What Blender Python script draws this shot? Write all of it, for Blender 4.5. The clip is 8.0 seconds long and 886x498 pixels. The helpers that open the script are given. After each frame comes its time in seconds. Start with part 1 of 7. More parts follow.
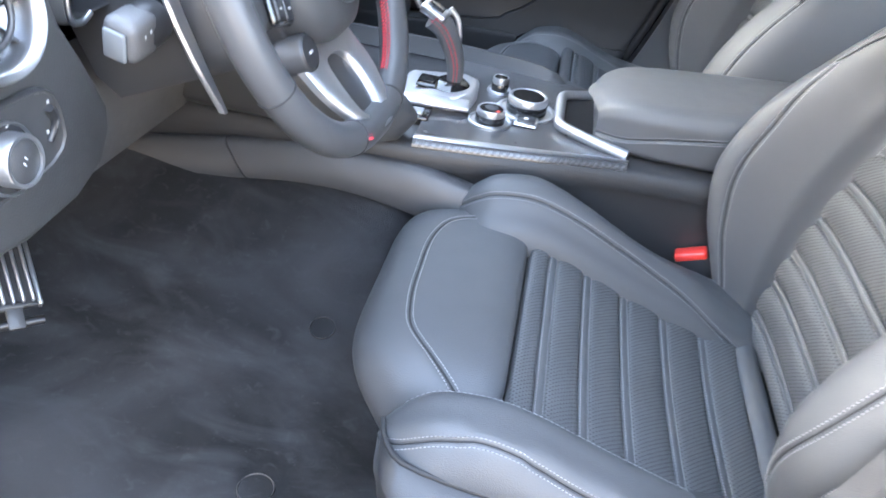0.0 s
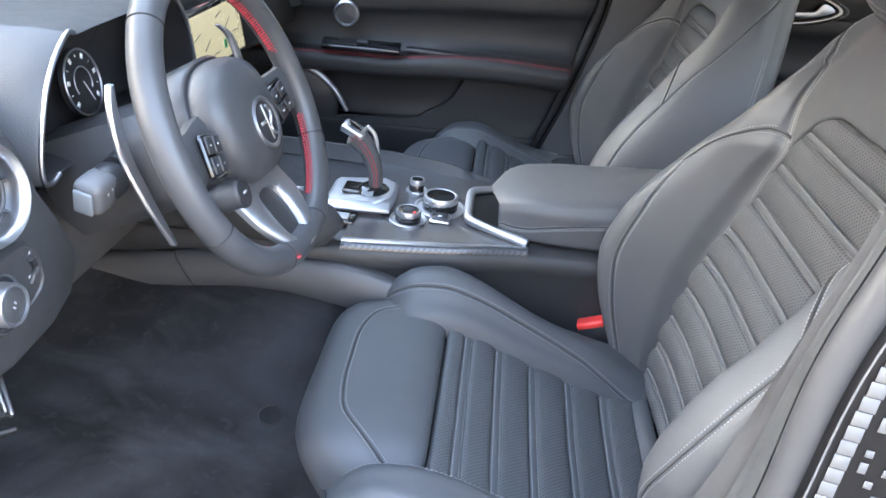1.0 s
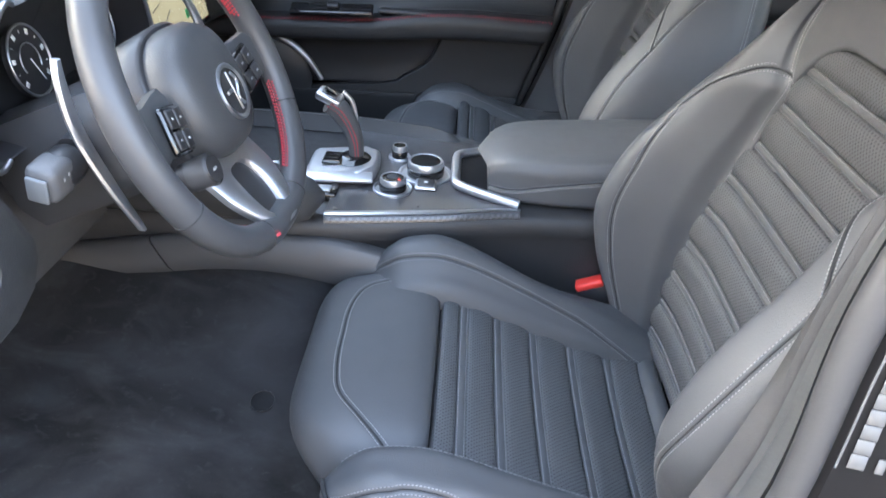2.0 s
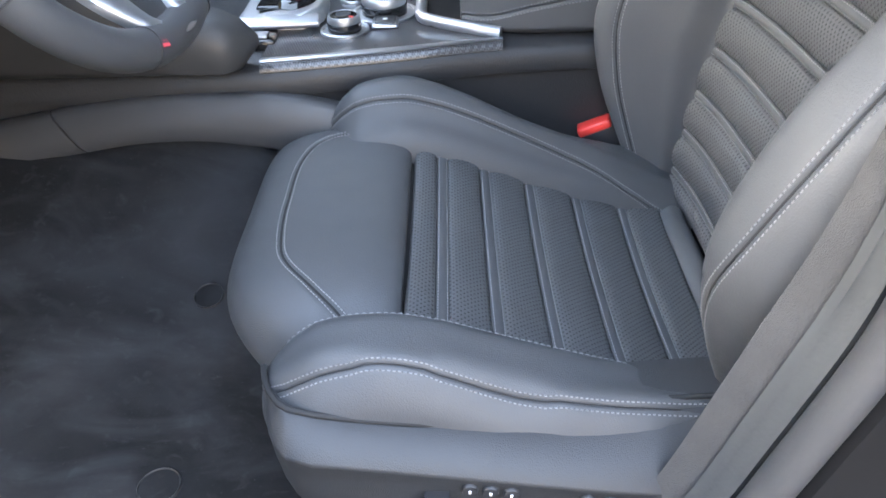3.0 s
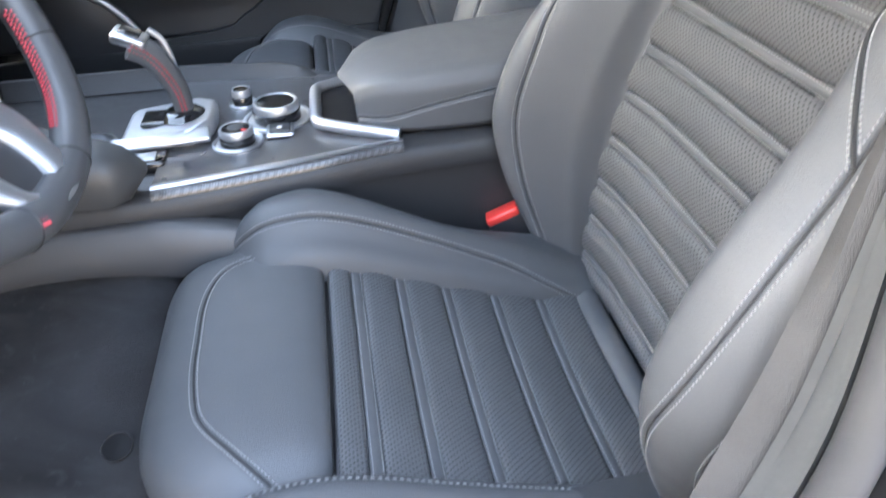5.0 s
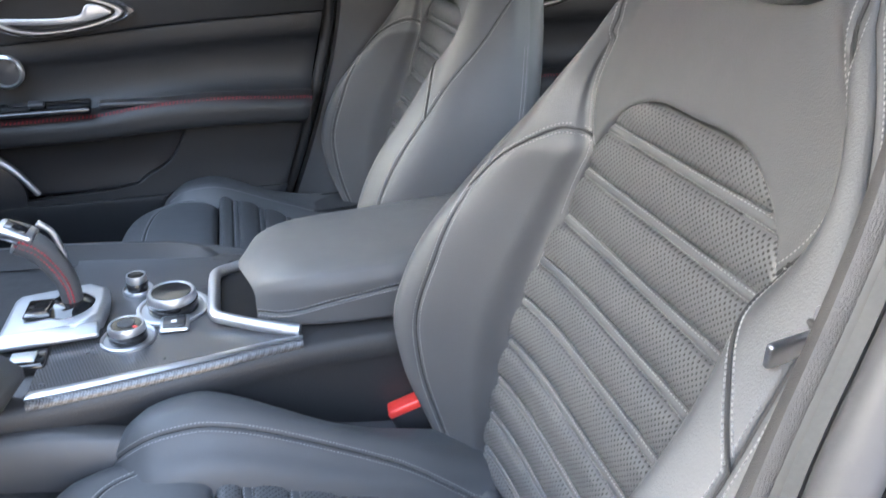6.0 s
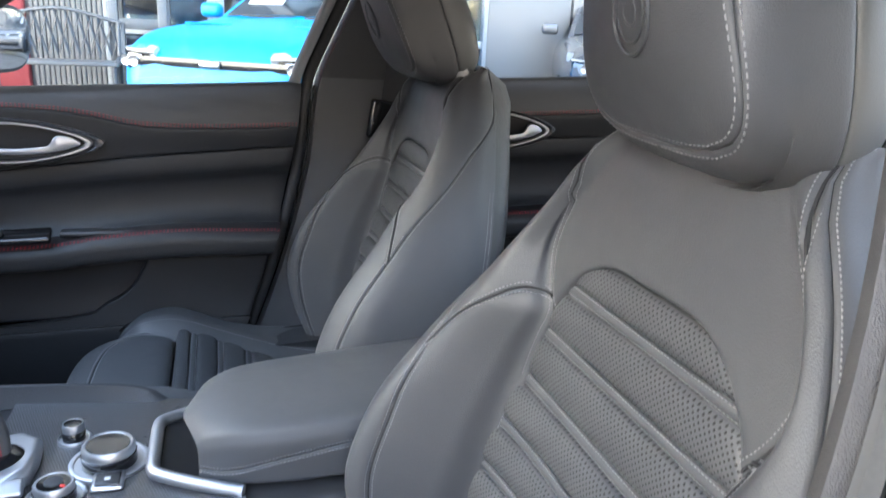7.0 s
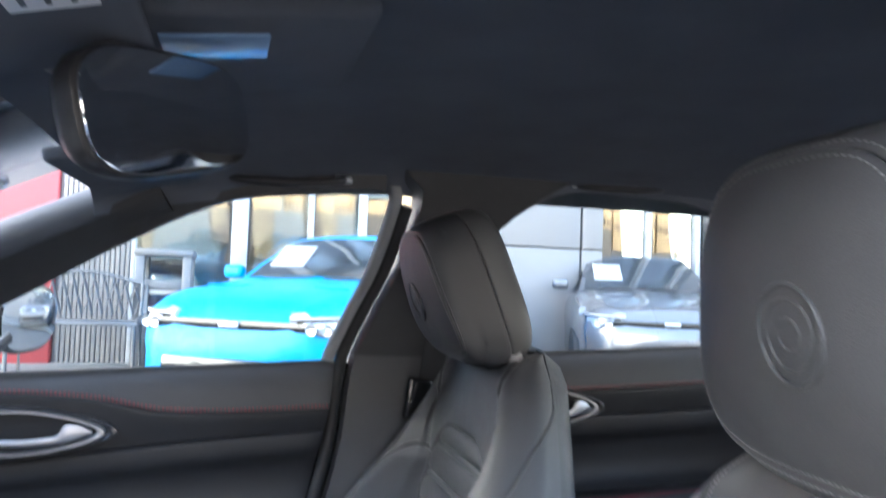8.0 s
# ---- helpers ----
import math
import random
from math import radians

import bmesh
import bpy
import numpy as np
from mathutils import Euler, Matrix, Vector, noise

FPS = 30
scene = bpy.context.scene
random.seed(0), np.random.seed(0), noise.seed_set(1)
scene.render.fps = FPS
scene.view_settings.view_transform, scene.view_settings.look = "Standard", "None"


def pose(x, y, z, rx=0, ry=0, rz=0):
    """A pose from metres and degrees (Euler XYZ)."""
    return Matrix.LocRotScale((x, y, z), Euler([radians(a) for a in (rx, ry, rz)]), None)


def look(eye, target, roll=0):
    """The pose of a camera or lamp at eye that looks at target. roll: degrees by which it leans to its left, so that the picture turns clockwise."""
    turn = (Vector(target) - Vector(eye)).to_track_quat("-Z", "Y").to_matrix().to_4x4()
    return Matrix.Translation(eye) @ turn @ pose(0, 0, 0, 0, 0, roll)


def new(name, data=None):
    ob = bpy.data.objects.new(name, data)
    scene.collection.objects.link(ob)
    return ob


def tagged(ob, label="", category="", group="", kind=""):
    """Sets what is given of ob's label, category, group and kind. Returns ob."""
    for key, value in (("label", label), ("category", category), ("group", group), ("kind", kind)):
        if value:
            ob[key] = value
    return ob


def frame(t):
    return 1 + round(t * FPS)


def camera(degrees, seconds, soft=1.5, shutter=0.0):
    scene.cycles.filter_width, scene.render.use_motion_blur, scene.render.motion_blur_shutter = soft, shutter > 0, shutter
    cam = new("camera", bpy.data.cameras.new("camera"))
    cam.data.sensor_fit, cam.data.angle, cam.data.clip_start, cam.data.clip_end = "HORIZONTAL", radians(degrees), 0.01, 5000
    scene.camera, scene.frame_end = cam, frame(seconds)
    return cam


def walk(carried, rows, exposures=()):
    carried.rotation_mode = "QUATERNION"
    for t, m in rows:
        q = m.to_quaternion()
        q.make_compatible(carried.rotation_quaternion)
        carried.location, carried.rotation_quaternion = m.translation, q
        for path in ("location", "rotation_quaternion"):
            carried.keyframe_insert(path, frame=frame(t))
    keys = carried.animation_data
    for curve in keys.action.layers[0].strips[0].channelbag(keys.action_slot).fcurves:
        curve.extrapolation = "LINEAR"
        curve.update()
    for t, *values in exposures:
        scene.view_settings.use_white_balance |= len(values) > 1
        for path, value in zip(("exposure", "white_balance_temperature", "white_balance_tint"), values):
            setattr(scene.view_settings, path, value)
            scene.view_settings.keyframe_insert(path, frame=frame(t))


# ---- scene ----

cam = camera(61.81, 8.0, shutter=0.3)
ROWS = [
    (0.0, 0.0032, -1.0514, 1.0322, 5.68, -33.74, 8.88),
    (0.5, 0.0345, -1.1408, 1.1113, 3.37, -30.77, 7.67),
    (1.0, 0.0467, -1.1522, 1.1418, 2.20, -28.27, 6.56),
    (1.2, 0.0424, -1.1441, 1.1455, 1.70, -27.68, 6.52),
    (2.3, 0.0427, -1.0793, 1.0695, 0.88, -32.54, 1.89),
    (2.5, 0.0516, -1.0516, 1.0198, 0.98, -33.75, 0.76),
    (3.0, 0.0766, -0.9955, 0.9329, 1.21, -36.11, -1.99),
    (3.5, 0.0844, -0.9722, 0.8877, 1.42, -37.11, -4.17),
    (4.0, 0.0824, -0.9755, 0.8827, 0.39, -37.44, -4.98),
    (4.5, 0.0742, -0.9759, 0.9012, -2.94, -35.87, -4.63),
    (5.0, 0.0728, -0.9287, 0.9907, -7.61, -33.84, -3.07),
    (5.2, 0.0694, -0.9129, 1.0221, -10.20, -32.71, -1.96),
    (6.3, 0.1111, -0.8728, 1.0870, -16.14, -22.63, 1.54),
    (6.5, 0.1153, -0.8683, 1.0942, -16.42, -21.01, 1.84),
    (7.0, 0.1280, -0.8460, 1.1088, -17.03, -16.49, 2.87),
    (7.5, 0.1457, -0.7973, 1.1220, -16.97, -9.16, 2.92),
    (8.0, 0.1000, -0.7240, 1.1479, -15.47, 2.57, 2.05),
]


def view(x, y, z, yaw, pitch, roll):
    """The pose of a camera from its place, its yaw to the left of +y, its pitch up and its roll."""
    return pose(x, y, z) @ pose(0, 0, 0, 0, 0, yaw) @ pose(0, 0, 0, 90 + pitch) @ pose(0, 0, 0, 0, 0, roll)


walk(cam, [(t, view(*row)) for t, *row in ROWS],
     exposures=[(0.0, 6.1, 6400, 10), (1.0, 5.65, 6300, 10), (2.4, 5.45, 6450, 10), (3.5, 5.55, 6600, 10), (4.5, 5.7, 6550, 10), (5.2, 5.8, 6450, 10), (6.5, 5.55, 6200, 10), (7.2, 5.3, 6080, 10), (8.0, 5.4, 5750, 10)])

# ---- light: open shade of a showroom made tall for it, the sun behind it and behind the car ----
world = bpy.data.worlds.new("sky")
scene.world = world
world.use_nodes = True
wn = world.node_tree
sky = wn.nodes.new("ShaderNodeTexSky")
sky.sky_type = "NISHITA"
sky.sun_disc = False
sky.sun_elevation = radians(36)
sky.sun_rotation = radians(45)
sky.air_density, sky.dust_density = 1.2, 2.0
veil = wn.nodes.new("ShaderNodeMix")  # thin high haze over the whole sky
veil.data_type, veil.blend_type = "RGBA", "ADD"
veil.inputs[0].default_value = 1.0
veil.inputs[7].default_value = (1.6, 1.75, 2.0, 1)
wn.links.new(sky.outputs[0], veil.inputs[6])
wn.links.new(veil.outputs[2], wn.nodes["Background"].inputs[0])
wn.nodes["Background"].inputs[1].default_value = 0.05
sun = new("sun", bpy.data.lights.new("sun", "SUN"))
sun.data.energy, sun.data.angle, sun.data.color = 5.0, radians(0.5), (1.0, 0.95, 0.87)
sun.matrix_world = look((9, 9, 9.25), (0, 0, 0))


# ---- materials ----
def material(name, color, rough=0.5, metal=0.0, grain=(900, 0.15, 0.0004), mottle=(12, 0.12), coat=0.0, sheen=0.0, spec=0.5):
    """A surface with fine relief (scale, strength, distance) and slow changes of tone and gloss (scale, amount)."""
    m = bpy.data.materials.new(name)
    m.use_nodes = True
    t = m.node_tree
    b = t.nodes["Principled BSDF"]
    b.inputs["Roughness"].default_value, b.inputs["Metallic"].default_value = rough, metal
    b.inputs["Coat Weight"].default_value, b.inputs["Coat Roughness"].default_value = coat, 0.06
    b.inputs["Sheen Weight"].default_value = sheen
    b.inputs["Specular IOR Level"].default_value = spec
    co = t.nodes.new("ShaderNodeTexCoord")
    n1 = t.nodes.new("ShaderNodeTexNoise")
    n1.inputs["Scale"].default_value, n1.inputs["Detail"].default_value = mottle[0], 4
    t.links.new(co.outputs["Object"], n1.inputs["Vector"])
    mix = t.nodes.new("ShaderNodeMix")
    mix.data_type = "RGBA"
    k = mottle[1]
    mix.inputs[6].default_value = (*[c * (1 - k) for c in color], 1)
    mix.inputs[7].default_value = (*[min(1, c * (1 + k)) for c in color], 1)
    t.links.new(n1.outputs[0], mix.inputs[0])
    t.links.new(mix.outputs[2], b.inputs["Base Color"])
    rr = t.nodes.new("ShaderNodeMapRange")
    rr.inputs["To Min"].default_value, rr.inputs["To Max"].default_value = max(0.02, rough - 0.06), min(1, rough + 0.06)
    n3 = t.nodes.new("ShaderNodeTexNoise")
    n3.inputs["Scale"].default_value = mottle[0] * 5
    t.links.new(co.outputs["Object"], n3.inputs["Vector"])
    t.links.new(n3.outputs[0], rr.inputs["Value"])
    t.links.new(rr.outputs[0], b.inputs["Roughness"])
    if grain[1] > 0:
        n2 = t.nodes.new("ShaderNodeTexVoronoi")
        n2.inputs["Scale"].default_value = grain[0]
        t.links.new(co.outputs["Object"], n2.inputs["Vector"])
        bump = t.nodes.new("ShaderNodeBump")
        bump.inputs["Strength"].default_value, bump.inputs["Distance"].default_value = grain[1], grain[2]
        t.links.new(n2.outputs["Distance"], bump.inputs["Height"])
        t.links.new(bump.outputs[0], b.inputs["Normal"])
    return m


def perforated(name, color, rough, axes):
    """Leather with rows of small punched holes; axes: the two axes that the sheet lies along."""
    m = material(name, color, rough, spec=0.4)
    t = m.node_tree
    b = t.nodes["Principled BSDF"]
    co = t.nodes.new("ShaderNodeTexCoord")
    sep = t.nodes.new("ShaderNodeSeparateXYZ")
    t.links.new(co.outputs["Object"], sep.inputs[0])
    com = t.nodes.new("ShaderNodeCombineXYZ")
    t.links.new(sep.outputs[axes[0]], com.inputs[0])
    t.links.new(sep.outputs[axes[1]], com.inputs[1])
    rot = t.nodes.new("ShaderNodeVectorRotate")
    rot.inputs["Angle"].default_value = radians(45)
    t.links.new(com.outputs[0], rot.inputs["Vector"])
    v = t.nodes.new("ShaderNodeTexVoronoi")
    v.voronoi_dimensions = "2D"
    v.inputs["Scale"].default_value, v.inputs["Randomness"].default_value = 238, 0.0
    t.links.new(rot.outputs[0], v.inputs["Vector"])
    hole = t.nodes.new("ShaderNodeMapRange")
    hole.inputs["From Min"].default_value, hole.inputs["From Max"].default_value = 0.20, 0.29
    t.links.new(v.outputs["Distance"], hole.inputs["Value"])
    old = b.inputs["Base Color"].links[0].from_socket
    mul = t.nodes.new("ShaderNodeMix")
    mul.data_type = "RGBA"
    mul.inputs[6].default_value = (0.004, 0.004, 0.004, 1)
    t.links.new(hole.outputs[0], mul.inputs[0])
    t.links.new(old, mul.inputs[7])
    t.links.new(mul.outputs[2], b.inputs["Base Color"])
    bump = t.nodes.new("ShaderNodeBump")
    bump.inputs["Strength"].default_value, bump.inputs["Distance"].default_value = 0.8, 0.001
    t.links.new(hole.outputs[0], bump.inputs["Height"])
    t.links.new(bump.outputs[0], b.inputs["Normal"])
    return m


def woven(name):
    """Carbon twill under clear lacquer: two sets of fibre bundles that catch the light in turn."""
    m = material(name, (0.02, 0.02, 0.022), 0.30, coat=0.45, grain=(900, 0, 0), spec=0.4)
    t = m.node_tree
    b = t.nodes["Principled BSDF"]
    co = t.nodes.new("ShaderNodeTexCoord")
    rot = t.nodes.new("ShaderNodeVectorRotate")
    rot.inputs["Angle"].default_value = radians(40)
    t.links.new(co.outputs["Object"], rot.inputs["Vector"])
    mp = t.nodes.new("ShaderNodeMapping")
    mp.inputs["Scale"].default_value = (1.0, 1.7, 1.0)
    t.links.new(rot.outputs[0], mp.inputs["Vector"])
    ck = t.nodes.new("ShaderNodeTexChecker")
    ck.inputs["Scale"].default_value = 330
    ck.inputs["Color1"].default_value, ck.inputs["Color2"].default_value = (0.002, 0.002, 0.0025, 1), (0.085, 0.085, 0.090, 1)
    t.links.new(mp.outputs[0], ck.inputs["Vector"])
    t.links.new(ck.outputs[0], b.inputs["Base Color"])
    return m


def worn_carpet(name):
    """Short black pile, trodden into streaks and pale dusty patches."""
    m = material(name, (0.022, 0.0225, 0.025), 0.95, grain=(1400, 1.0, 0.003), mottle=(14, 0.3), spec=0.2)
    t = m.node_tree
    b = t.nodes["Principled BSDF"]
    co = t.nodes.new("ShaderNodeTexCoord")
    old = b.inputs["Base Color"].links[0].from_socket
    for scale, stretch, lo, hi, tone in ((3.5, (1.0, 1.6, 1.0), 0.42, 0.74, (0.090, 0.094, 0.104)), (11, (0.7, 1.5, 1.0), 0.48, 0.80, (0.082, 0.086, 0.095)), (60, (0.8, 1.3, 1.0), 0.58, 0.92, (0.080, 0.084, 0.092)), (420, (1, 1, 1), 0.66, 0.80, (0.11, 0.115, 0.12))):
        mp = t.nodes.new("ShaderNodeMapping")
        mp.inputs["Scale"].default_value = stretch
        mp.inputs["Rotation"].default_value = (0, 0, 0.5)
        t.links.new(co.outputs["Object"], mp.inputs["Vector"])
        n = t.nodes.new("ShaderNodeTexNoise")
        n.inputs["Scale"].default_value, n.inputs["Detail"].default_value, n.inputs["Distortion"].default_value = scale, 5, 0.8
        t.links.new(mp.outputs[0], n.inputs["Vector"])
        r = t.nodes.new("ShaderNodeMapRange")
        r.inputs["From Min"].default_value, r.inputs["From Max"].default_value, r.inputs["To Max"].default_value = lo, hi, 0.75
        t.links.new(n.outputs[0], r.inputs["Value"])
        x = t.nodes.new("ShaderNodeMix")
        x.data_type = "RGBA"
        x.inputs[7].default_value = (*tone, 1)
        t.links.new(r.outputs[0], x.inputs[0])
        t.links.new(old, x.inputs[6])
        old = x.outputs[2]
    t.links.new(old, b.inputs["Base Color"])
    return m


HIDE = (0.058, 0.0595, 0.063)
LEATHER = material("leather", HIDE, 0.52, grain=(850, 0.35, 0.0005), mottle=(9, 0.12), spec=0.42)
LEATHER_PERF = perforated("perforated leather", (0.072, 0.0735, 0.077), 0.5, (0, 1))
LEATHER_PERF_BACK = perforated("perforated back leather", (0.066, 0.0675, 0.071), 0.5, (1, 2))
VINYL = material("seat shell vinyl", (0.029, 0.030, 0.0325), 0.48, grain=(1000, 0.42, 0.0005), spec=0.42)
PLASTIC = material("grained plastic", (0.042, 0.042, 0.044), 0.45, grain=(900, 0.25, 0.0004))
SMOOTH = material("smooth dark plastic", (0.022, 0.022, 0.024), 0.4, grain=(900, 0.05, 0.0003))
GLOSS = material("gloss black", (0.010, 0.010, 0.011), 0.08, grain=(900, 0, 0), coat=0.5)
CONSOLE_SKIN = material("dark console skin", (0.027, 0.027, 0.0285), 0.45, grain=(450, 0.4, 0.0005), spec=0.35)
TRAY_BLACK = material("dark tray lining", (0.006, 0.006, 0.007), 0.5, grain=(900, 0.1, 0.0003), spec=0.2)
DOOR_SKIN = material("soft door skin", (0.018, 0.0187, 0.0205), 0.48, grain=(500, 0.5, 0.0006), spec=0.35)
# lighter copy of the door skin: window light on the door top, as colour
LIT_BELT_SKIN = material("soft door skin lit at belt", (0.056, 0.057, 0.059), 0.5, grain=(500, 0.5, 0.0006), spec=0.4)
KNEE_GREY = material("grey lower dash plastic", (0.088, 0.088, 0.091), 0.5, grain=(700, 0.4, 0.0005))
KEY_GREY = material("light grey key plastic", (0.13, 0.14, 0.15), 0.45, grain=(900, 0.1, 0.0003))
PRINT = material("grey print", (0.32, 0.33, 0.34), 0.5, grain=(900, 0, 0))
DASH = material("soft dash skin", (0.042, 0.043, 0.045), 0.46, grain=(600, 0.25, 0.0005))
CARPET = worn_carpet("black carpet")
CHROME = material("satin chrome", (0.52, 0.53, 0.55), 0.34, 1.0, grain=(900, 0, 0), mottle=(2, 0.03))
ALU = material("brushed aluminium", (0.47, 0.48, 0.50), 0.46, 1.0, grain=(1600, 0, 0), mottle=(2, 0.04))
CARBON = woven("carbon weave")
THREAD = material("grey thread", (0.185, 0.185, 0.19), 0.7, grain=(2500, 0.3, 0.0003))
RED_THREAD = material("red thread", (0.32, 0.018, 0.030), 0.6, grain=(2500, 0.3, 0.0003))
# near-black for seams and gaps: their shade is put into the colour
SEAM = material("seam and gap shade", (0.012, 0.012, 0.013), 0.8, grain=(900, 0, 0))
WHEEL_LEATHER = material("smooth wheel leather", (0.048, 0.049, 0.052), 0.42, grain=(1500, 0.12, 0.0003), mottle=(9, 0.08))
RED = material("red plastic", (0.75, 0.05, 0.04), 0.35, grain=(900, 0.03, 0.0002))
HEADLINER = material("headliner cloth", (0.105, 0.115, 0.135), 0.95, grain=(1500, 0.6, 0.001), mottle=(10, 0.2), spec=0.2)
TRIM_GREY = material("grey pillar trim", (0.028, 0.029, 0.031), 0.6, grain=(700, 0.5, 0.0006))
PILLAR_GREY = material("grey moulded trim", (0.060, 0.061, 0.064), 0.55, grain=(700, 0.4, 0.0006))
RUBBER = material("door seal rubber", (0.020, 0.020, 0.021), 0.65, grain=(600, 0.2, 0.0005), mottle=(25, 0.3))
PAINT = material("black car paint", (0.008, 0.008, 0.009), 0.12, grain=(900, 0, 0), coat=1.0)
JAMB = material("black jamb paint", (0.008, 0.008, 0.009), 0.35, grain=(900, 0, 0), spec=0.3)
WEB = material("belt webbing", (0.02, 0.02, 0.022), 0.8, grain=(1200, 0.8, 0.001))
WHITE = material("white print", (0.75, 0.75, 0.75), 0.5, grain=(900, 0, 0))


# ---- mesh helpers ----
def part(name, bm, mat, parent=None, label="", smooth=True, loc=None):
    """Links a bmesh as one mesh object, under a thing or a part when one is given."""
    me = bpy.data.meshes.new(name)
    if smooth:
        for f in bm.faces:
            f.smooth = True
    bmesh.ops.recalc_face_normals(bm, faces=bm.faces)
    bm.to_mesh(me)
    bm.free()
    me.materials.append(mat)
    if smooth:
        me.set_sharp_from_angle(angle=radians(50))
    ob = new(name, me)
    if parent is not None:
        ob.parent = parent
        if parent.type == "EMPTY":
            ob.location = -Vector(parent["base"])
    if loc is not None:
        ob.location = Vector(loc)
    if label:
        ob["label"] = label
    return ob


def thing(name, base, label, category, group="", kind=""):
    """An Empty at its base; its parts are written in world places."""
    e = new(name)
    e.location = base
    e["base"] = base
    e.empty_display_size = 0.05
    return tagged(e, label, category, group, kind)


def grid(P, close_u=False, close_v=False, caps=False):
    """A bmesh from a grid of places P[i][j]; caps closes the two ends in i."""
    bm = bmesh.new()
    V = [[bm.verts.new(p) for p in row] for row in P]
    n, m = len(V), len(V[0])
    for i in range(n if close_u else n - 1):
        for j in range(m if close_v else m - 1):
            bm.faces.new((V[i][j], V[(i + 1) % n][j], V[(i + 1) % n][(j + 1) % m], V[i][(j + 1) % m]))
    if caps:
        bm.faces.new(V[0])
        bm.faces.new(V[-1][::-1])
    return bm


def curve(xs, ys):
    """A smooth function through the points (xs, ys); ys may be rows."""
    xs, ys = np.array(xs, float), np.array(ys, float)
    if ys.ndim == 1:
        ys = ys[:, None]
    d = np.diff(ys, axis=0) / np.diff(xs)[:, None]
    t = np.vstack([d[:1], (d[1:] + d[:-1]) / 2, d[-1:]])
    t[1:-1][d[1:] * d[:-1] <= 0] = 0

    def f(x):
        x = min(max(x, xs[0]), xs[-1])
        i = min(int(np.searchsorted(xs, x, side="right")) - 1, len(xs) - 2)
        h = xs[i + 1] - xs[i]
        s = (x - xs[i]) / h
        v = (2 * s**3 - 3 * s**2 + 1) * ys[i] + (s**3 - 2 * s**2 + s) * h * t[i] + (3 * s**2 - 2 * s**3) * ys[i + 1] + (s**3 - s**2) * h * t[i + 1]
        return v if v.size > 1 else float(v[0])

    return f


def ring(points, n=40, close=True):
    """n places evenly along a smooth closed curve through the points."""
    P = np.array(points, float)
    if close:
        P = np.vstack([P, P[:1]])
    s = np.r_[0, np.cumsum(np.linalg.norm(np.diff(P, axis=0), axis=1))]
    if close:
        k = len(P) - 1
        xs = np.r_[s[-3:-1] - s[-1], s, s[1:3] + s[-1]]
        ys = np.vstack([P[k - 2:k], P, P[1:3]])
        f = curve(xs, ys)
    else:
        f = curve(s, P)
    return [f(a) for a in np.linspace(0, s[-1], n + 1 if close else n)[: n]]


def box(bm, c, size, bevel=0.0, m=None, seg=2):
    """Adds a bevelled box to bm."""
    r = bmesh.ops.create_cube(bm, size=1.0, matrix=Matrix.Translation(c) @ Matrix.Diagonal((*size, 1)) if m is None else m @ Matrix.Diagonal((*size, 1)))
    if bevel:
        edges = list({e for v in r["verts"] for e in v.link_edges})
        bmesh.ops.bevel(bm, geom=edges, offset=bevel, segments=seg, profile=0.5, affect="EDGES")
    return bm


def boxed(c, size, bevel=0.004, m=None, seg=2):
    return box(bmesh.new(), c, size, bevel, m, seg)


def turned(profile, m, n=32):
    """A body turned round the local z axis of m from (radius, height) pairs."""
    rows = [[m @ Vector((r * math.cos(2 * math.pi * j / n), r * math.sin(2 * math.pi * j / n), h)) for j in range(n)] for r, h in profile]
    return grid(rows, close_v=True, caps=True)


def tube(points, r, n=10, close=False, flat=1.0, up=(0, 0, 1)):
    """A tube of radius r (or a function of 0..1) along points; flat squeezes it along up."""
    P = [Vector(p) for p in points]
    rows = []
    k = len(P)
    for i, p in enumerate(P):
        a, b = (P[i - 1], P[(i + 1) % k]) if close else (P[max(i - 1, 0)], P[min(i + 1, k - 1)])
        d = (b - a).normalized()
        s = d.cross(Vector(up))
        s = s.normalized() if s.length > 1e-6 else d.orthogonal().normalized()
        w = s.cross(d)
        rad = r(i / max(1, k - 1)) if callable(r) else r
        rows.append([p + rad * (math.cos(q) * s + flat * math.sin(q) * w) for q in np.linspace(0, 2 * math.pi, n + 1)[:-1]])
    return grid(rows, close_u=close, close_v=True, caps=not close)


def smooth_path(points, n=40, close=False):
    return [Vector(p) for p in ring(points, n, close)]


def sew(parent, P, N, length=0.0048, gap=0.0024, w=0.0014, h=0.0006, mat=None, label=""):
    """One row of stitches as a part."""
    bm = bmesh.new()
    dashes(bm, P, N, length, gap, w, h)
    return part("stitching", bm, mat or THREAD, parent, label, smooth=False)


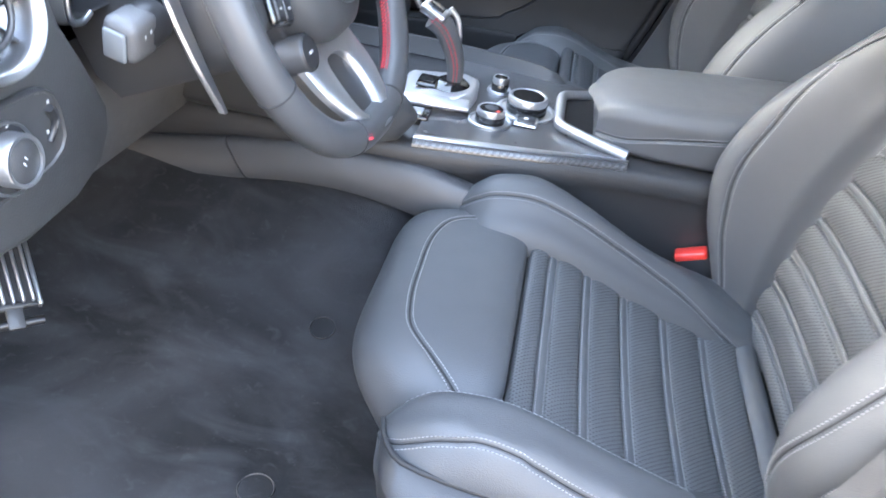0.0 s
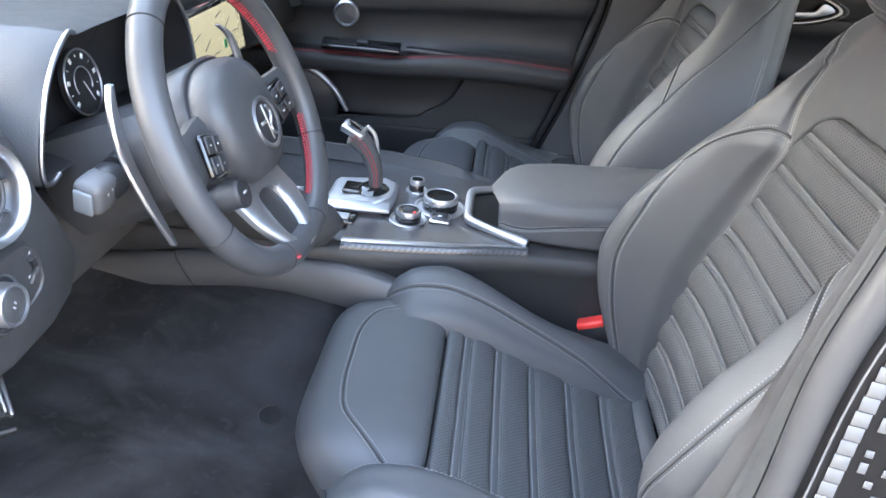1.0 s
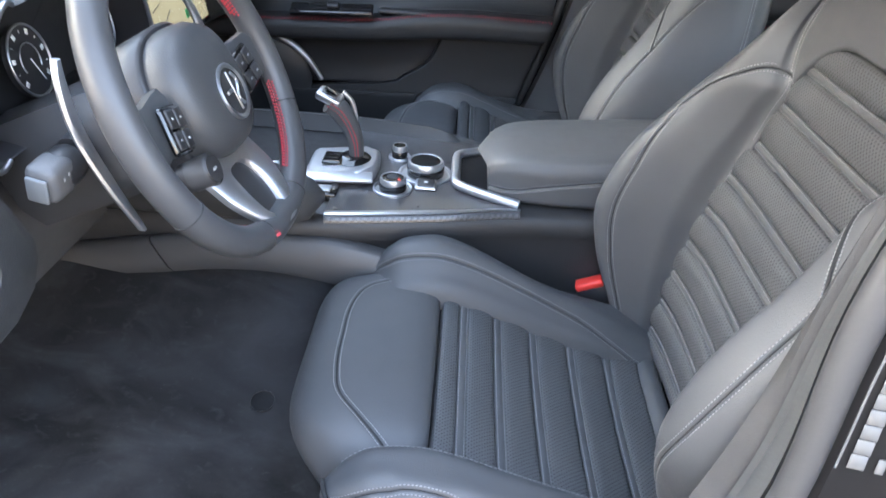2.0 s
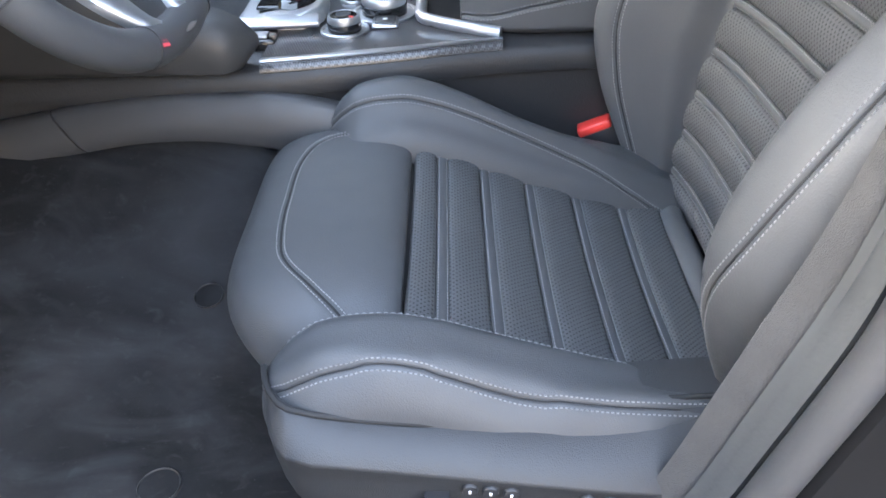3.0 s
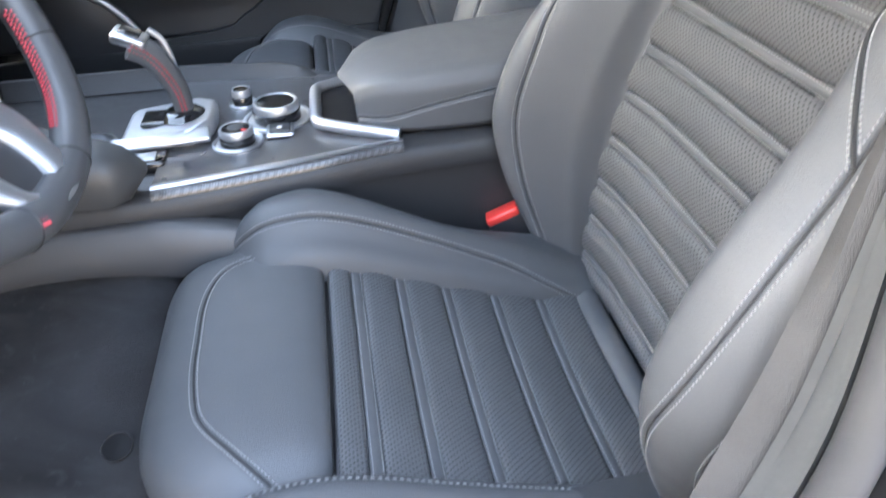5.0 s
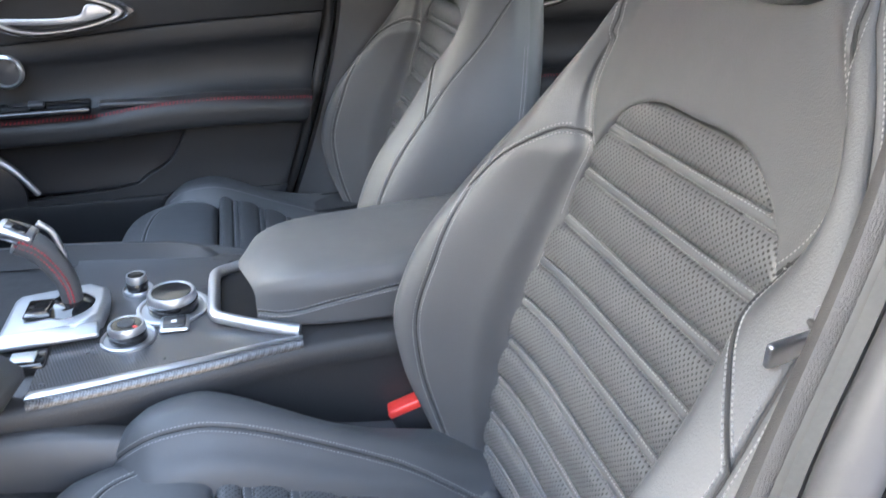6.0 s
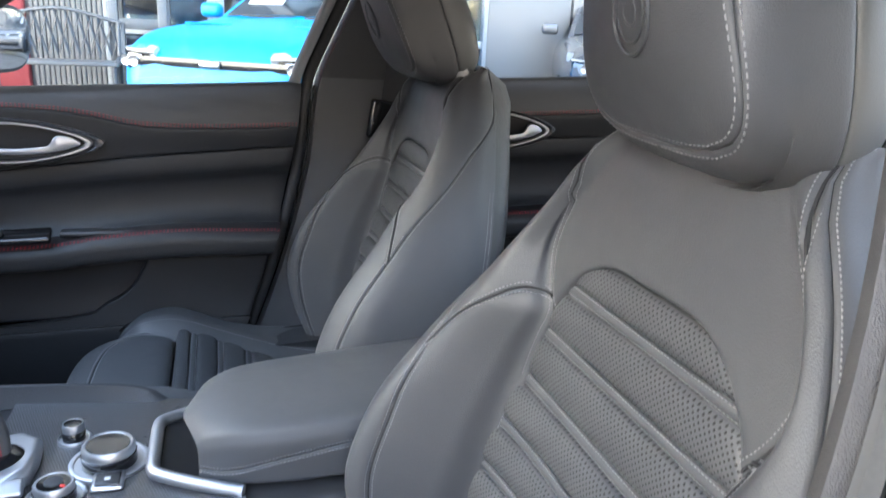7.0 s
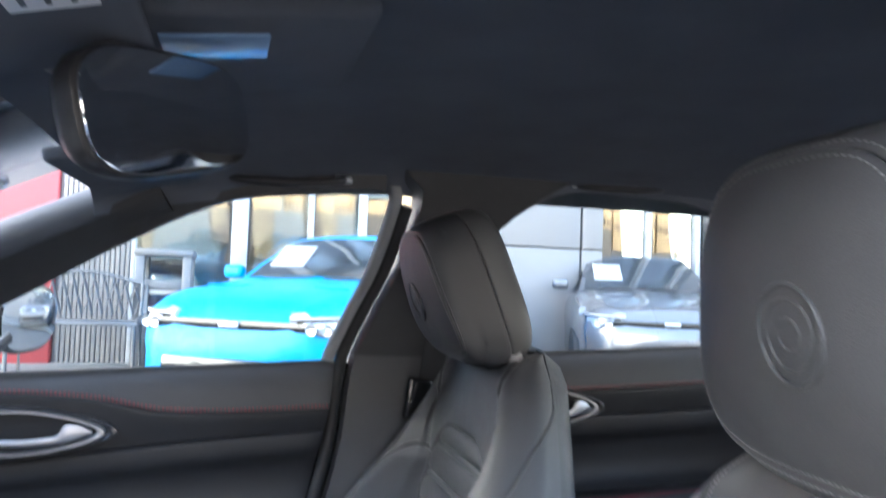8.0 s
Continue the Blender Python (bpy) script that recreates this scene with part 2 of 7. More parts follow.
def dashes(bm, points, normals, length=0.0042, gap=0.0022, w=0.0011, h=0.0006):
    """Adds stitches along a line: short rounded bars that stand a little proud."""
    P = np.array([tuple(p) for p in points])
    N = np.array([tuple(n) for n in normals])
    s = np.r_[0, np.cumsum(np.linalg.norm(np.diff(P, axis=0), axis=1))]
    at = lambda a, Q: np.array([np.interp(a, s, Q[:, k]) for k in range(3)])
    a = gap
    while a + length < s[-1]:
        p, q, nn = Vector(at(a, P)), Vector(at(a + length, P)), Vector(at(a + length / 2, N)).normalized()
        d = (q - p).normalized()
        side = d.cross(nn).normalized() * w * 0.5
        mid = (p + q) / 2
        lo = [p - nn * 0.0006, p + side * 0.9 - nn * 0.0002, q + side * 0.9 - nn * 0.0002, q - nn * 0.0006, q - side * 0.9 - nn * 0.0002, p - side * 0.9 - nn * 0.0002]
        hi = [mid + d * length * k + nn * h for k in (-0.3, 0.3)]
        v = [bm.verts.new(c) for c in lo] + [bm.verts.new(c) for c in hi]
        bm.faces.new((v[0], v[1], v[6]))
        bm.faces.new((v[1], v[2], v[7], v[6]))
        bm.faces.new((v[2], v[3], v[7]))
        bm.faces.new((v[3], v[4], v[7]))
        bm.faces.new((v[4], v[5], v[6], v[7]))
        bm.faces.new((v[5], v[0], v[6]))
        a += length + gap


class Patch:
    """A padded panel laid on a surface S(u, v): its rim dips into the seam."""

    def __init__(self, S, us, vs, out, nu=24, nv=24, dip=0.003, rim=0.008, swell=0.0, thick=0.012, soft="uUvV"):
        e = [0, 0.012, 0.03, 0.06]
        U = np.unique(np.r_[e, np.linspace(0.1, 0.9, nu), 1 - np.array(e)])
        V = np.unique(np.r_[e, np.linspace(0.1, 0.9, nv), 1 - np.array(e)])
        u = us[0] + (us[1] - us[0]) * U
        v = vs[0] + (vs[1] - vs[0]) * V
        P = np.array([[S(a, b) for b in v] for a in u], float)
        gu, gv = np.gradient(P, axis=0), np.gradient(P, axis=1)
        N = np.cross(gu, gv)
        N /= np.linalg.norm(N, axis=2, keepdims=True) + 1e-12
        if (N * (P - np.array(out))).sum() < 0:
            N = -N
        du = np.cumsum(np.r_[np.zeros((1, len(v))), np.linalg.norm(np.diff(P, axis=0), axis=2)], axis=0)
        dv = np.cumsum(np.c_[np.zeros(len(u)), np.linalg.norm(np.diff(P, axis=1), axis=2)], axis=1)
        big = np.full(P.shape[:2], 9.0)
        dist = big.copy()
        for key, d in (("u", du), ("U", du[-1:] - du), ("v", dv), ("V", dv[:, -1:] - dv)):
            if key in soft:
                dist = np.minimum(dist, d)
        k = np.clip(dist / rim, 0, 1)
        fall = dip * (1 - np.sqrt(np.clip(1 - (1 - k) ** 2, 0, 1)))
        lift = swell * np.sin(np.pi * U)[:, None] ** 0.6 * np.ones_like(V)[None]
        self.P, self.N, self.U, self.V = P + N * (lift - fall)[..., None], N, U, V
        self.du, self.dv, self.thick = du, dv, thick

    def mesh(self):
        bm = grid(self.P)
        back = self.P - self.N * self.thick
        n, m = back.shape[:2]
        W = [[bm.verts.new(p) for p in row] for row in back]
        bm.verts.ensure_lookup_table()
        F = lambda i, j: bm.verts[i * m + j]
        for i in range(n - 1):
            for j in range(m - 1):
                bm.faces.new((W[i][j], W[i][j + 1], W[i + 1][j + 1], W[i + 1][j]))
        rim = [(i, 0) for i in range(n)] + [(n - 1, j) for j in range(1, m)] + [(i, m - 1) for i in range(n - 2, -1, -1)] + [(0, j) for j in range(m - 2, 0, -1)]
        for a, b in zip(rim, rim[1:] + rim[:1]):
            bm.faces.new((F(*a), F(*b), W[b[0]][b[1]], W[a[0]][a[1]]))
        return bm

    def line(self, side, inset, lo=0.0, hi=1.0):
        """Places and normals along one side of the patch, inset metres from it."""
        P, N = [], []
        if side in "uU":
            d = self.du if side == "u" else self.du[-1:] - self.du
            for j, b in enumerate(self.V):
                if lo <= b <= hi:
                    c = d[:, j] if side == "u" else d[::-1, j]
                    A, B = (self.P[:, j], self.N[:, j]) if side == "u" else (self.P[::-1, j], self.N[::-1, j])
                    P.append([np.interp(inset, c, A[:, k]) for k in range(3)])
                    N.append([np.interp(inset, c, B[:, k]) for k in range(3)])
        else:
            d = self.dv if side == "v" else self.dv[:, -1:] - self.dv
            for i, a in enumerate(self.U):
                if lo <= a <= hi:
                    c = d[i] if side == "v" else d[i, ::-1]
                    A, B = (self.P[i], self.N[i]) if side == "v" else (self.P[i, ::-1], self.N[i, ::-1])
                    P.append([np.interp(inset, c, A[:, k]) for k in range(3)])
                    N.append([np.interp(inset, c, B[:, k]) for k in range(3)])
        return P, N

COVER = material("headrest cover vinyl", (0.085, 0.088, 0.090), 0.5, grain=(1100, 0.2, 0.0004), mottle=(9, 0.1), spec=0.4)
COLLAR = material("pale grey plastic", (0.36, 0.36, 0.37), 0.4, grain=(900, 0.05, 0.0003))


# ---- the front seats ----
FLOOR = 0.35
insert_z = curve((0.02, 0.07, 0.165, 0.265, 0.33, 0.38), (0.541, 0.527, 0.487, 0.450, 0.438, 0.436))
bolster_rows = curve((-0.08, -0.05, -0.02, 0.02, 0.06, 0.10, 0.15, 0.22, 0.29, 0.37),
                     [(0.505, 0.540, 0.528), (0.520, 0.562, 0.545), (0.532, 0.574, 0.560), (0.536, 0.578, 0.567), (0.528, 0.570, 0.558), (0.512, 0.555, 0.540),
                      (0.494, 0.536, 0.520), (0.470, 0.512, 0.500), (0.452, 0.496, 0.496), (0.446, 0.488, 0.494)])
trim_top = curve((-0.075, -0.055, -0.03, 0.0, 0.06, 0.12, 0.16, 0.21, 0.30, 0.42), (0.528, 0.531, 0.529, 0.523, 0.515, 0.509, 0.508, 0.511, 0.517, 0.522))
trim_crease = curve((-0.075, -0.055, -0.03, 0.01, 0.08, 0.16, 0.22, 0.42), (0.510, 0.513, 0.511, 0.505, 0.493, 0.479, 0.470, 0.450))
back_rows = curve((0.42, 0.50, 0.58, 0.66, 0.74, 0.82, 0.89, 0.95, 1.00, 1.045),
                  [(0.205, 0.030), (0.238, 0.072), (0.264, 0.112), (0.277, 0.134), (0.275, 0.122), (0.258, 0.082), (0.226, 0.042), (0.189, 0.020), (0.157, 0.012), (0.118, 0.006)])
back_half = curve((0.42, 0.55, 0.63, 0.75, 0.816, 0.857, 0.885, 0.908, 0.922), (0.170, 0.170, 0.167, 0.160, 0.151, 0.137, 0.120, 0.096, 0.070))
yoke_low = curve((0.0, 0.061, 0.092, 0.121, 0.152), (0.925, 0.922, 0.906, 0.883, 0.857))
yoke_half = curve((0.74, 0.857, 0.872, 0.888, 0.915, 0.95, 0.98, 1.01, 1.045), (0.139, 0.139, 0.149, 0.158, 0.165, 0.157, 0.144, 0.134, 0.112))
RIBS = [0.065, 0.112, 0.163, 0.219, 0.274]
BACK_RIBS = [0.470, 0.520, 0.569, 0.621, 0.675, 0.725, 0.776, 0.830, 0.882]


def back_x(z):
    return 0.345 + 0.190 * (z - 0.43) - 0.012 * math.sin(max(0, min(1, (z - 0.43) / 0.35)) * math.pi)


def front_seat(name, yc, outer, nod, turn, label):
    seat = thing(name, (0.12, yc, FLOOR), label, "car seat", "front seats")
    # thigh panel
    prof = curve((0, 0.16, 0.30, 0.42, 0.58, 0.78, 0.95, 1.0),
                 [(-0.085, 0.425), (-0.124, 0.460), (-0.139, 0.499), (-0.126, 0.530), (-0.087, 0.546), (-0.030, 0.549), (0.026, 0.541), (0.034, 0.529)])

    def thigh(u, v):
        k = abs(2 * v - 1)
        x, z = prof(u)
        hw = 0.188 - 0.012 * max(0, (x + 0.03) / 0.06)
        amp, pw = (0.055, 7) if (2 * v - 1) * outer < 0 else (0.085, 4)
        back = amp * k**pw * max(0, min(1, (0.02 - x) / 0.15))
        return (x + back, yc + (2 * v - 1) * hw, z - 0.045 * k**9 + 0.006 * k**2)

    p = Patch(thigh, (0, 1), (0, 1), (0, yc, 0.44), nu=30, nv=30, dip=0.006, rim=0.012, thick=0.02)
    panel = part("thigh_panel", p.mesh(), LEATHER, seat)
    for off in (0.020, 0.027):
        sew(panel, *p.line("u", off, 0.04, 0.96), 0.0026, 0.0013, 0.0015, label="grey stitching")
    # the sewn line on the thigh panel: a six-sided field
    field = smooth_path([(0.031, 0.141, 0), (0.0, 0.139, 0), (-0.041, 0.130, 0), (-0.070, 0.112, 0), (-0.084, 0.080, 0), (-0.087, 0.0, 0), (-0.083, -0.060, 0), (-0.074, -0.098, 0), (-0.045, -0.138, 0), (-0.010, -0.176, 0)], 90, False)
    s = -outer
    us = np.linspace(0.40, 0.98, 60)
    xs = np.array([prof(a)[0] for a in us])

    def on_thigh(x, y):
        u = float(np.interp(x - (0.055 * abs(y / 0.19) ** 7 if y > 0 else 0.085 * abs(y / 0.19) ** 4) * max(0, min(1, (0.02 - x) / 0.15)), xs, us))
        k = min(1, abs(y) / 0.196)
        return prof(u)[1] - 0.045 * k**9 + 0.006 * k**2

    groove = [(q.x, yc + s * q.y, on_thigh(q.x, q.y) + 0.0003) for q in field]
    part("seam", tube(groove, 0.0011, 6, flat=0.5), SEAM, panel)
    for off in (-0.0036, 0.0036):
        line = []
        for i, q in enumerate(field):
            d = (field[min(i + 1, 89)] - field[max(i - 1, 0)]).normalized()
            x, y = q.x - d.y * off, q.y + d.x * off
            line.append((x, yc + s * y, on_thigh(x, y) + 0.0019))
        sew(panel, line, [(0, 0, 1)] * 90, 0.0026, 0.0013, 0.0015, label="grey stitching")

    # cushion insert: sewn bands
    cuts = [0.036] + RIBS + [0.322]
    cushion = None
    for i in range(6):
        a, b = cuts[i] + (0.0055 if i else 0), cuts[i + 1] - (0.0055 if i < 5 else 0)

        def band(u, v, a=a, b=b):
            x = a + (b - a) * u
            w = 0.182 - 0.06 * (x - 0.03)
            return (x, yc + (2 * v - 1) * w, insert_z(x) + 0.012 * (2 * v - 1) ** 2 - 0.003)

        p = Patch(band, (0, 1), (0, 1), (0.17, yc, 0.2), nu=12, nv=16, dip=0.0035, rim=0.008, swell=0.0025, soft="uU")
        piece = part("insert_band", p.mesh(), LEATHER_PERF, seat)
        if i == 0:
            cushion = piece
        if i < 5:
            def strip(u, v, c=cuts[i + 1]):
                x = c - 0.0055 + 0.011 * u
                w = 0.182 - 0.06 * (x - 0.03)
                return (x, yc + (2 * v - 1) * w, insert_z(x) + 0.012 * (2 * v - 1) ** 2 - 0.0035)

            p = Patch(strip, (0, 1), (0, 1), (0.17, yc, 0.2), nu=4, nv=16, dip=0.0022, rim=0.003, swell=0.0004, soft="uU")
            rib = part("insert_rib", p.mesh(), LEATHER, seat)
            for side in "uU":
                sew(rib, *p.line(side, 0.0016), 0.0030, 0.0012, 0.0012, 0.0007)
    # near-black sheet below the bands, darkening the gaps as shade would
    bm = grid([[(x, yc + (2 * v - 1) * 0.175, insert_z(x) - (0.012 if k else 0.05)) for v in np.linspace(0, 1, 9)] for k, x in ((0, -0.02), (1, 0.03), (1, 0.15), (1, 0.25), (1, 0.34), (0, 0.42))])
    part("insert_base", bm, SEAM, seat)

    # cushion bolsters
    f0 = lambda x: max(0, min(1, (0.30 - x) / 0.2))
    for s in (-1, 1):
        def bolster(u, v, s=s):
            x = -0.078 + 0.448 * u
            zi, zr, zs = bolster_rows(x)
            fall = max(0, min(1, (x - 0.22) / 0.13))
            zr, zs = (zr - 0.012, zs + 0.014 * max(0, min(1, (x - 0.12) / 0.1))) if s == outer else (zr + 0.020 * f0(x) - 0.034 * fall * fall, zs + 0.010 * f0(x) - 0.030 * fall * fall)
            wi = 0.160 - 0.04 * max(0, x - 0.03) if s == outer else 0.106 + 0.05 * max(0, x)
            f = math.sqrt(max(0.004, 1 - (max(0, -0.028 - x) / 0.050) ** 2))
            g = bolster.shape(v)
            w = wi + ((0.262 if s == outer else 0.262 - 0.034 * max(0, min(1, (x - 0.02) / 0.14))) - wi) * g[0]
            z = zi - 0.02 + (g[1] * (zr - zi + 0.02) if v <= 0.5 else 0)
            if v > 0.5:
                z = bolster.fall(zr, zs, v)
            return (x, yc + s * (0.212 + (w - 0.212) * f), 0.512 + (z - 0.512) * f)

        low = [(-0.06, 0.0), (0.0, 0.24), (0.14, 0.66)] if s == outer else [(-0.05, -0.30), (0.0, 0.32), (0.16, 0.68)]
        bolster.shape = curve((0, 0.10, 0.28, 0.50, 0.70, 0.86, 1.0), low + [(0.40, 1.0), (0.74, 1.0), (1.0, 1.0), (0.96, 1.0)])
        bolster.fall = lambda zr, zs, v: curve((0.5, 0.58, 0.70, 0.86, 1.0), (zr, zr - 0.20 * (zr - zs), zs, zs - 0.04, zs - 0.085))(v)
        seam_v = (lambda u: 0.74) if s == outer else curve((0, 0.40, 0.60, 0.74, 0.83, 0.88, 1.0), (0.37, 0.37, 0.35, 0.28, 0.17, 0.10, 0.07))
        p = Patch(lambda u, v: bolster(u, v * seam_v(u)), (0, 1), (0.0, 1.0), (0.12, yc + s * 0.2, 0.49), nu=34, nv=16, dip=0.003, rim=0.005)
        top_part = part("bolster", p.mesh(), LEATHER, seat)
        q = Patch(lambda u, v: bolster(u, seam_v(u) + (1 - seam_v(u)) * v), (0, 1), (0.0, 1.0), (0.12, yc + s * 0.2, 0.49), nu=34, nv=8 if s == outer else 18, dip=0.003, rim=0.005)
        side_part = part("bolster_side", q.mesh(), LEATHER, seat)
        sew(top_part, *p.line("V", 0.0045, 0.03), 0.0026, 0.0013, 0.0015, label="grey contrast stitching")
        sew(top_part, *p.line("v", 0.014, 0.06, 0.75), 0.0026, 0.0013, 0.0015, label="grey contrast stitching")
        sew(side_part, *q.line("v", 0.0045, 0.03), 0.0026, 0.0013, 0.0015, label="grey contrast stitching")
        P, N = p.line("V", 0.0)
        part("piping", tube(np.array(P) - np.array(N) * 0.0006, 0.0019, 6), SEAM, top_part)
        if s == outer:
            # a single sewn line along the crest
            P, N = [], []
            for u in np.linspace(0.045, 0.86, 60):
                c, cu, cv = (np.array(bolster(u + du, 0.40 + dv)) for du, dv in ((0, 0), (0.01, 0), (0, 0.01)))
                n = np.cross(cu - c, cv - c)
                n = n / np.linalg.norm(n)
                n = n if n[2] > 0 else -n
                P.append(c + n * 0.0004)
                N.append(n)
            sew(top_part, P, N, 0.0034, 0.0022, 0.0013, label="grey contrast stitching")

        # side shell
        rows = []
        for x in np.r_[-0.0722, -0.071, -0.068, -0.062, -0.055, np.linspace(-0.046, 0.42, 26)]:
            f = math.sqrt(max(0.05, 1 - (max(0, -0.032 - x) / 0.041) ** 2))
            t, c = trim_top(x), trim_crease(x)
            low = FLOOR + 0.030 + 0.10 * max(0, (-0.02 - x) / 0.055)
            if s != outer:
                t -= 0.03 + 0.04 * max(0, min(1, (x - 0.1) / 0.2))
            k = max(0, min(1, (x - 0.04) / 0.18)) if s == outer else 0
            k = k * k * (3 - 2 * k)
            t -= 0.005 * k
            pts = [(0.225 - 0.045 * k, t - 0.01), (0.258 - 0.030 * k, t), (0.264 - 0.028 * k, t + 0.001), (0.277 - 0.008 * k, (t + c) / 2), (0.2885, c + 0.002), (0.2895, c - 0.001), (0.2880, c - 0.004), (0.283, c - 0.03), (0.280, (c + low) / 2 - 0.01), (0.262, low), (0.22, low)]
            rows.append([(x, yc + s * (0.20 + (w - (0 if s == outer else 0.035) - 0.20) * f), z) for w, z in pts])
        part("side_shell", grid(rows, close_v=True, caps=True), VINYL, seat, "grained dark vinyl side valance")
        if s == outer:
            welt = [Vector(r[2]) + Vector((0, -s * 0.0035, 0.0012)) for r in rows]
            part("welt", tube(welt, 0.0024, 8), SEAM, seat, "dark welt between bolster and valance")
        if s == outer:
            y = yc + s * 0.285
            for x in (0.083, 0.098, 0.113, 0.169, 0.185):
                h = trim_crease(x) - 0.0135
                m = pose(x, y - s * 0.004, h, 90 * s * -1, 0, 0)
                part("seat_button", turned([(0.0062, 0), (0.0062, 0.007), (0.0052, 0.0085), (0.0, 0.0088)], m, 20), SMOOTH, seat)
                if x < 0.12:
                    part("button_mark", boxed((x, y + s * 0.0052, h), (0.0020, 0.0008, 0.0030), 0.0002), WHITE, seat)
            m = pose(0.129, y - s * 0.008, 0.436, 90 * s * -1, 0, 0)
            part("lumbar_dial", turned([(0.021, 0), (0.021, 0.010), (0.018, 0.014), (0.009, 0.0145), (0.009, 0.011), (0.0, 0.0105)], m, 32), SMOOTH, seat)
            rows = [[(x + dx, y + s * (dy - 0.003), 0.440 + dz) for dy, dz in ((-0.006, -0.013), (0.012, -0.011), (0.015, 0.0), (0.012, 0.009), (-0.006, 0.011))] for x, dx in ((0.012, 0), (0.02, 0), (0.055, 0), (0.063, 0))]
            part("seat_lever", grid(rows, close_v=True, caps=True), SMOOTH, seat)
            rows = [[(0.05 + 0.008 * a + dx, y + s * (dy - 0.003), 0.437 + 0.036 * a) for dx, dy in ((-0.008, -0.006), (0.010, -0.006), (0.010, 0.012), (-0.008, 0.012))] for a in (0, 0.4, 0.8, 1.0)]
            part("recline_lever", grid(rows, close_v=True, caps=True), SMOOTH, seat)
            part("switch_plate", boxed((0.095, y - s * 0.0062, 0.430), (0.235, 0.006, 0.052), 0.003), VINYL, seat)

    # base and rails
    part("seat_base", boxed((0.15, yc, 0.405), (0.36, 0.40, 0.06), 0.015), SEAM, seat)
    for s in (-1, 1):
        part("seat_rail", boxed((0.16, yc + s * 0.19, 0.366), (0.40, 0.04, 0.032), 0.004), SMOOTH, seat)

    # backrest
    knots = (0, 0.20, 0.30, 0.42, 0.50, 0.60, 0.75, 0.90, 1.0)
    made, rowsat = {}, {}

    def back(z, v, s=1):
        W, d = back_rows(z)
        xb = back_x(z)
        k = max(0, min(1, (z - 0.830) / 0.030))
        h = back_half(z) + (yoke_half(z) - back_half(z)) * k * k * (3 - 2 * k)
        h = min(h, W - 0.035)
        f = math.sqrt(max(0.003, 1 - (max(0, z - 1.003) / 0.054) ** 2))
        key = round(z, 6)
        if key in made:
            g = made[key](v)
            return (xb + 0.055 + (g[0] - xb - 0.055) * f, yc + s * g[1], z)
        g = W - h
        pts = [(xb, 0), (xb, h), (xb - 0.35 * d, h + 0.16 * g), (xb - d, h + 0.52 * g), (xb - d + 0.11 * (d + 0.05), h + 0.87 * g), (xb - d + 0.38 * (d + 0.05), W), (xb + 0.05, W - 0.07 * g), (xb + 0.115, W - 0.07), (xb + 0.13, 0)]
        made[key] = curve(knots, pts)
        g = made[key](v)
        return (xb + 0.055 + (g[0] - xb - 0.055) * f, yc + s * g[1], z)

    fine = np.linspace(0, 0.55, 56)

    def across(z):
        key = round(z, 6)
        if key not in rowsat:
            q = [back(z, a) for a in fine]
            rowsat[key] = ([c[1] - yc for c in q], [c[0] for c in q])
        return rowsat[key]

    def on_back(z, w):
        return float(np.interp(w, *across(z)))

    def v_at(z, w):
        return float(np.interp(w, across(z)[0], fine))

    ctr = (0.56, yc, 0.74)
    def inner_v(z):
        """Where the side panel of the back begins: at the insert below, at the yoke above."""
        k = max(0, min(1, (z - 0.830) / 0.030))
        k = k * k * (3 - 2 * k)
        w = back_half(z) + (yoke_half(z) - back_half(z)) * k
        return v_at(z, w)

    for s in (-1, 1):
        ve = curve((0.42, 0.58, 0.66, 0.72, 0.82, 0.90, 1.05), (0.405, 0.425, 0.467, 0.480, 0.482, 0.495, 0.5)) if s == outer < 0 else curve((0.42, 0.76, 0.81, 0.854, 0.894, 0.942, 0.972, 1.06), (0.5, 0.5, 0.51, 0.535, 0.60, 0.69, 0.775, 0.785)) if s < 0 else curve((0.42, 0.66, 0.73, 0.80, 0.88, 1.05), (0.372, 0.374, 0.380, 0.415, 0.495, 0.5))

        def face_at(u, v, s=s, ve=ve):
            z = 0.425 + 0.629 * u
            a = inner_v(z)
            return back(z, a + (ve(z) - a) * v, s)

        p = Patch(face_at, (0, 1), (0, 1), ctr, nu=46, nv=20, dip=0.003, rim=0.006, soft="vV")
        face = part("back_bolster", p.mesh(), LEATHER, seat)
        sew(face, *p.line("V", 0.0042, 0.0, 0.66), 0.0026, 0.0013, 0.0015, label="grey contrast stitching")
        sew(face, *p.line("v", 0.006, 0.06, 0.52), 0.0026, 0.0013, 0.0015, label="grey contrast stitching")
        sew(face, *p.line("v", 0.005, 0.56, 1.0), 0.0026, 0.0013, 0.0015, label="grey contrast stitching")
        # seam that parts the bolster from the shoulder above it
        rim_v = curve((0, 0.35, 0.7, 1.0), (0.0, 0.36, 0.74, 1.0))
        top_z = curve((0, 0.35, 0.7, 1.0), (0.868, 0.872, 0.848, 0.80))
        for off, kind in ((0.0, "seam"), (-0.0042, "thread"), (0.0042, "thread")):
            P, N = [], []
            for k in np.linspace(0, 1, 40):
                z = top_z(k) + off
                a = inner_v(z)
                v = a + (ve(z) - a) * rim_v(k)
                c, cu, cv = (np.array(back(z + dz, v + dv, s)) for dz, dv in ((0, 0), (0.004, 0), (0, 0.004)))
                n = np.cross(cu - c, cv - c)
                n = n / np.linalg.norm(n)
                n = n if n @ (c - np.array(ctr)) > 0 else -n
                P.append(c + n * 0.0003)
                N.append(n)
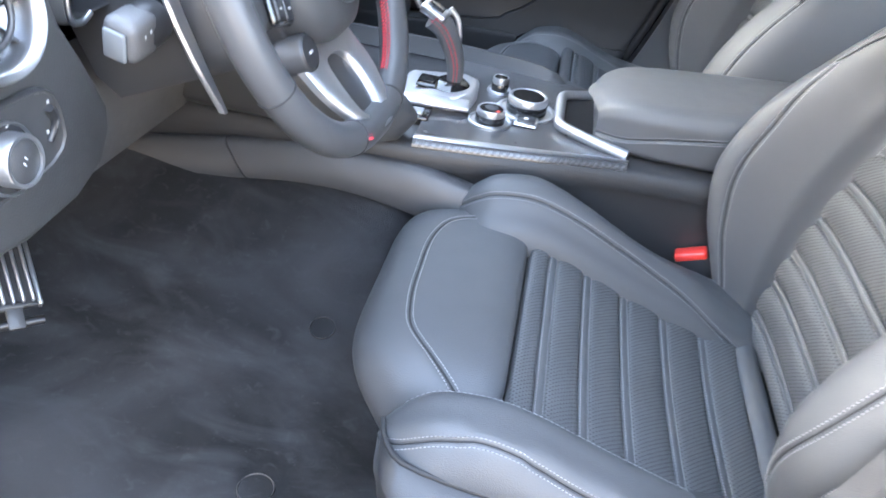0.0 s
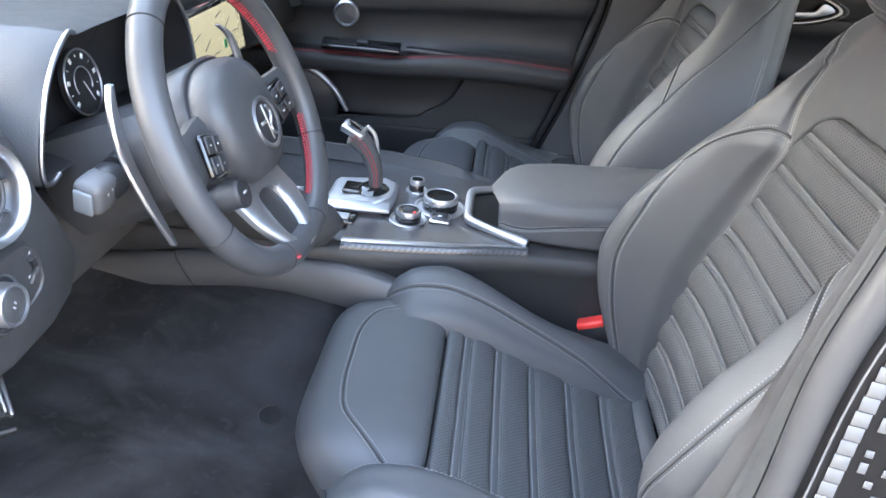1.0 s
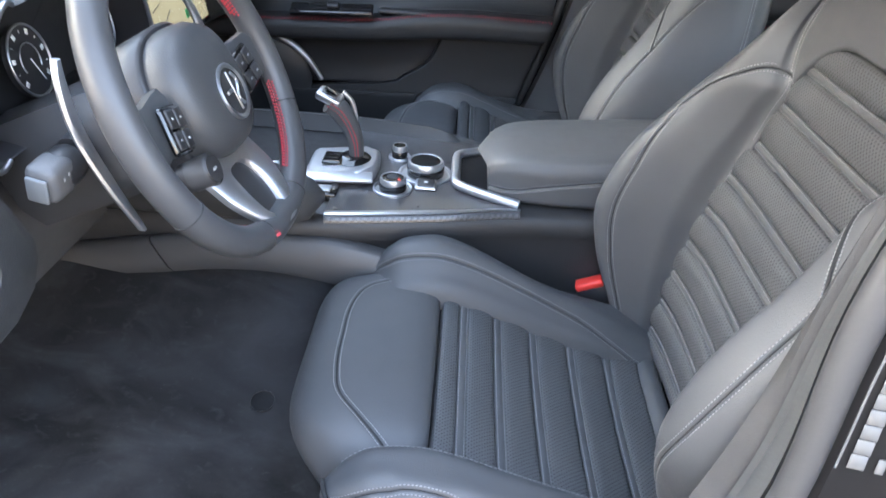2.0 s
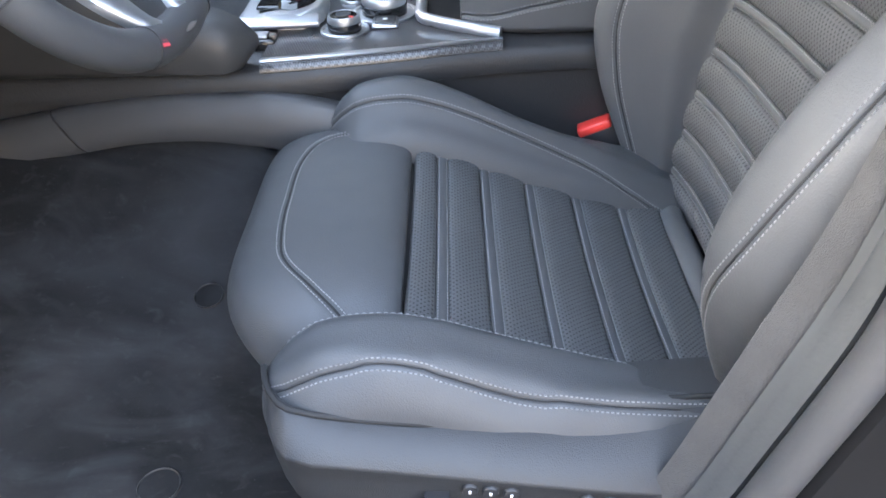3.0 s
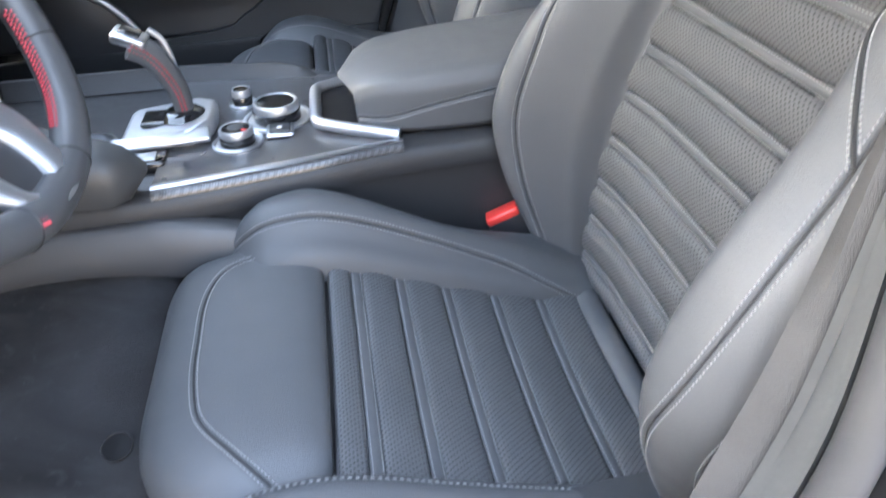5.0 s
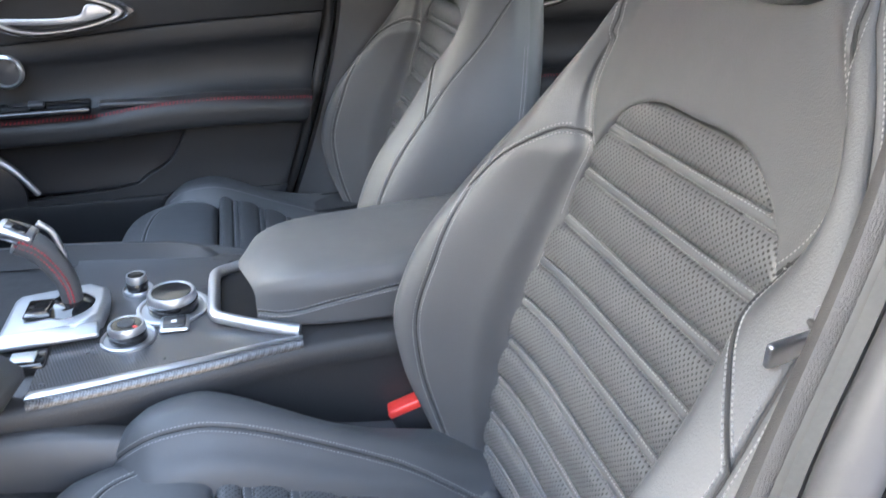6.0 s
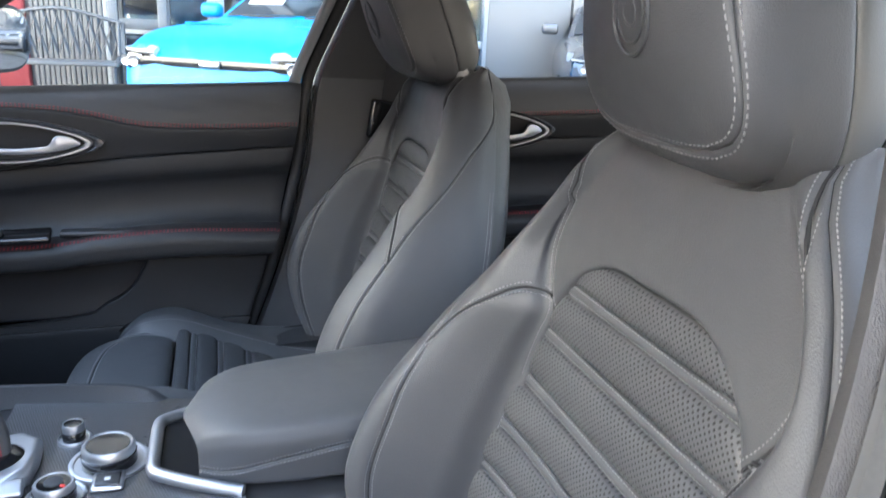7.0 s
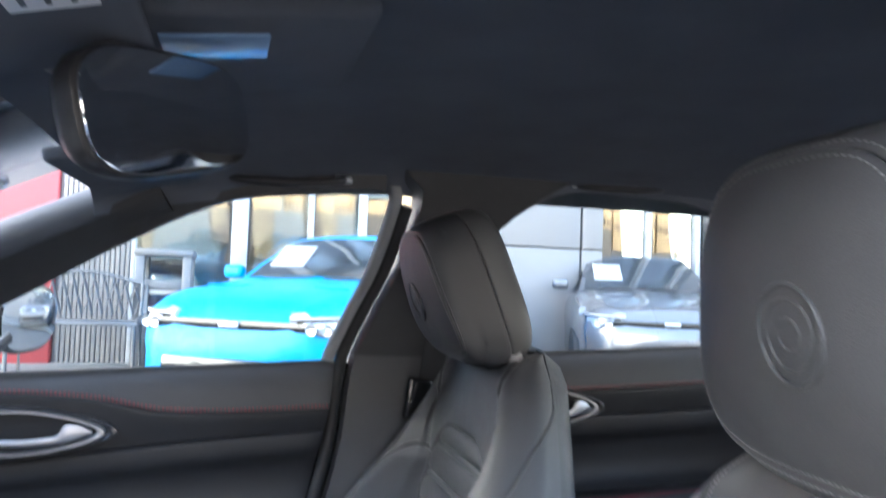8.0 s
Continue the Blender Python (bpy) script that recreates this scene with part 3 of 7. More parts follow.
            if kind == "seam":
                part("seam", tube(P, 0.0015, 6), SEAM, face)
            else:
                sew(face, P, N, 0.0026, 0.0013, 0.0015, label="grey contrast stitching")
        p = Patch(lambda u, v, s=s: back(0.42 + 0.634 * u, ve(0.42 + 0.634 * u) + (0.80 - ve(0.42 + 0.634 * u)) * v, s), (0, 1), (0, 1), ctr, nu=40, nv=12 if s == outer else 18, dip=0.003, rim=0.006, soft="v")
        side = part("back_side", p.mesh(), LEATHER, seat)
        for off in (0.004, 0.010):
            sew(side, *p.line("V", off, 0.05, 0.75), 0.0026, 0.0013, 0.0015)
        sew(side, *p.line("v", 0.0042, 0.0, 1.0 if s < 0 else 0.64), 0.0026, 0.0013, 0.0015)
        if s == outer < 0:
            P, N = p.line("v", 0.046, 0.02, 0.62)
            part("piping", tube(np.array(P) - np.array(N) * 0.0006, 0.0019, 6), SEAM, side)
            for off in (0.042, 0.050):
                sew(side, *p.line("v", off, 0.02, 0.62), 0.0026, 0.0013, 0.0015)
        P, N = p.line("v", 0.0, 0.0, 1.0 if s < 0 else 0.64)
        part("piping", tube(np.array(P) - np.array(N) * 0.0006, 0.0019, 6), SEAM, side)

    def yoke(u, v):
        s = 1 if v >= 0.5 else -1
        k = abs(2 * v - 1)
        z0 = yoke_low(0.152 * k)
        z = z0 + (1.054 - z0) * u
        w = yoke_half(z) * k
        return (on_back(z, w) - 0.0015, yc + s * w, z)

    p = Patch(yoke, (0, 1), (0, 1), ctr, nu=22, nv=36, dip=0.003, rim=0.007)
    y_part = part("back_yoke", p.mesh(), LEATHER, seat)
    for side in "vV":
        sew(y_part, *p.line(side, 0.005), 0.0026, 0.0013, 0.0015, label="grey contrast stitching")
        P, N = p.line(side, 0.0)
        part("piping", tube(np.array(P) - np.array(N) * 0.0006, 0.0018, 6), SEAM, y_part)

    # back insert bands
    cuts = [0.44] + BACK_RIBS + [0.921]
    for i in range(len(cuts) - 1):
        a, b = cuts[i] + (0.005 if i else 0), cuts[i + 1] - (0.005 if i < len(cuts) - 2 else 0)

        def band(u, v, a=a, b=b):
            z = a + (b - a) * u
            return (back_x(z) + 0.004 - 0.010 * (2 * v - 1) ** 4 * max(0.0, min(1.0, (0.79 - z) / 0.1)), yc + (2 * v - 1) * (back_half(z) + 0.004), z)

        p = Patch(band, (0, 1), (0, 1), (0.6, yc, 0.7), nu=10, nv=16, dip=0.006, rim=0.012, swell=0.0045, soft="uUvV" if a > 0.78 else "uU")
        part("back_band", p.mesh(), LEATHER_PERF_BACK, seat)
        if i < len(cuts) - 2:
            c = cuts[i + 1]

            def strip(u, v, c=c):
                z = c - 0.005 + 0.010 * u
                return (back_x(z) + 0.005 - 0.010 * (2 * v - 1) ** 4 * max(0.0, min(1.0, (0.79 - z) / 0.1)), yc + (2 * v - 1) * (back_half(z) + 0.004), z)

            p = Patch(strip, (0, 1), (0, 1), (0.6, yc, 0.7), nu=4, nv=16, dip=0.003, rim=0.003, swell=0.001, soft="uU")
            rib = part("back_rib", p.mesh(), LEATHER, seat)
            for side in "uU":
                sew(rib, *p.line(side, 0.0014), 0.0030, 0.0012, 0.0011, 0.0006)

    for s in (-1, 1):
        p = Patch(lambda u, v, s=s: back(0.43 + 0.60 * u, v, s), (0, 1), (0.10, 0.50), ctr, nu=24, nv=30, dip=0)
        part("back_core", grid(p.P - p.N * 0.006), LEATHER, seat)

    # rear shell of the back, and the flap where back and cushion meet
    rows = [[back(z, v, s) for s, v in [(1, a) for a in np.linspace(0.79, 1, 10)] + [(-1, a) for a in np.linspace(1, 0.79, 10)[1:]]] for z in np.linspace(0.42, 1.054, 26)]
    inner = [[(back_x(z) + 0.06, yc + s * 0.05, z) for s in (-1, 1)] for z in np.linspace(0.42, 1.050, 26)]
    part("back_shell", grid([a + b for a, b in zip(rows, inner)], close_v=True, caps=True), VINYL, seat)
    p = Patch(lambda u, v: (0.318 + 0.030 * u, yc + (2 * v - 1) * 0.155, 0.441 + 0.006 * math.sin(math.pi * u)), (0, 1), (0, 1), (0.33, yc, 0.3), nu=6, nv=12, dip=0.002, rim=0.004)
    part("back_flap", p.mesh(), LEATHER, seat, "smooth leather flap")

    # headrest on two posts
    sgn = lambda a, e: math.copysign(abs(a) ** e, a)
    rest = lambda a: (0.114 * sgn(math.cos(a), 0.52), 0.099 * sgn(math.sin(a), 0.55))
    depth = curve((0, 0.16, 0.30, 0.38, 0.46, 0.60, 0.72, 0.84, 1.0), [(0.0, 0.405), (0.5, 0.409), (0.89, 0.419), (0.97, 0.426), (1.02, 0.441), (1.05, 0.490), (1.0, 0.522), (0.80, 0.536), (0.0, 0.542)])
    tip = Matrix.Translation((0.455 - 0.001 * nod + 0.0012 * abs(turn), yc, 1.045 + 0.0005 * nod)) @ pose(0, 0, 0, 0, -nod, turn) @ Matrix.Translation((-0.455, -yc, -1.045))

    def head(u, v):
        r, x = depth(u)
        y, z = rest(2 * math.pi * v - math.pi / 2)
        y *= 1 - (0.21 if u < 0.34 else 0.21 - 0.13 * min(1, (u - 0.34) / 0.15)) * z / 0.099
        z *= 1 + (0.30 * max(0, min(1, (u - 0.28) / 0.3)) if z < 0 else 0)
        return tip @ Vector((x + (0.008 * (z * r / 0.099) ** 2 if u < 0.5 else 0), yc + y * r, 1.136 + z * r))

    hc = (0.455 - 0.0017 * nod, yc, 1.136)
    p = Patch(head, (0.001, 0.33), (0, 1), hc, nu=12, nv=70, dip=0.003, rim=0.006, soft="U")
    pad = part("headrest_pad", p.mesh(), LEATHER, seat)
    sew(pad, *p.line("U", 0.005), 0.0038, 0.0019, 0.0017, label="grey contrast stitching")
    emblem = bmesh.new()
    for r, t in ((0.028, 0.0016), (0.020, 0.0012), (0.009, 0.0012)):
        pts = [tip @ Vector((0.4062, yc - 0.012 + r * 0.95 * math.cos(a), 1.130 + r * math.sin(a))) for a in np.linspace(0, 2 * math.pi, 41)[:-1]]
        b2 = tube(pts, t, 6, close=True)
        me = bpy.data.meshes.new("tmp")
        b2.to_mesh(me)
        b2.free()
        emblem.from_mesh(me)
        bpy.data.meshes.remove(me)
    part("embossed_badge", emblem, LEATHER, pad, "embossed round badge")
    p = Patch(head, (0.33, 0.60), (0, 1), hc, nu=14, nv=70, dip=0.003, rim=0.006, soft="uU")
    bandp = part("headrest_side", p.mesh(), LEATHER, seat)
    sew(bandp, *p.line("u", 0.005), 0.0038, 0.0019, 0.0017)
    p = Patch(head, (0.60, 0.99), (0, 1), hc, nu=12, nv=60, dip=0.003, rim=0.006, soft="u")
    part("headrest_cover", p.mesh(), COVER, seat, "grey headrest back cover")
    for s in (-1, 1):
        part("headrest_post", tube([(0.484, yc + s * 0.100, z) for z in (0.98, 1.02, 1.06, 1.09)], 0.006, 14, up=(1, 0, 0)), CHROME, seat, "chrome headrest post")
        part("post_collar", turned([(0.013, 0), (0.013, 0.012), (0.010, 0.016), (0.0, 0.016)], pose(0.484, yc + s * 0.100, 1.034), 20), COLLAR, seat)
    return seat


driver = front_seat("driver_seat", -0.38, -1, 9, -5, "dark grey leather sports seat with ribbed perforated insert and grey stitching")
front_seat("passenger_seat", 0.352, 1, 21, 0, "dark leather sports seat with ribbed insert beside the far door")


CARPET_TRIM = material("pillar cloth", (0.062, 0.061, 0.061), 0.9, grain=(1300, 0.6, 0.0008), mottle=(40, 0.2), spec=0.2)
SEAL_GREY = material("dusty seal", (0.045, 0.047, 0.048), 0.65, grain=(300, 0.25, 0.0006), mottle=(18, 0.22))
LIP_GREY = material("smooth grey lip", (0.052, 0.052, 0.054), 0.5, grain=(300, 0.1, 0.0004), mottle=(8, 0.08))

# ---- ground and car shell ----
bm = bmesh.new()
bmesh.ops.create_grid(bm, x_segments=4, y_segments=4, size=400)
ASPHALT = material("asphalt forecourt", (0.085, 0.078, 0.070), 0.9, grain=(220, 0.8, 0.004), mottle=(1.5, 0.25))
tagged(part("ground", bm, ASPHALT), "grey asphalt forecourt", "ground", kind="structure")

car = thing("car_body", (0.3, 0, 0), "black car body shell with roof, pillars and sills", "car")
# carpeted floor pan: rises towards the tunnel and the pedals
floor_side = curve((-0.76, -0.55, -0.40, -0.28, -0.215, -0.15), (0.352, 0.352, 0.388, 0.440, 0.512, 0.530))


def floor_z(x, y):
    z = floor_side(y)
    z = 0.352 + (z - 0.352) * (1 - 0.75 * max(0, min(1, (x + 0.16) / 0.12)))
    z += 0.34 * max(0, (-0.60 - x) / 0.30) ** 1.4
    z += 0.004 * math.sin(7 * x + 3 * y) + 0.003 * math.sin(23 * x - 11 * y) + 0.002 * math.sin(31 * y)
    return z


rows = [[(x, y, floor_z(x, y)) for y in np.linspace(-0.76, -0.15, 60)] for x in np.linspace(-0.98, 0.62, 120)]
tagged(part("floor", grid(rows), CARPET), "worn black carpet over the footwell floor", "floor", kind="structure")
rows = [[(x, y, floor_z(x, -y)) for y in np.linspace(0.13, 0.72, 30)] for x in np.linspace(-0.98, 0.62, 40)]
part("far_carpet", grid(rows), CARPET, car)
part("rear_carpet", boxed((1.1, 0, 0.30), (1.0, 1.44, 0.06), 0.01), CARPET, car)
for x, y, r, mat, rise in ((-0.203, -0.571, 0.020, CARPET, 0.0008), (-0.204, -0.349, 0.017, TRAY_BLACK, 0.0015)):
    zz = floor_z(x, y)
    clip = thing("mat_clip", (x, y, zz), "round black mat clip set in the carpet", "clip", "mat clips")
    slope = math.degrees(math.atan((floor_z(x, y + 0.02) - floor_z(x, y - 0.02)) / 0.04))
    fall = math.degrees(math.atan((floor_z(x + 0.02, y) - floor_z(x - 0.02, y)) / 0.04))
    m = pose(x, y, zz + 0.0012, slope, -fall, 0)
    part("clip_rim", turned([(r, -0.004), (r, 0.001), (r - 0.0006, 0.0017), (r - 0.0014, 0.001), (r - 0.0014, -0.004)], m, 40), SMOOTH, clip)
    part("clip_face", turned([(r - 0.0014, -0.004), (r - 0.0014, 0.0004), (0.0, rise)], m, 40), mat, clip)

# sills, roof, pillars (plain metal under the trim)
part("sill", boxed((0.1, -0.79, 0.29), (1.9, 0.10, 0.16), 0.02), PAINT, car)
part("sill_far", boxed((0.1, 0.77, 0.29), (1.9, 0.10, 0.16), 0.02), PAINT, car)

roof_y = curve((-0.30, 0.0, 0.4, 0.9, 1.5, 1.9), (0.50, 0.555, 0.575, 0.57, 0.54, 0.50))
roof_z = curve((-0.30, 0.0, 0.4, 0.9, 1.5, 1.9), (1.255, 1.335, 1.375, 1.375, 1.32, 1.22))

def roof_rows(dz, dy):
    R = []
    for x in np.linspace(-0.12, 1.9, 40):
        h, z = roof_y(x) + dy, roof_z(x) + dz
        R.append([(x, h * math.sin(a), z - 0.075 * (1 - math.cos(a)) ** 1.4) for a in np.linspace(-math.pi / 2, math.pi / 2, 25)])
    return R

A, B = roof_rows(0.0, 0.0), roof_rows(0.055, 0.06)
tagged(part("ceiling", grid(A), HEADLINER), "dark cloth headliner of the car", "headliner", kind="structure")
part("roof", grid(B), PAINT, car)

# ---- far side doors ----
rear_edge = curve((0.36, 0.53, 0.65, 0.84, 1.0), (0.10, 0.168, 0.209, 0.258, 0.280))
belt = lambda x: 0.985 + 0.045 * (x - 0.05)


stitch_dip = curve((-0.60, -0.26, -0.20, -0.10, -0.024, 0.064, 0.27), (0.046, 0.045, 0.041, 0.026, 0.006, -0.003, -0.007))
line_dip = curve((-0.60, -0.28, -0.01, 0.255), (-0.034, -0.018, -0.002, 0.006))
rest_dip = curve((-0.60, -0.29, -0.167, -0.08, 0.03, 0.217, 0.3), (-0.008, -0.008, -0.007, 0.003, 0.008, -0.003, -0.004))


def sweep(x, z):
    """How far the lines of the front door trim swing up or down along it."""
    return float(np.interp(z, (0.56, 0.668, 0.722, 0.735, 0.80, 0.862, 0.912, 0.99), (0, 0.5 * rest_dip(x), rest_dip(x), 0.5 * rest_dip(x), 0.6 * line_dip(x), line_dip(x), stitch_dip(x), 0)))


def door(name, x0, x1f, label, pocket=False):
    d = thing(name, ((x0 + 0.2), 0.66, 0.40), label, "car door", "far side doors")

    def panel(name2, prof, mat, nu=26, nv=12, dip=0.003, rim=0.006, swell=0.0, tint="", start=None):
        g = curve(np.linspace(0, 1, len(prof)), prof)

        def S(u, v):
            y, z = g(v)
            xa = start(z) if start else x0
            x = xa + (x1f(z) - xa) * u
            return (x, y, z + 0.045 * (x - 0.05) * min(1, (z - 0.3) / 0.5) + (sweep(x, z) if pocket else 0))

        p = Patch(S, (0, 1), (0, 1), (0.0, 2.0, 0.7), nu=nu, nv=nv, dip=dip, rim=rim, swell=swell, thick=0.02)
        return p, part(name2, p.mesh(), mat, d, tint)

    # top of the trim wears the lighter skin that stands for light on it
    p, belt_panel = panel("belt_panel", [(0.650, 0.990), (0.634, 0.986), (0.618, 0.965), (0.608, 0.93), (0.606, 0.912)], LIT_BELT_SKIN)
    for off in (0.004, 0.0085):
        sew(belt_panel, *p.line("V", off), 0.0042, 0.0025, 0.0019, 0.001, RED_THREAD, "red stitching")
    panel("upper_trim", [(0.604, 0.912), (0.606, 0.895), (0.610, 0.875), (0.612, 0.862)], DOOR_SKIN)
    panel("middle_trim", [(0.614, 0.862), (0.613, 0.845), (0.616, 0.824), (0.628, 0.808), (0.631, 0.77), (0.624, 0.74), (0.606, 0.722)], DOOR_SKIN)
    p, rest = panel("door_armrest", [(0.600, 0.728), (0.568, 0.722), (0.553, 0.708), (0.552, 0.690), (0.560, 0.672), (0.600, 0.668)], DOOR_SKIN)
    for off in (0.034, 0.0385):
        sew(rest, *p.line("v", off), 0.0042, 0.0025, 0.0019, 0.001, RED_THREAD, "red stitching")
    if pocket:
        left = curve((0.36, 0.53, 0.548, 0.575, 0.60, 0.64, 0.668), (x0, x0, -0.20, -0.10, -0.055, -0.028, -0.014))
        panel("lower_panel", [(0.604, 0.668), (0.606, 0.63), (0.606, 0.59), (0.604, 0.56), (0.600, 0.53)], DOOR_SKIN, start=left)
        panel("pocket_wall", [(0.640, 0.672), (0.648, 0.60), (0.640, 0.54)], SMOOTH)
        panel("sill_panel", [(0.598, 0.536), (0.590, 0.53), (0.592, 0.49), (0.600, 0.42), (0.606, 0.36)], DOOR_SKIN)
    else:
        panel("lower_panel", [(0.604, 0.668), (0.612, 0.62), (0.610, 0.56), (0.600, 0.53), (0.598, 0.48), (0.606, 0.36)], DOOR_SKIN)
    # structure behind the trim
    rows = [[(x, y, z) for y, z in ((0.652, belt(x) - 0.004), (0.70, belt(x) - 0.004), (0.78, 0.75), (0.77, 0.36), (0.66, 0.36), (0.652, 0.7))] for x in np.linspace(x0 - 0.02, x1f(0.9) + 0.05, 8)]
    part("door_skin", grid(rows, close_v=True, caps=True), PAINT, d)
    return d


d1 = door("passenger_door", -0.60, rear_edge, "dark front door trim with red stitching and silver handle", True)
d2 = door("rear_door", 0.46, lambda z: 1.25, "dark rear door trim with red stitching and silver handle")

# inner handles in their oval bezels
def pull_handle(d, cx, cz, L, y=0.600):
    ov = lambda k, dy: [(cx + k * L * math.cos(a) , y - dy, cz + k * 0.036 * math.sin(a) * (1 - 0.35 * math.cos(a))) for a in np.linspace(0, 2 * math.pi, 61)[:-1]]
    part("handle_bezel", grid([ov(1.12, -0.006), ov(1.12, 0.002), ov(1.06, 0.004), ov(0.98, 0.001), ov(0.95, -0.004)], close_v=True), CARBON, d, "carbon weave bezel")
    part("handle_ring", grid([ov(0.965, -0.004), ov(0.96, 0.004), ov(0.94, 0.0065), ov(0.875, 0.0065), ov(0.85, 0.004), ov(0.84, -0.004)], close_v=True), ALU, d, "broad satin silver ring")
    part("handle_cup", grid([ov(0.9, 0.002), ov(0.8, -0.014), ov(0.3, -0.02), ov(0.01, -0.02)], close_v=True), SMOOTH, d)
    # the pull: a flat blade that fills the pointed end and runs on as a slim bar
    up = curve((-0.80, -0.4, 0.2, 0.36, 0.42, 0.50, 0.66, 0.78), (-0.010, -0.010, -0.007, -0.002, 0.010, 0.013, 0.010, 0.002))
    low = curve((-0.80, -0.4, 0.2, 0.5, 0.66, 0.78), (-0.019, -0.020, -0.018, -0.013, -0.008, -0.003))
    rows = []
    for k in np.linspace(-0.80, 0.78, 40):
        a, b = cz + up(k), cz + low(k)
        f = y - 0.004 - 0.008 * math.sin(math.pi * (k + 0.8) / 1.58)
        rows.append([(cx + k * L, f + 0.006, a), (cx + k * L, f + 0.001, a), (cx + k * L, f, a - 0.0015), (cx + k * L, f, b + 0.0015), (cx + k * L, f + 0.001, b), (cx + k * L, f + 0.006, b)])
    part("handle", grid(rows, close_v=True, caps=True), ALU, d, "flat satin silver pull")

pull_handle(d1, -0.205, 0.884, 0.115)
pull_handle(d2, 0.70, 0.915, 0.095, 0.600)

# window glass on the far side
GLASS = bpy.data.materials.new("window glass")
GLASS.use_nodes = True
gt = GLASS.node_tree
gt.nodes.clear()
go = gt.nodes.new("ShaderNodeOutputMaterial")
gm = gt.nodes.new("ShaderNodeMixShader")
ga = gt.nodes.new("ShaderNodeBsdfTransparent")
gg = gt.nodes.new("ShaderNodeBsdfGlossy")
gf = gt.nodes.new("ShaderNodeFresnel")
ga.inputs[0].default_value = (0.62, 0.665, 0.665, 1)
gg.inputs["Roughness"].default_value = 0.02
gf.inputs[0].default_value = 1.45
gt.links.new(gf.outputs[0], gm.inputs[0])
gt.links.new(ga.outputs[0], gm.inputs[1])
gt.links.new(gg.outputs[0], gm.inputs[2])
gt.links.new(gm.outputs[0], go.inputs[0])

# inner pillar and roof rail trim with the two window openings
win_top = curve((-0.45, -0.25, -0.10, 0.07, 0.20, 0.335, 0.37), (0.98, 1.095, 1.185, 1.268, 1.294, 1.305, 1.285))
rear_top = curve((0.54, 0.56, 0.615, 0.69, 0.83, 1.0, 1.15, 1.3), (1.17, 1.237, 1.288, 1.322, 1.325, 1.308, 1.25, 1.12))

def lean(z):
    """Half width of the cabin at a height above the belt."""
    return 0.650 - 0.105 * max(0, (z - 0.98) / 0.33) ** 1.2

def side_point(x, z):
    return (x, lean(z), z)

def strip_mesh(inner, outer_line, thick=0.03):
    """A closed band between two lines of places, with depth outwards."""
    I = [Vector(p) for p in inner]
    O = [Vector(p) for p in outer_line]
    out = Vector((0, thick, 0))
    return grid([[i, i + out, o + out, o] for i, o in zip(I, O)], close_v=True, caps=True)

xs = np.linspace(-0.50, 0.345, 40)
top_line = [side_point(x, win_top(x)) for x in xs]
rail = [(x - 0.03 * (x < -0.1) * (-0.1 - x) / 0.4, min(lean(win_top(x)), roof_y(max(x, -0.12)) + 0.005) - 0.01, win_top(x) + 0.045 + 0.05 * max(0, -0.05 - x)) for x in xs]
part("roof_rail_trim", strip_mesh(top_line, rail), TRIM_GREY, car, "grey cloth-covered pillar and rail trim")
xs = np.linspace(0.545, 1.28, 30)
top_line = [side_point(x, rear_top(x)) for x in xs]
rail = [(x, min(lean(rear_top(x)), 0.57) - 0.01, max(rear_top(x) + 0.03, 1.345 - 0.2 * max(0, x - 0.95))) for x in xs]
part("rear_rail_trim", strip_mesh(top_line, rail), HEADLINER, car)
# pillar between the doors
zs = np.linspace(0.38, 1.34, 30)
front = curve((0.36, 0.53, 0.65, 0.84, 1.0, 1.09, 1.16, 1.25, 1.30, 1.34), (0.125, 0.192, 0.233, 0.282, 0.303, 0.338, 0.368, 0.392, 0.400, 0.36))
rearb = curve((0.36, 0.9, 1.05, 1.19, 1.24, 1.29, 1.34), (0.47, 0.50, 0.53, 0.545, 0.565, 0.62, 0.70))
yy = lambda z: (lean(z) if z > 0.98 else 0.650) - 0.012
rows = [[(front(z), yy(z) + 0.035, z), (front(z) + 0.012, yy(z), z), ((front(z) + rearb(z)) / 2, yy(z) - 0.022 * (1 - max(0, z - 1.0) / 0.4), z), (rearb(z) - 0.012, yy(z), z), (rearb(z), yy(z) + 0.035, z)] for z in zs]
low = [k for k, z in enumerate(zs) if z <= 1.03]
part("pillar_trim", grid(rows[:len(low)]), PILLAR_GREY, car, "grey centre pillar trim")
part("upper_pillar_trim", grid(rows[len(low) - 1:]), TRIM_GREY, car, "dark cloth upper pillar trim")
part("pillar_seal", tube([(front(z) - 0.012, (lean(z) if z > 0.98 else 0.63) + 0.004, z) for z in np.linspace(0.40, 1.28, 30)], 0.011, 10, up=(0, 1, 0)), RUBBER, car, "black rubber door seal")
p = grid([[(x, lean(z) + 0.012, z) for z in np.linspace(0.97, win_top(max(-0.5, min(x, 0.37))) + 0.01, 8)] for x in np.linspace(-0.45, 0.37, 20)])
g1 = part("window_pane", p, GLASS, d1)
p = grid([[(x, lean(z) + 0.012, z) for z in np.linspace(0.99, rear_top(max(0.54, min(x, 1.3))) + 0.01, 8)] for x in np.linspace(0.54, 1.28, 20)])
g2 = part("window_pane", p, GLASS, d2)
g1.visible_shadow = g2.visible_shadow = False

# grey frame trim; the outside light on it is painted in as paleness
LIT_FRAME_GREY = material("grey frame trim painted lit", (0.22, 0.222, 0.225), 0.5, grain=(500, 0.2, 0.0005), mottle=(9, 0.08))
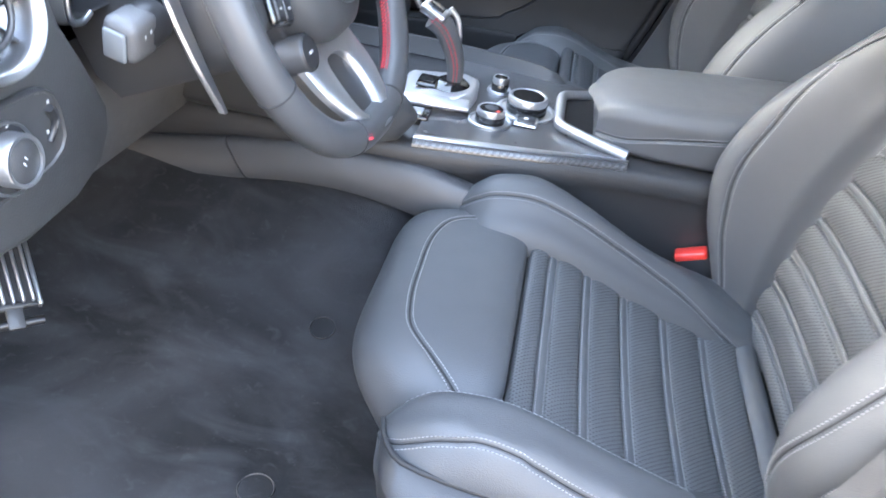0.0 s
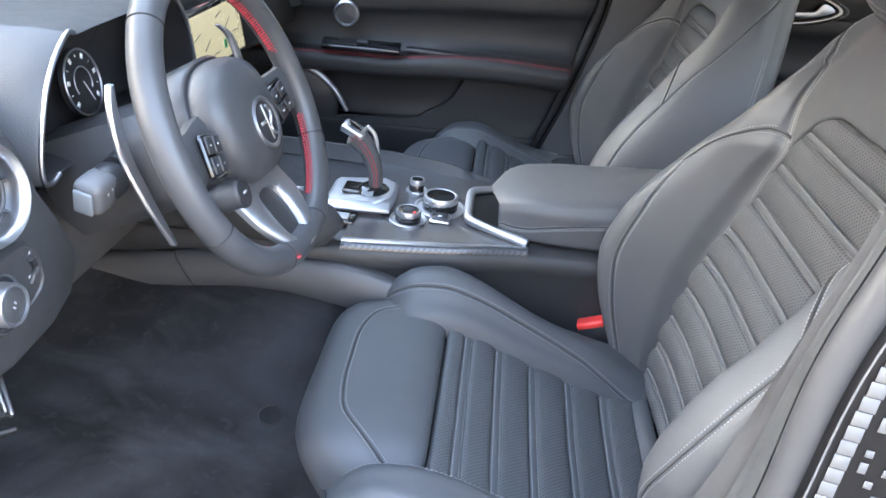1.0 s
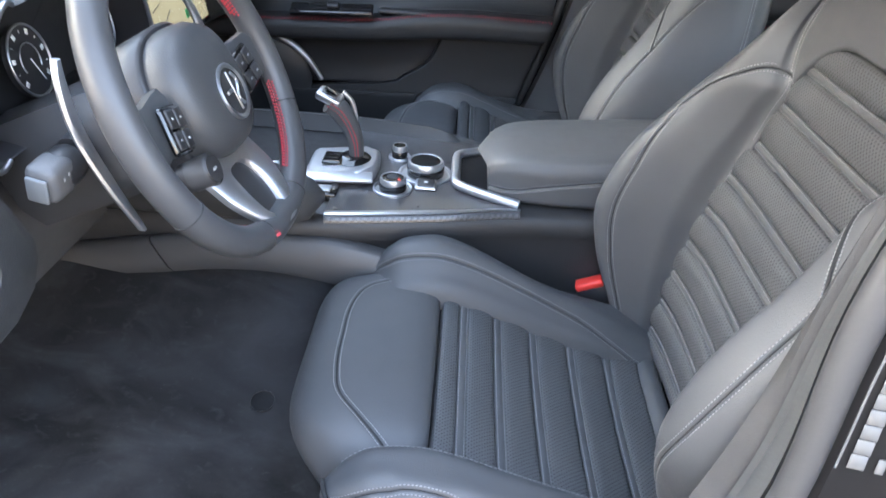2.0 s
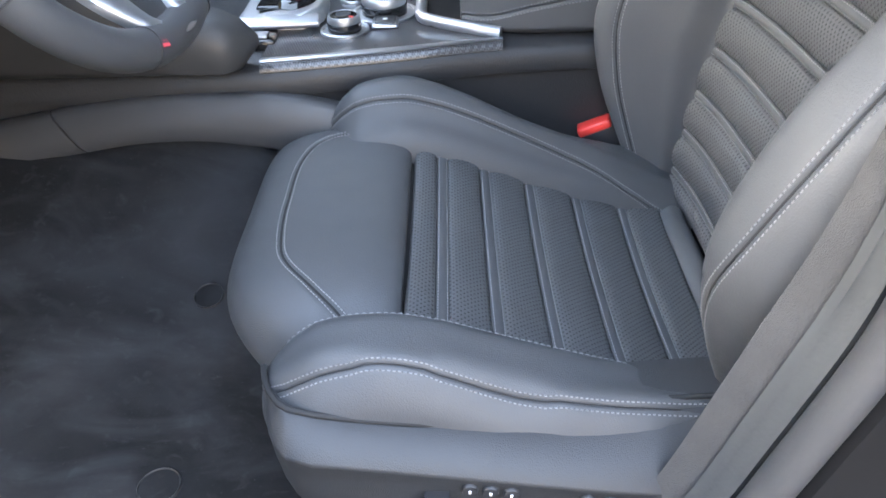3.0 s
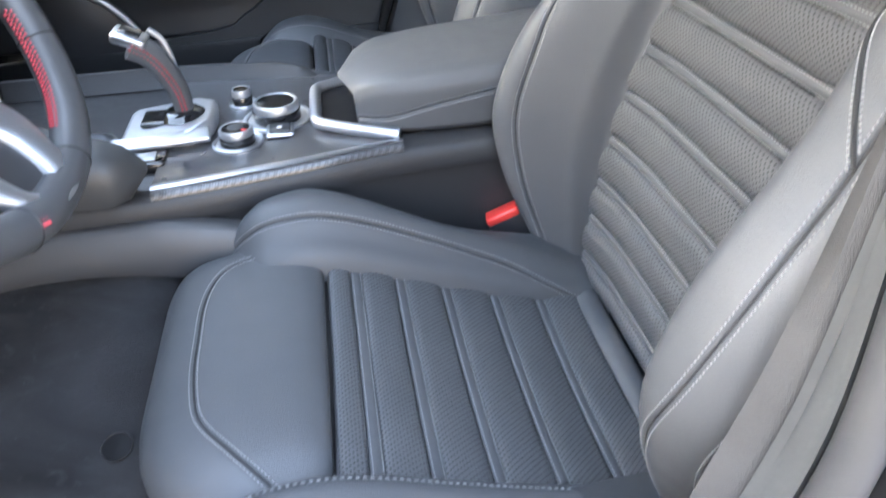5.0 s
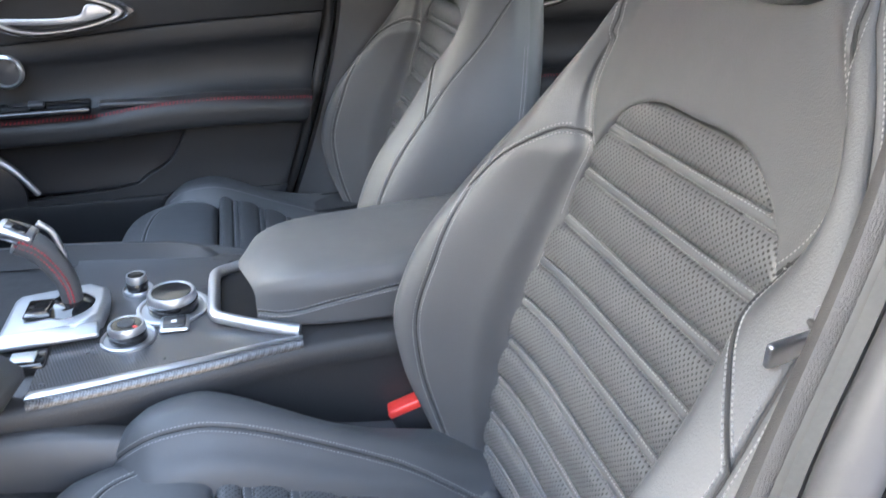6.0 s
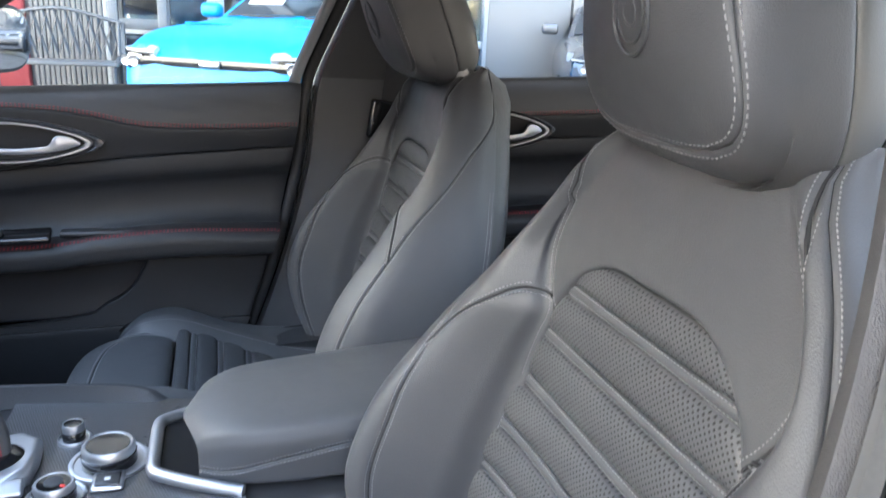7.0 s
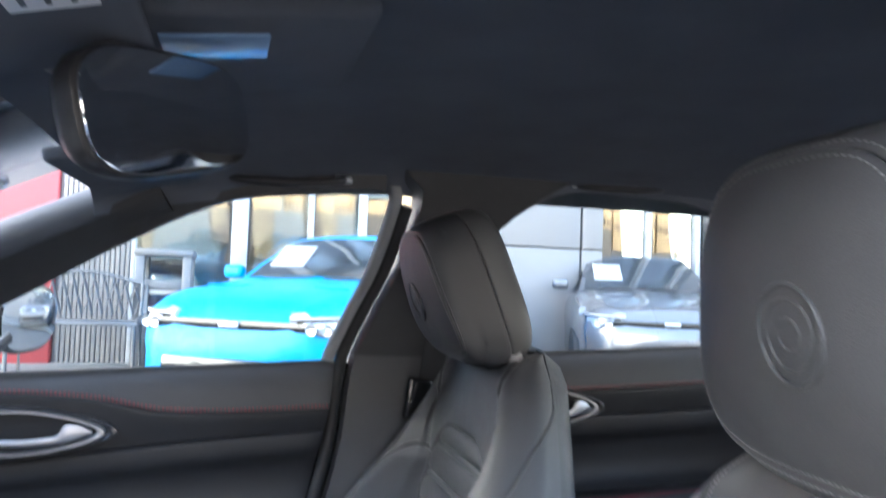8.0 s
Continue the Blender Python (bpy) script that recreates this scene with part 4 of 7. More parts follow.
rows = [[(front(z) - a, lean(z) + b, z) for a, b in ((0.046, 0.012), (0.044, -0.004), (0.038, -0.010), (0.026, -0.010), (0.022, 0.012))] for z in np.linspace(0.992, 1.312, 18)]
part("window_frame", grid(rows, close_v=True, caps=True), LIT_FRAME_GREY, d1, "grey window frame trim, coloured pale as if lit from outside")

# near side pillar and seals beside the driver
pillar_line = curve((0.36, 0.45, 0.49, 0.566, 0.613, 0.70, 0.83, 0.95, 1.02, 1.09, 1.20, 1.31),
                    [(0.172, -0.66), (0.207, -0.66), (0.222, -0.66), (0.244, -0.66), (0.257, -0.66), (0.281, -0.66), (0.306, -0.66), (0.329, -0.66), (0.336, -0.658), (0.344, -0.647), (0.370, -0.615), (0.395, -0.57)])


def pillar_at(z, low, high=None, out=(0, 0)):
    """A place on the pillar at a height: its front edge plus an offset that changes from the lower to the upper part."""
    k = max(0, min(1, (z - 0.62) / 0.28))
    k = k * k * (3 - 2 * k)
    high = high or low
    x, y = pillar_line(z)
    return Vector((x + low[0] + (high[0] - low[0]) * k + out[0], y + low[1] + (high[1] - low[1]) * k + out[1], z))


EDGE, B1, B2, B3 = ((0, 0), (0, 0)), ((0.014, -0.016), (-0.005, -0.016)), ((0.026, -0.040), (-0.005, -0.030)), ((0.032, -0.070), (0.010, -0.052))
zs = np.linspace(0.36, 1.31, 44)
rows = [[pillar_at(z, *EDGE, (0.19, 0.04)), pillar_at(z, *EDGE, (0.04, 0.022)), pillar_at(z, *EDGE, (0.010, 0.008)), pillar_at(z, *EDGE), pillar_at(z, *B1, (-0.004, 0.003)), pillar_at(z, *B1, (0.002, -0.001)), pillar_at(z, *B1, (0.20, 0.02))] for z in zs]
part("near_pillar", grid(rows, close_v=True, caps=True), CARPET_TRIM, car, "grey cloth inner pillar trim")
rows = [[pillar_at(z, *B1, (0.012, 0.006)), pillar_at(z, *B1, (0.0, -0.003)), pillar_at(z, *B1, (0.004, -0.007))] + [Vector(pillar_at(z, *B1)).lerp(pillar_at(z, *B2), a) + Vector((-0.001, -0.002, 0)) for a in (0.4, 0.7, 0.92)] + [pillar_at(z, *B2, (0.010, 0.004))] for z in zs]
part("near_seal", grid(rows, close_v=True, caps=True), SEAL_GREY, car, "dusty grey rubber door seal")
rows = []
for z in zs:
    a, b = pillar_at(z, *B2), pillar_at(z, *B3)
    rows.append([a.lerp(b, t) + Vector((-h, -h * 0.6, 0)) for t, h in ((0.03, -0.010), (0.05, 0.0), (0.14, 0.005), (0.35, 0.009), (0.6, 0.009), (0.86, 0.005), (1.0, -0.002), (0.98, -0.014))])
part("seal_lip", grid(rows, close_v=True, caps=True), LIP_GREY, car, "smooth grey rubber seal lip")
rows = [[pillar_at(z, *B3, o) for o in ((0.002, 0.010), (0.006, -0.004), (0.19, -0.045), (0.20, 0.05), (0.02, 0.05))] for z in zs]
part("pillar_panel", grid(rows, close_v=True, caps=True), JAMB, car, "painted black door jamb")
# ---- fittings of the far front door ----
tw = Matrix.Translation((-0.308, 0.612, 0.782)) @ pose(0, 0, 0, 90, 0, 0)
part("tweeter_ring", turned([(0.030, 0.0), (0.030, 0.010), (0.026, 0.013), (0.0235, 0.009), (0.0235, 0.0)], tw, 40), CHROME, d1, "silver tweeter ring")
part("tweeter_grille", turned([(0.0235, 0.0), (0.0235, 0.006), (0.012, 0.008), (0.0, 0.009)], tw, 40), PLASTIC, d1)
part("switch_panel", boxed((-0.262, 0.563, 0.724), (0.185, 0.034, 0.012), 0.004, pose(-0.262, 0.563, 0.722, 28, -2, 0)), GLOSS, d1, "gloss black window switch panel")
part("window_switch", boxed((0, 0, 0), (0.026, 0.014, 0.008), 0.002, pose(-0.258, 0.558, 0.733, 28, 0, 0)), SMOOTH, d1)
part("pull_recess", boxed((-0.085, 0.586, 0.722), (0.15, 0.03, 0.010), 0.004), SMOOTH, d1)
arc = smooth_path([(-0.46, 0.590, 0.655), (-0.41, 0.585, 0.652), (-0.365, 0.582, 0.638), (-0.325, 0.580, 0.605), (-0.292, 0.580, 0.556)], 30)
part("speaker_trim", tube(arc, lambda a: 0.0055 + 0.003 * math.sin(math.pi * a), 10, up=(0, 1, 0)), ALU, d1, "curved silver speaker trim")
m = Matrix.Translation((-0.42, 0.612, 0.55)) @ pose(0, 0, 0, 90, 0, 0)
part("speaker_grille", turned([(0.10, 0.0), (0.10, 0.012), (0.09, 0.018), (0.0, 0.022)], m, 48), SMOOTH, d1)
part("sill_strip", boxed((-0.16, 0.632, 0.475), (0.55, 0.02, 0.008), 0.003), CHROME, car, "silver sill strip")

# ---- centre console ----
console = thing("centre_console", (0.0, -0.01, 0.45), "dark centre console with carbon weave panel and silver trim", "console")
edge = curve((-0.62, -0.36, -0.15, 0.0, 0.14, 0.50), (0.185, 0.178, 0.172, 0.148, 0.119, 0.108))
CY = -0.01
rows = []
for x in np.linspace(-0.62, 0.50, 40):
    e = edge(x)
    sec = ((e - 0.012, 0.43), (e - 0.006, 0.52), (e - 0.003, 0.566), (e + 0.006, 0.570), (e + 0.008, 0.578), (e + 0.004, 0.597), (e - 0.003, 0.602))
    rows.append([(x, CY - w, z) for w, z in sec] + [(x, CY, 0.602)] + [(x, CY + w, z) for w, z in sec[::-1]])
part("console_body", grid(rows, close_v=True, caps=True), CONSOLE_SKIN, console)
rows = [[(x, CY + s * (edge(x) - 0.004), z) for s, z in ((-1, 0.598), (-1, 0.610), (1, 0.610), (1, 0.598))] for x in np.linspace(-0.145, 0.137, 20)]
part("carbon_panel", grid(rows, close_v=True, caps=True), CARBON, console, "carbon weave panel")
rows = [[(x, CY - edge(x) - o, z) for o, z in ((-0.013 + 0.03 * max(0, x + 0.05) * 1.0, 0.6108), (-0.004, 0.6122), (-0.0005, 0.6105), (-0.004, 0.606))] for x in np.linspace(-0.145, 0.139, 20)]
part("console_trim", grid(rows, close_v=True, caps=True), CHROME, console, "polished silver edge strip")
rows = [[(x, CY - edge(x) - o, z) for o, z in ((-0.004, 0.610), (0.003, 0.606), (0.0046, 0.599), (0.002, 0.597), (-0.004, 0.600))] for x in np.linspace(-0.145, 0.139, 20)]
part("carbon_edge", grid(rows, close_v=True, caps=True), CARBON, console, "carbon weave edge")
# raised lip on the far side
end = lambda x: math.sqrt(max(0.0, 1 - (max(0, x + 0.03) / 0.076) ** 2))
rows = [[(x, CY + edge(x) + o, z) for o, z in ((-0.020, 0.604), (-0.012, 0.604 + 0.014 * end(x)), (-0.007, 0.604 + 0.026 * end(x)), (-0.001, 0.604 + 0.0265 * end(x)), (0.008, 0.598))] for x in np.linspace(-0.40, 0.045, 30)]
part("console_lip", grid(rows, close_v=True, caps=True), CONSOLE_SKIN, console, "raised dark console wall")
# strip along the tunnel, in two lengths with a joint between
strip_low = curve((-0.60, -0.50, -0.43, -0.36, -0.29, -0.23, -0.145, -0.05, 0.06), (0.470, 0.486, 0.508, 0.520, 0.529, 0.531, 0.519, 0.492, 0.455))
strip_top = curve((-0.60, -0.41, -0.34, -0.24, -0.12, -0.02, 0.06), (0.528, 0.556, 0.567, 0.578, 0.580, 0.560, 0.520))
for xa, xb in ((-0.60, -0.3655), (-0.3625, 0.06)):
    rows = []
    for x in np.linspace(xa, xb, 30):
        low, high = strip_low(x), strip_top(x)
        rows.append([(x - 0.75 * (z - 0.52), CY - w, z) for w, z in ((0.172, low), (0.203, low - 0.003), (0.206, low + 0.004), (0.203, low + 0.4 * (high - low)), (0.196, high - 0.006), (0.190, high - 0.001), (0.184, high), (0.168, high - 0.004))])
    part("tunnel_strip", grid(rows, close_v=True, caps=True), PLASTIC, console, "grey plastic tunnel side strip")
# knee pad beside the tunnel
rows = []
for x in np.linspace(-0.56, -0.146, 24):
    f = math.sqrt(max(0.03, 1 - (max(0, x + 0.185) / 0.0395) ** 2))
    up = 0.15 * max(0, (-0.16 - x) / 0.35) ** 1.2
    zc, h = 0.630 + up * 0.5, 0.030 + up * 0.5
    rows.append([(x, CY - (0.150 + (w - 0.150) * f), zc + h * k * f) for w, k in ((0.150, -1), (0.182, -0.98), (0.196, -0.80), (0.202, 0.0), (0.196, 0.70), (0.180, 0.98), (0.150, 1))])
part("knee_pad", grid(rows, close_v=True, caps=True), DASH, console, "soft knee pad")
# armrest lid, a leather shell with a sewn edge
arm = thing("armrest", (0.28, CY, 0.61), "grey leather-covered armrest lid on the console", "armrest")
arm_w = curve((0.0, 0.02, 0.06, 0.12, 0.37), (0.070, 0.082, 0.093, 0.098, 0.098))


def lid(u, v):
    d = 0.37 * u
    x = 0.090 + d
    f = math.sqrt(max(0.0, 1 - (max(0, 0.05 - d) / 0.05) ** 2))
    zt, zb = 0.655 + 0.022 * f + 0.030 * u, 0.609 - 0.004 * f
    g = curve((0, 0.10, 0.22, 0.34, 0.42, 0.5), [(0.88, 0.0), (1.0, 0.14), (1.0, 0.52), (0.965, 0.80), (0.80, 0.96), (0.0, 1.03)])(0.5 - abs(v - 0.5))
    return (x - 0.02 * (1 - g[0]) * (1 - f), CY - math.copysign(1, 0.5 - v) * arm_w(d) * g[0] if v != 0.5 else CY, zb + (zt - zb) * g[1])


split = curve((0, 0.06, 0.25, 0.6, 1.0), (0.16, 0.15, 0.20, 0.26, 0.28))
for name, va, vb, sides in (("armrest_side", 0, 1, "V"), ("armrest_top", 1, 2, "vV"), ("armrest_side", 2, 3, "v")):
    def cover(u, v):
        c = split(u)
        return lid(u, v * c if v <= 1 else c + (v - 1) * (1 - 2 * c) if v <= 2 else 1 - c + (v - 2) * c)

    p = Patch(cover, (0, 1), (va, vb), (0.28, CY, 0.60), nu=26, nv=24, dip=0.002, rim=0.005, soft=sides)
    piece = part(name, p.mesh(), LEATHER, arm)
    for sd in sides:
        sew(piece, *p.line(sd, 0.004), 0.0028, 0.0014, 0.0015, label="grey stitching")
rows = []
for z, k in ((0.603, 0.9), (0.612, 1.0), (0.645, 0.98), (0.655, 0.9)):
    rows.append([(0.0895 + 0.014 * (1 - k), CY - 0.069 * k * a, z) for a in np.linspace(-1, 1, 9)] + [(0.14, CY + 0.069 * k, z), (0.14, CY - 0.069 * k, z)])
part("armrest_core", grid(rows, close_v=True, caps=True), LEATHER, arm)
# open tray ahead of the armrest
rows = [[(0.088 + sx * 0.046 * k, CY + sy * 0.075 * k2, z) for sx, sy in ((-1, -0.7), (-0.8, -1), (1, -1), (1, 1), (-0.8, 1), (-1, 0.7))] for k, k2, z in ((1.0, 1.0, 0.6125), (0.94, 0.96, 0.6135), (0.90, 0.92, 0.6128))]
part("tray", grid(rows, close_v=True, caps=True), TRAY_BLACK, console, "dark storage tray")
pts = [(0.137, CY - 0.106, 0.6135), (0.110, CY - 0.096, 0.615), (0.060, CY - 0.070, 0.617), (0.043, CY - 0.058, 0.618), (0.039, CY - 0.04, 0.618), (0.039, CY + 0.04, 0.618), (0.043, CY + 0.058, 0.618), (0.060, CY + 0.070, 0.617), (0.110, CY + 0.096, 0.615), (0.137, CY + 0.106, 0.6135)]
part("tray_frame", tube(smooth_path(pts, 60), 0.0078, 10), ALU, console, "satin silver tray frame")


# rotary knobs
def knob(name, x, y, r, h, label):
    """A low turned knob in a silver base ring: black grip, silver rim, black glass cap."""
    k = thing(name, (x, y, 0.610), label, "knob", "console knobs")
    part("knob_base", turned([(r * 1.5, 0), (r * 1.5, 0.003), (r * 1.42, 0.0042), (r * 1.32, 0.0032), (r * 1.30, 0.0015), (0, 0.0015)], pose(x, y, 0.610), 48), ALU, k, "satin silver base ring")
    part("knob_body", turned([(r * 1.04, 0), (r * 1.04, h * 0.52), (r * 0.98, h * 0.56), (0, h * 0.56)], pose(x, y, 0.612), 48), GLOSS, k, "gloss black grip")
    part("knob_rim", turned([(r * 0.97, h * 0.45), (r * 1.00, h * 0.58), (r * 0.99, h * 0.90), (r * 0.93, h), (r * 0.86, h), (r * 0.83, h * 0.95), (0, h * 0.95)], pose(x, y, 0.612), 48), ALU, k, "silver rim")
    part("knob_cap", turned([(r * 0.82, h * 0.95), (r * 0.80, h * 0.985), (0, h * 1.0)], pose(x, y, 0.612), 48), GLOSS, k, "gloss black cap")
    return k


mode = knob("drive_mode_knob", -0.056, -0.084, 0.0205, 0.019, "black rotary drive selector with silver rim on the console")
part("cap_disc", turned([(0.0095, 0), (0.0095, 0.0012), (0.008, 0.0018), (0, 0.0018)], pose(-0.056, -0.084, 0.6308), 32), TRIM_GREY, mode, "grey centre disc")
part("cap_mark", boxed((-0.046, -0.093, 0.6312), (0.006, 0.003, 0.0008), 0.0002, pose(-0.0455, -0.0935, 0.6312, 0, 0, -40)), RED, mode, "small red mark")
big = knob("control_knob", -0.010, -0.022, 0.029, 0.023, "large silver rotary controller with black top on the console")
part("button_frame", boxed((-0.006, -0.066, 0.613), (0.034, 0.034, 0.006), 0.003), CHROME, big)
part("press_button", boxed((-0.006, -0.068, 0.617), (0.026, 0.024, 0.004), 0.002), SMOOTH, big)
part("button_mark", boxed((-0.006, -0.070, 0.6194), (0.006, 0.005, 0.0008), 0.0002), WHITE, big, "white printed bar")
knob("volume_knob", -0.057, 0.037, 0.0125, 0.021, "small silver volume knob on the console")

# gear selector
shifter = thing("gear_selector", (-0.13, -0.015, 0.61), "leather gear selector with red stitching and silver surround", "gear selector")
rows = []
for z, g in ((0.606, 1.0), (0.618, 1.0), (0.624, 0.94), (0.625, 0.86)):
    rows.append([(-0.142 + 0.058 * g * a, -0.018 + 0.056 * g * b, z + 0.006 * a) for a, b in ((-0.9, -1), (0.55, -1), (0.95, -0.62), (1.0, 0), (0.95, 0.62), (0.55, 1), (-0.9, 1), (-1, 0.8), (-1, -0.8))])
part("surround", grid(rows, close_v=True, caps=True), ALU, shifter, "brushed silver surround")
part("shift_well", boxed((-0.140, -0.018, 0.626), (0.070, 0.044, 0.006), 0.003), GLOSS, shifter)
part("silver_flank", boxed((0, 0, 0), (0.115, 0.022, 0.008), 0.003, pose(-0.145, -0.078, 0.621, 18, 0, 6)), ALU, shifter, "polished silver flank")
part("ashtray_slot", boxed((-0.165, -0.105, 0.608), (0.055, 0.04, 0.014), 0.003), GLOSS, shifter)
part("slot_plate", boxed((-0.160, -0.110, 0.617), (0.026, 0.020, 0.003), 0.001), ALU, shifter)
part("gaiter", turned([(0.030, 0), (0.024, 0.006), (0.019, 0.009), (0, 0.009)], pose(-0.124, -0.02, 0.627), 24), GLOSS, shifter)
pts = smooth_path([(-0.121, -0.02, 0.632), (-0.123, -0.021, 0.66), (-0.132, -0.024, 0.688), (-0.146, -0.028, 0.712), (-0.161, -0.032, 0.724)], 24)
part("grip", tube(pts, lambda a: 0.0115 + 0.0055 * a, 16, up=(0, 1, 0)), LEATHER, shifter, "leather grip")
part("grip_cap", boxed((0, 0, 0), (0.040, 0.028, 0.014), 0.005, pose(-0.160, -0.031, 0.732, 8, 22, -6), 3), CHROME, shifter, "silver cap")
part("cap_inlay", boxed((0, 0, 0), (0.024, 0.018, 0.004), 0.0015, pose(-0.158, -0.031, 0.739, 8, 22, -6)), GLOSS, shifter)
part("trigger", tube(smooth_path([(-0.142, -0.014, 0.735), (-0.130, -0.012, 0.722), (-0.124, -0.012, 0.700), (-0.122, -0.014, 0.672)], 14), 0.004, 8), ALU, shifter, "silver release trigger")
P = [q + Vector((0.002, -0.0118 - 0.0052 * i / 23, 0.002)) for i, q in enumerate(pts)]
for off in (-0.0022, 0.0022):
    sew(shifter, [q + Vector((off, 0, off)) for q in P], [(0, -1, 0)] * len(P), 0.0032, 0.0012, 0.0022, 0.001, RED_THREAD, "red stitching")
part("cup_holder", turned([(0.040, 0.0), (0.040, 0.006), (0.036, 0.008), (0.034, 0.004), (0.033, -0.03), (0, -0.03)], pose(-0.245, -0.045, 0.603), 40), CHROME, console, "silver-rimmed cup holder")

# seat buckle
buckle = thing("seat_buckle", (0.265, -0.135, 0.45), "black seat belt buckle with red release button", "belt buckle")
bmx = pose(0.277, -0.128, 0.460, 0, -25, -8)
part("buckle_body", boxed((0, 0, 0), (0.050, 0.026, 0.07), 0.005, bmx), SMOOTH, buckle)
part("release_button", boxed((0, 0, 0), (0.044, 0.023, 0.012), 0.003, bmx @ pose(-0.002, -0.003, 0.037)), RED, buckle, "red release button")
part("buckle_strap", boxed((0, 0, 0), (0.030, 0.008, 0.10), 0.003, bmx @ pose(0, 0, -0.075)), WEB, buckle)

# ---- dashboard ----
dash = thing("dashboard", (-0.6, 0, 0.5), "soft dark dashboard with chrome-ringed vents and gauges", "dashboard")
dash_front = curve((-0.74, -0.60, -0.50, -0.44, -0.2, 0.0, 0.3, 0.6, 0.72), (-0.40, -0.40, -0.43, -0.455, -0.47, -0.47, -0.46, -0.42, -0.42))
rows = []
for y in np.linspace(-0.73, 0.70, 60):
    f = dash_front(y)
    rows.append([(x, y, z) for x, z in ((-1.0, 0.60), (-1.0, 0.90), (-0.80, 0.925), (f - 0.14, 0.930), (f - 0.05, 0.925), (f - 0.012, 0.905), (f - 0.004, 0.87), (f - 0.012, 0.80), (f - 0.02, 0.745), (f - 0.05, 0.715), (f - 0.15, 0.70))])
part("dash_body", grid(rows, close_v=True, caps=True), DASH, dash)
# pod at the driver's end with vent and light switch
rows = []
for x, k in ((-0.62, 0.96), (-0.42, 1.0), (-0.385, 1.0), (-0.366, 0.97), (-0.360, 0.91)):
    rows.append([(x, -0.605 + dy * k, 0.805 + dz * k) for dy, dz in ((-0.13, -0.120), (-0.02, -0.138), (0.050, -0.134), (0.086, -0.120), (0.104, -0.094), (0.106, -0.072), (0.080, -0.02), (0.056, 0.02), (0.045, 0.055), (0.028, 0.088), (-0.02, 0.102), (-0.13, 0.106))])
part("dash_pod", grid(rows, close_v=True, caps=True), DASH, dash, "dash end pod")


def vent(x, y, z, r, yaw):
    v = thing("air_vent", (x, y, z - r), "round air vent with wide satin silver ring", "air vent", "air vents")
    m = Matrix.Translation((x, y, z)) @ pose(0, 0, 0, 0, 78, yaw)
    part("vent_ring", turned([(r * 0.80, -0.01), (r * 0.80, 0.006), (r * 0.86, 0.011), (r * 0.95, 0.012), (r * 1.0, 0.007), (r * 1.02, -0.01)], m, 56), CHROME, v, "wide satin silver ring")
    part("vent_back", turned([(r * 0.80, -0.03), (r * 0.80, -0.022), (0, -0.022)], m, 40), SMOOTH, v)
    part("vent_inner_ring", tube([m @ Vector((r * 0.55 * math.cos(a), r * 0.55 * math.sin(a), 0.0)) for a in np.linspace(0, 2 * math.pi, 41)[:-1]], 0.0025, 8, close=True), SMOOTH, v)
    for a in np.arange(0, 180, 45):
        part("vent_vane", boxed((0, 0, 0), (r * 1.58, 0.003, 0.012), 0.001, m @ pose(0, 0, -0.008, 0, 0, a), 1), SMOOTH, v)
    part("vent_hub", turned([(0.011, -0.004), (0.011, 0.004), (0.007, 0.007), (0, 0.007)], m, 24), CHROME, v)


vent(-0.352, -0.640, 0.858, 0.046, -6)
vent(-0.43, 0.58, 0.84, 0.050, 10)
# light switch panel
lights = thing("light_switch", (-0.355, -0.61, 0.75), "grey light switch panel with silver rotary knob", "switch")
plate = [(-0.070, -0.038), (-0.01, -0.040), (0.020, -0.035), (0.034, -0.028), (0.040, -0.018), (0.039, -0.006), (0.036, 0.010), (0.029, 0.023), (0.019, 0.030), (0.008, 0.032), (-0.070, 0.036)]
rows = [[(-0.360 + d + 0.05 * dz, -0.612 + dy * k, 0.760 + dz * k) for dy, dz in plate] for d, k in ((0.0, 1.0), (0.006, 1.0), (0.0078, 0.97), (0.0078, 0.93), (0.0062, 0.90))]
part("switch_plate", grid(rows, close_v=True, caps=True), PLASTIC, lights, "dark switch plate with raised rim")
m = Matrix.Translation((-0.352, -0.644, 0.756)) @ pose(0, 0, 0, 0, 84, 0)
part("knob_ring", turned([(0.0268, 0.0), (0.0268, 0.004), (0.0258, 0.0055), (0.0247, 0.004), (0.0247, 0.0)], m, 48), ALU, lights, "thin silver ring")
part("knob_dish", turned([(0.0247, 0.0), (0.0247, 0.003), (0, 0.003)], m, 40), SMOOTH, lights)
part("light_knob", turned([(0.0200, 0.002), (0.0198, 0.014), (0.0188, 0.0165), (0.0165, 0.0163), (0.0160, 0.012)], m, 48), ALU, lights, "silver rotary knob rim")
part("knob_face", turned([(0.0162, 0.005), (0.0162, 0.0145), (0.0150, 0.0155), (0.0, 0.0158)], m, 40), PLASTIC, lights)
for dx, dy in ((-0.0016, 0.0012), (0.0020, -0.0014)):
    part("icon", boxed((0, 0, 0), (0.0036, 0.0016, 0.0005), 0.0002, m @ pose(dx, dy, 0.0158, 0, 0, 35), 1), PRINT, lights, "pale printed bar")
for k in (-0.9, -0.3, 0.3):
    part("icon", boxed((0, 0, 0), (0.0030, 0.0014, 0.0005), 0.0002, m @ pose(-0.0232 * math.cos(k), 0.0232 * math.sin(k), 0.0032, 0, 0, 90), 1), PRINT, lights, "pale printed bar")
slot = [(-0.3525 + 0.0003 * k, -0.5865 + 0.0055 * math.cos(1.9 * k / 7) - 0.0050, 0.7605 + 0.0020 * k) for k in range(-7, 8)]
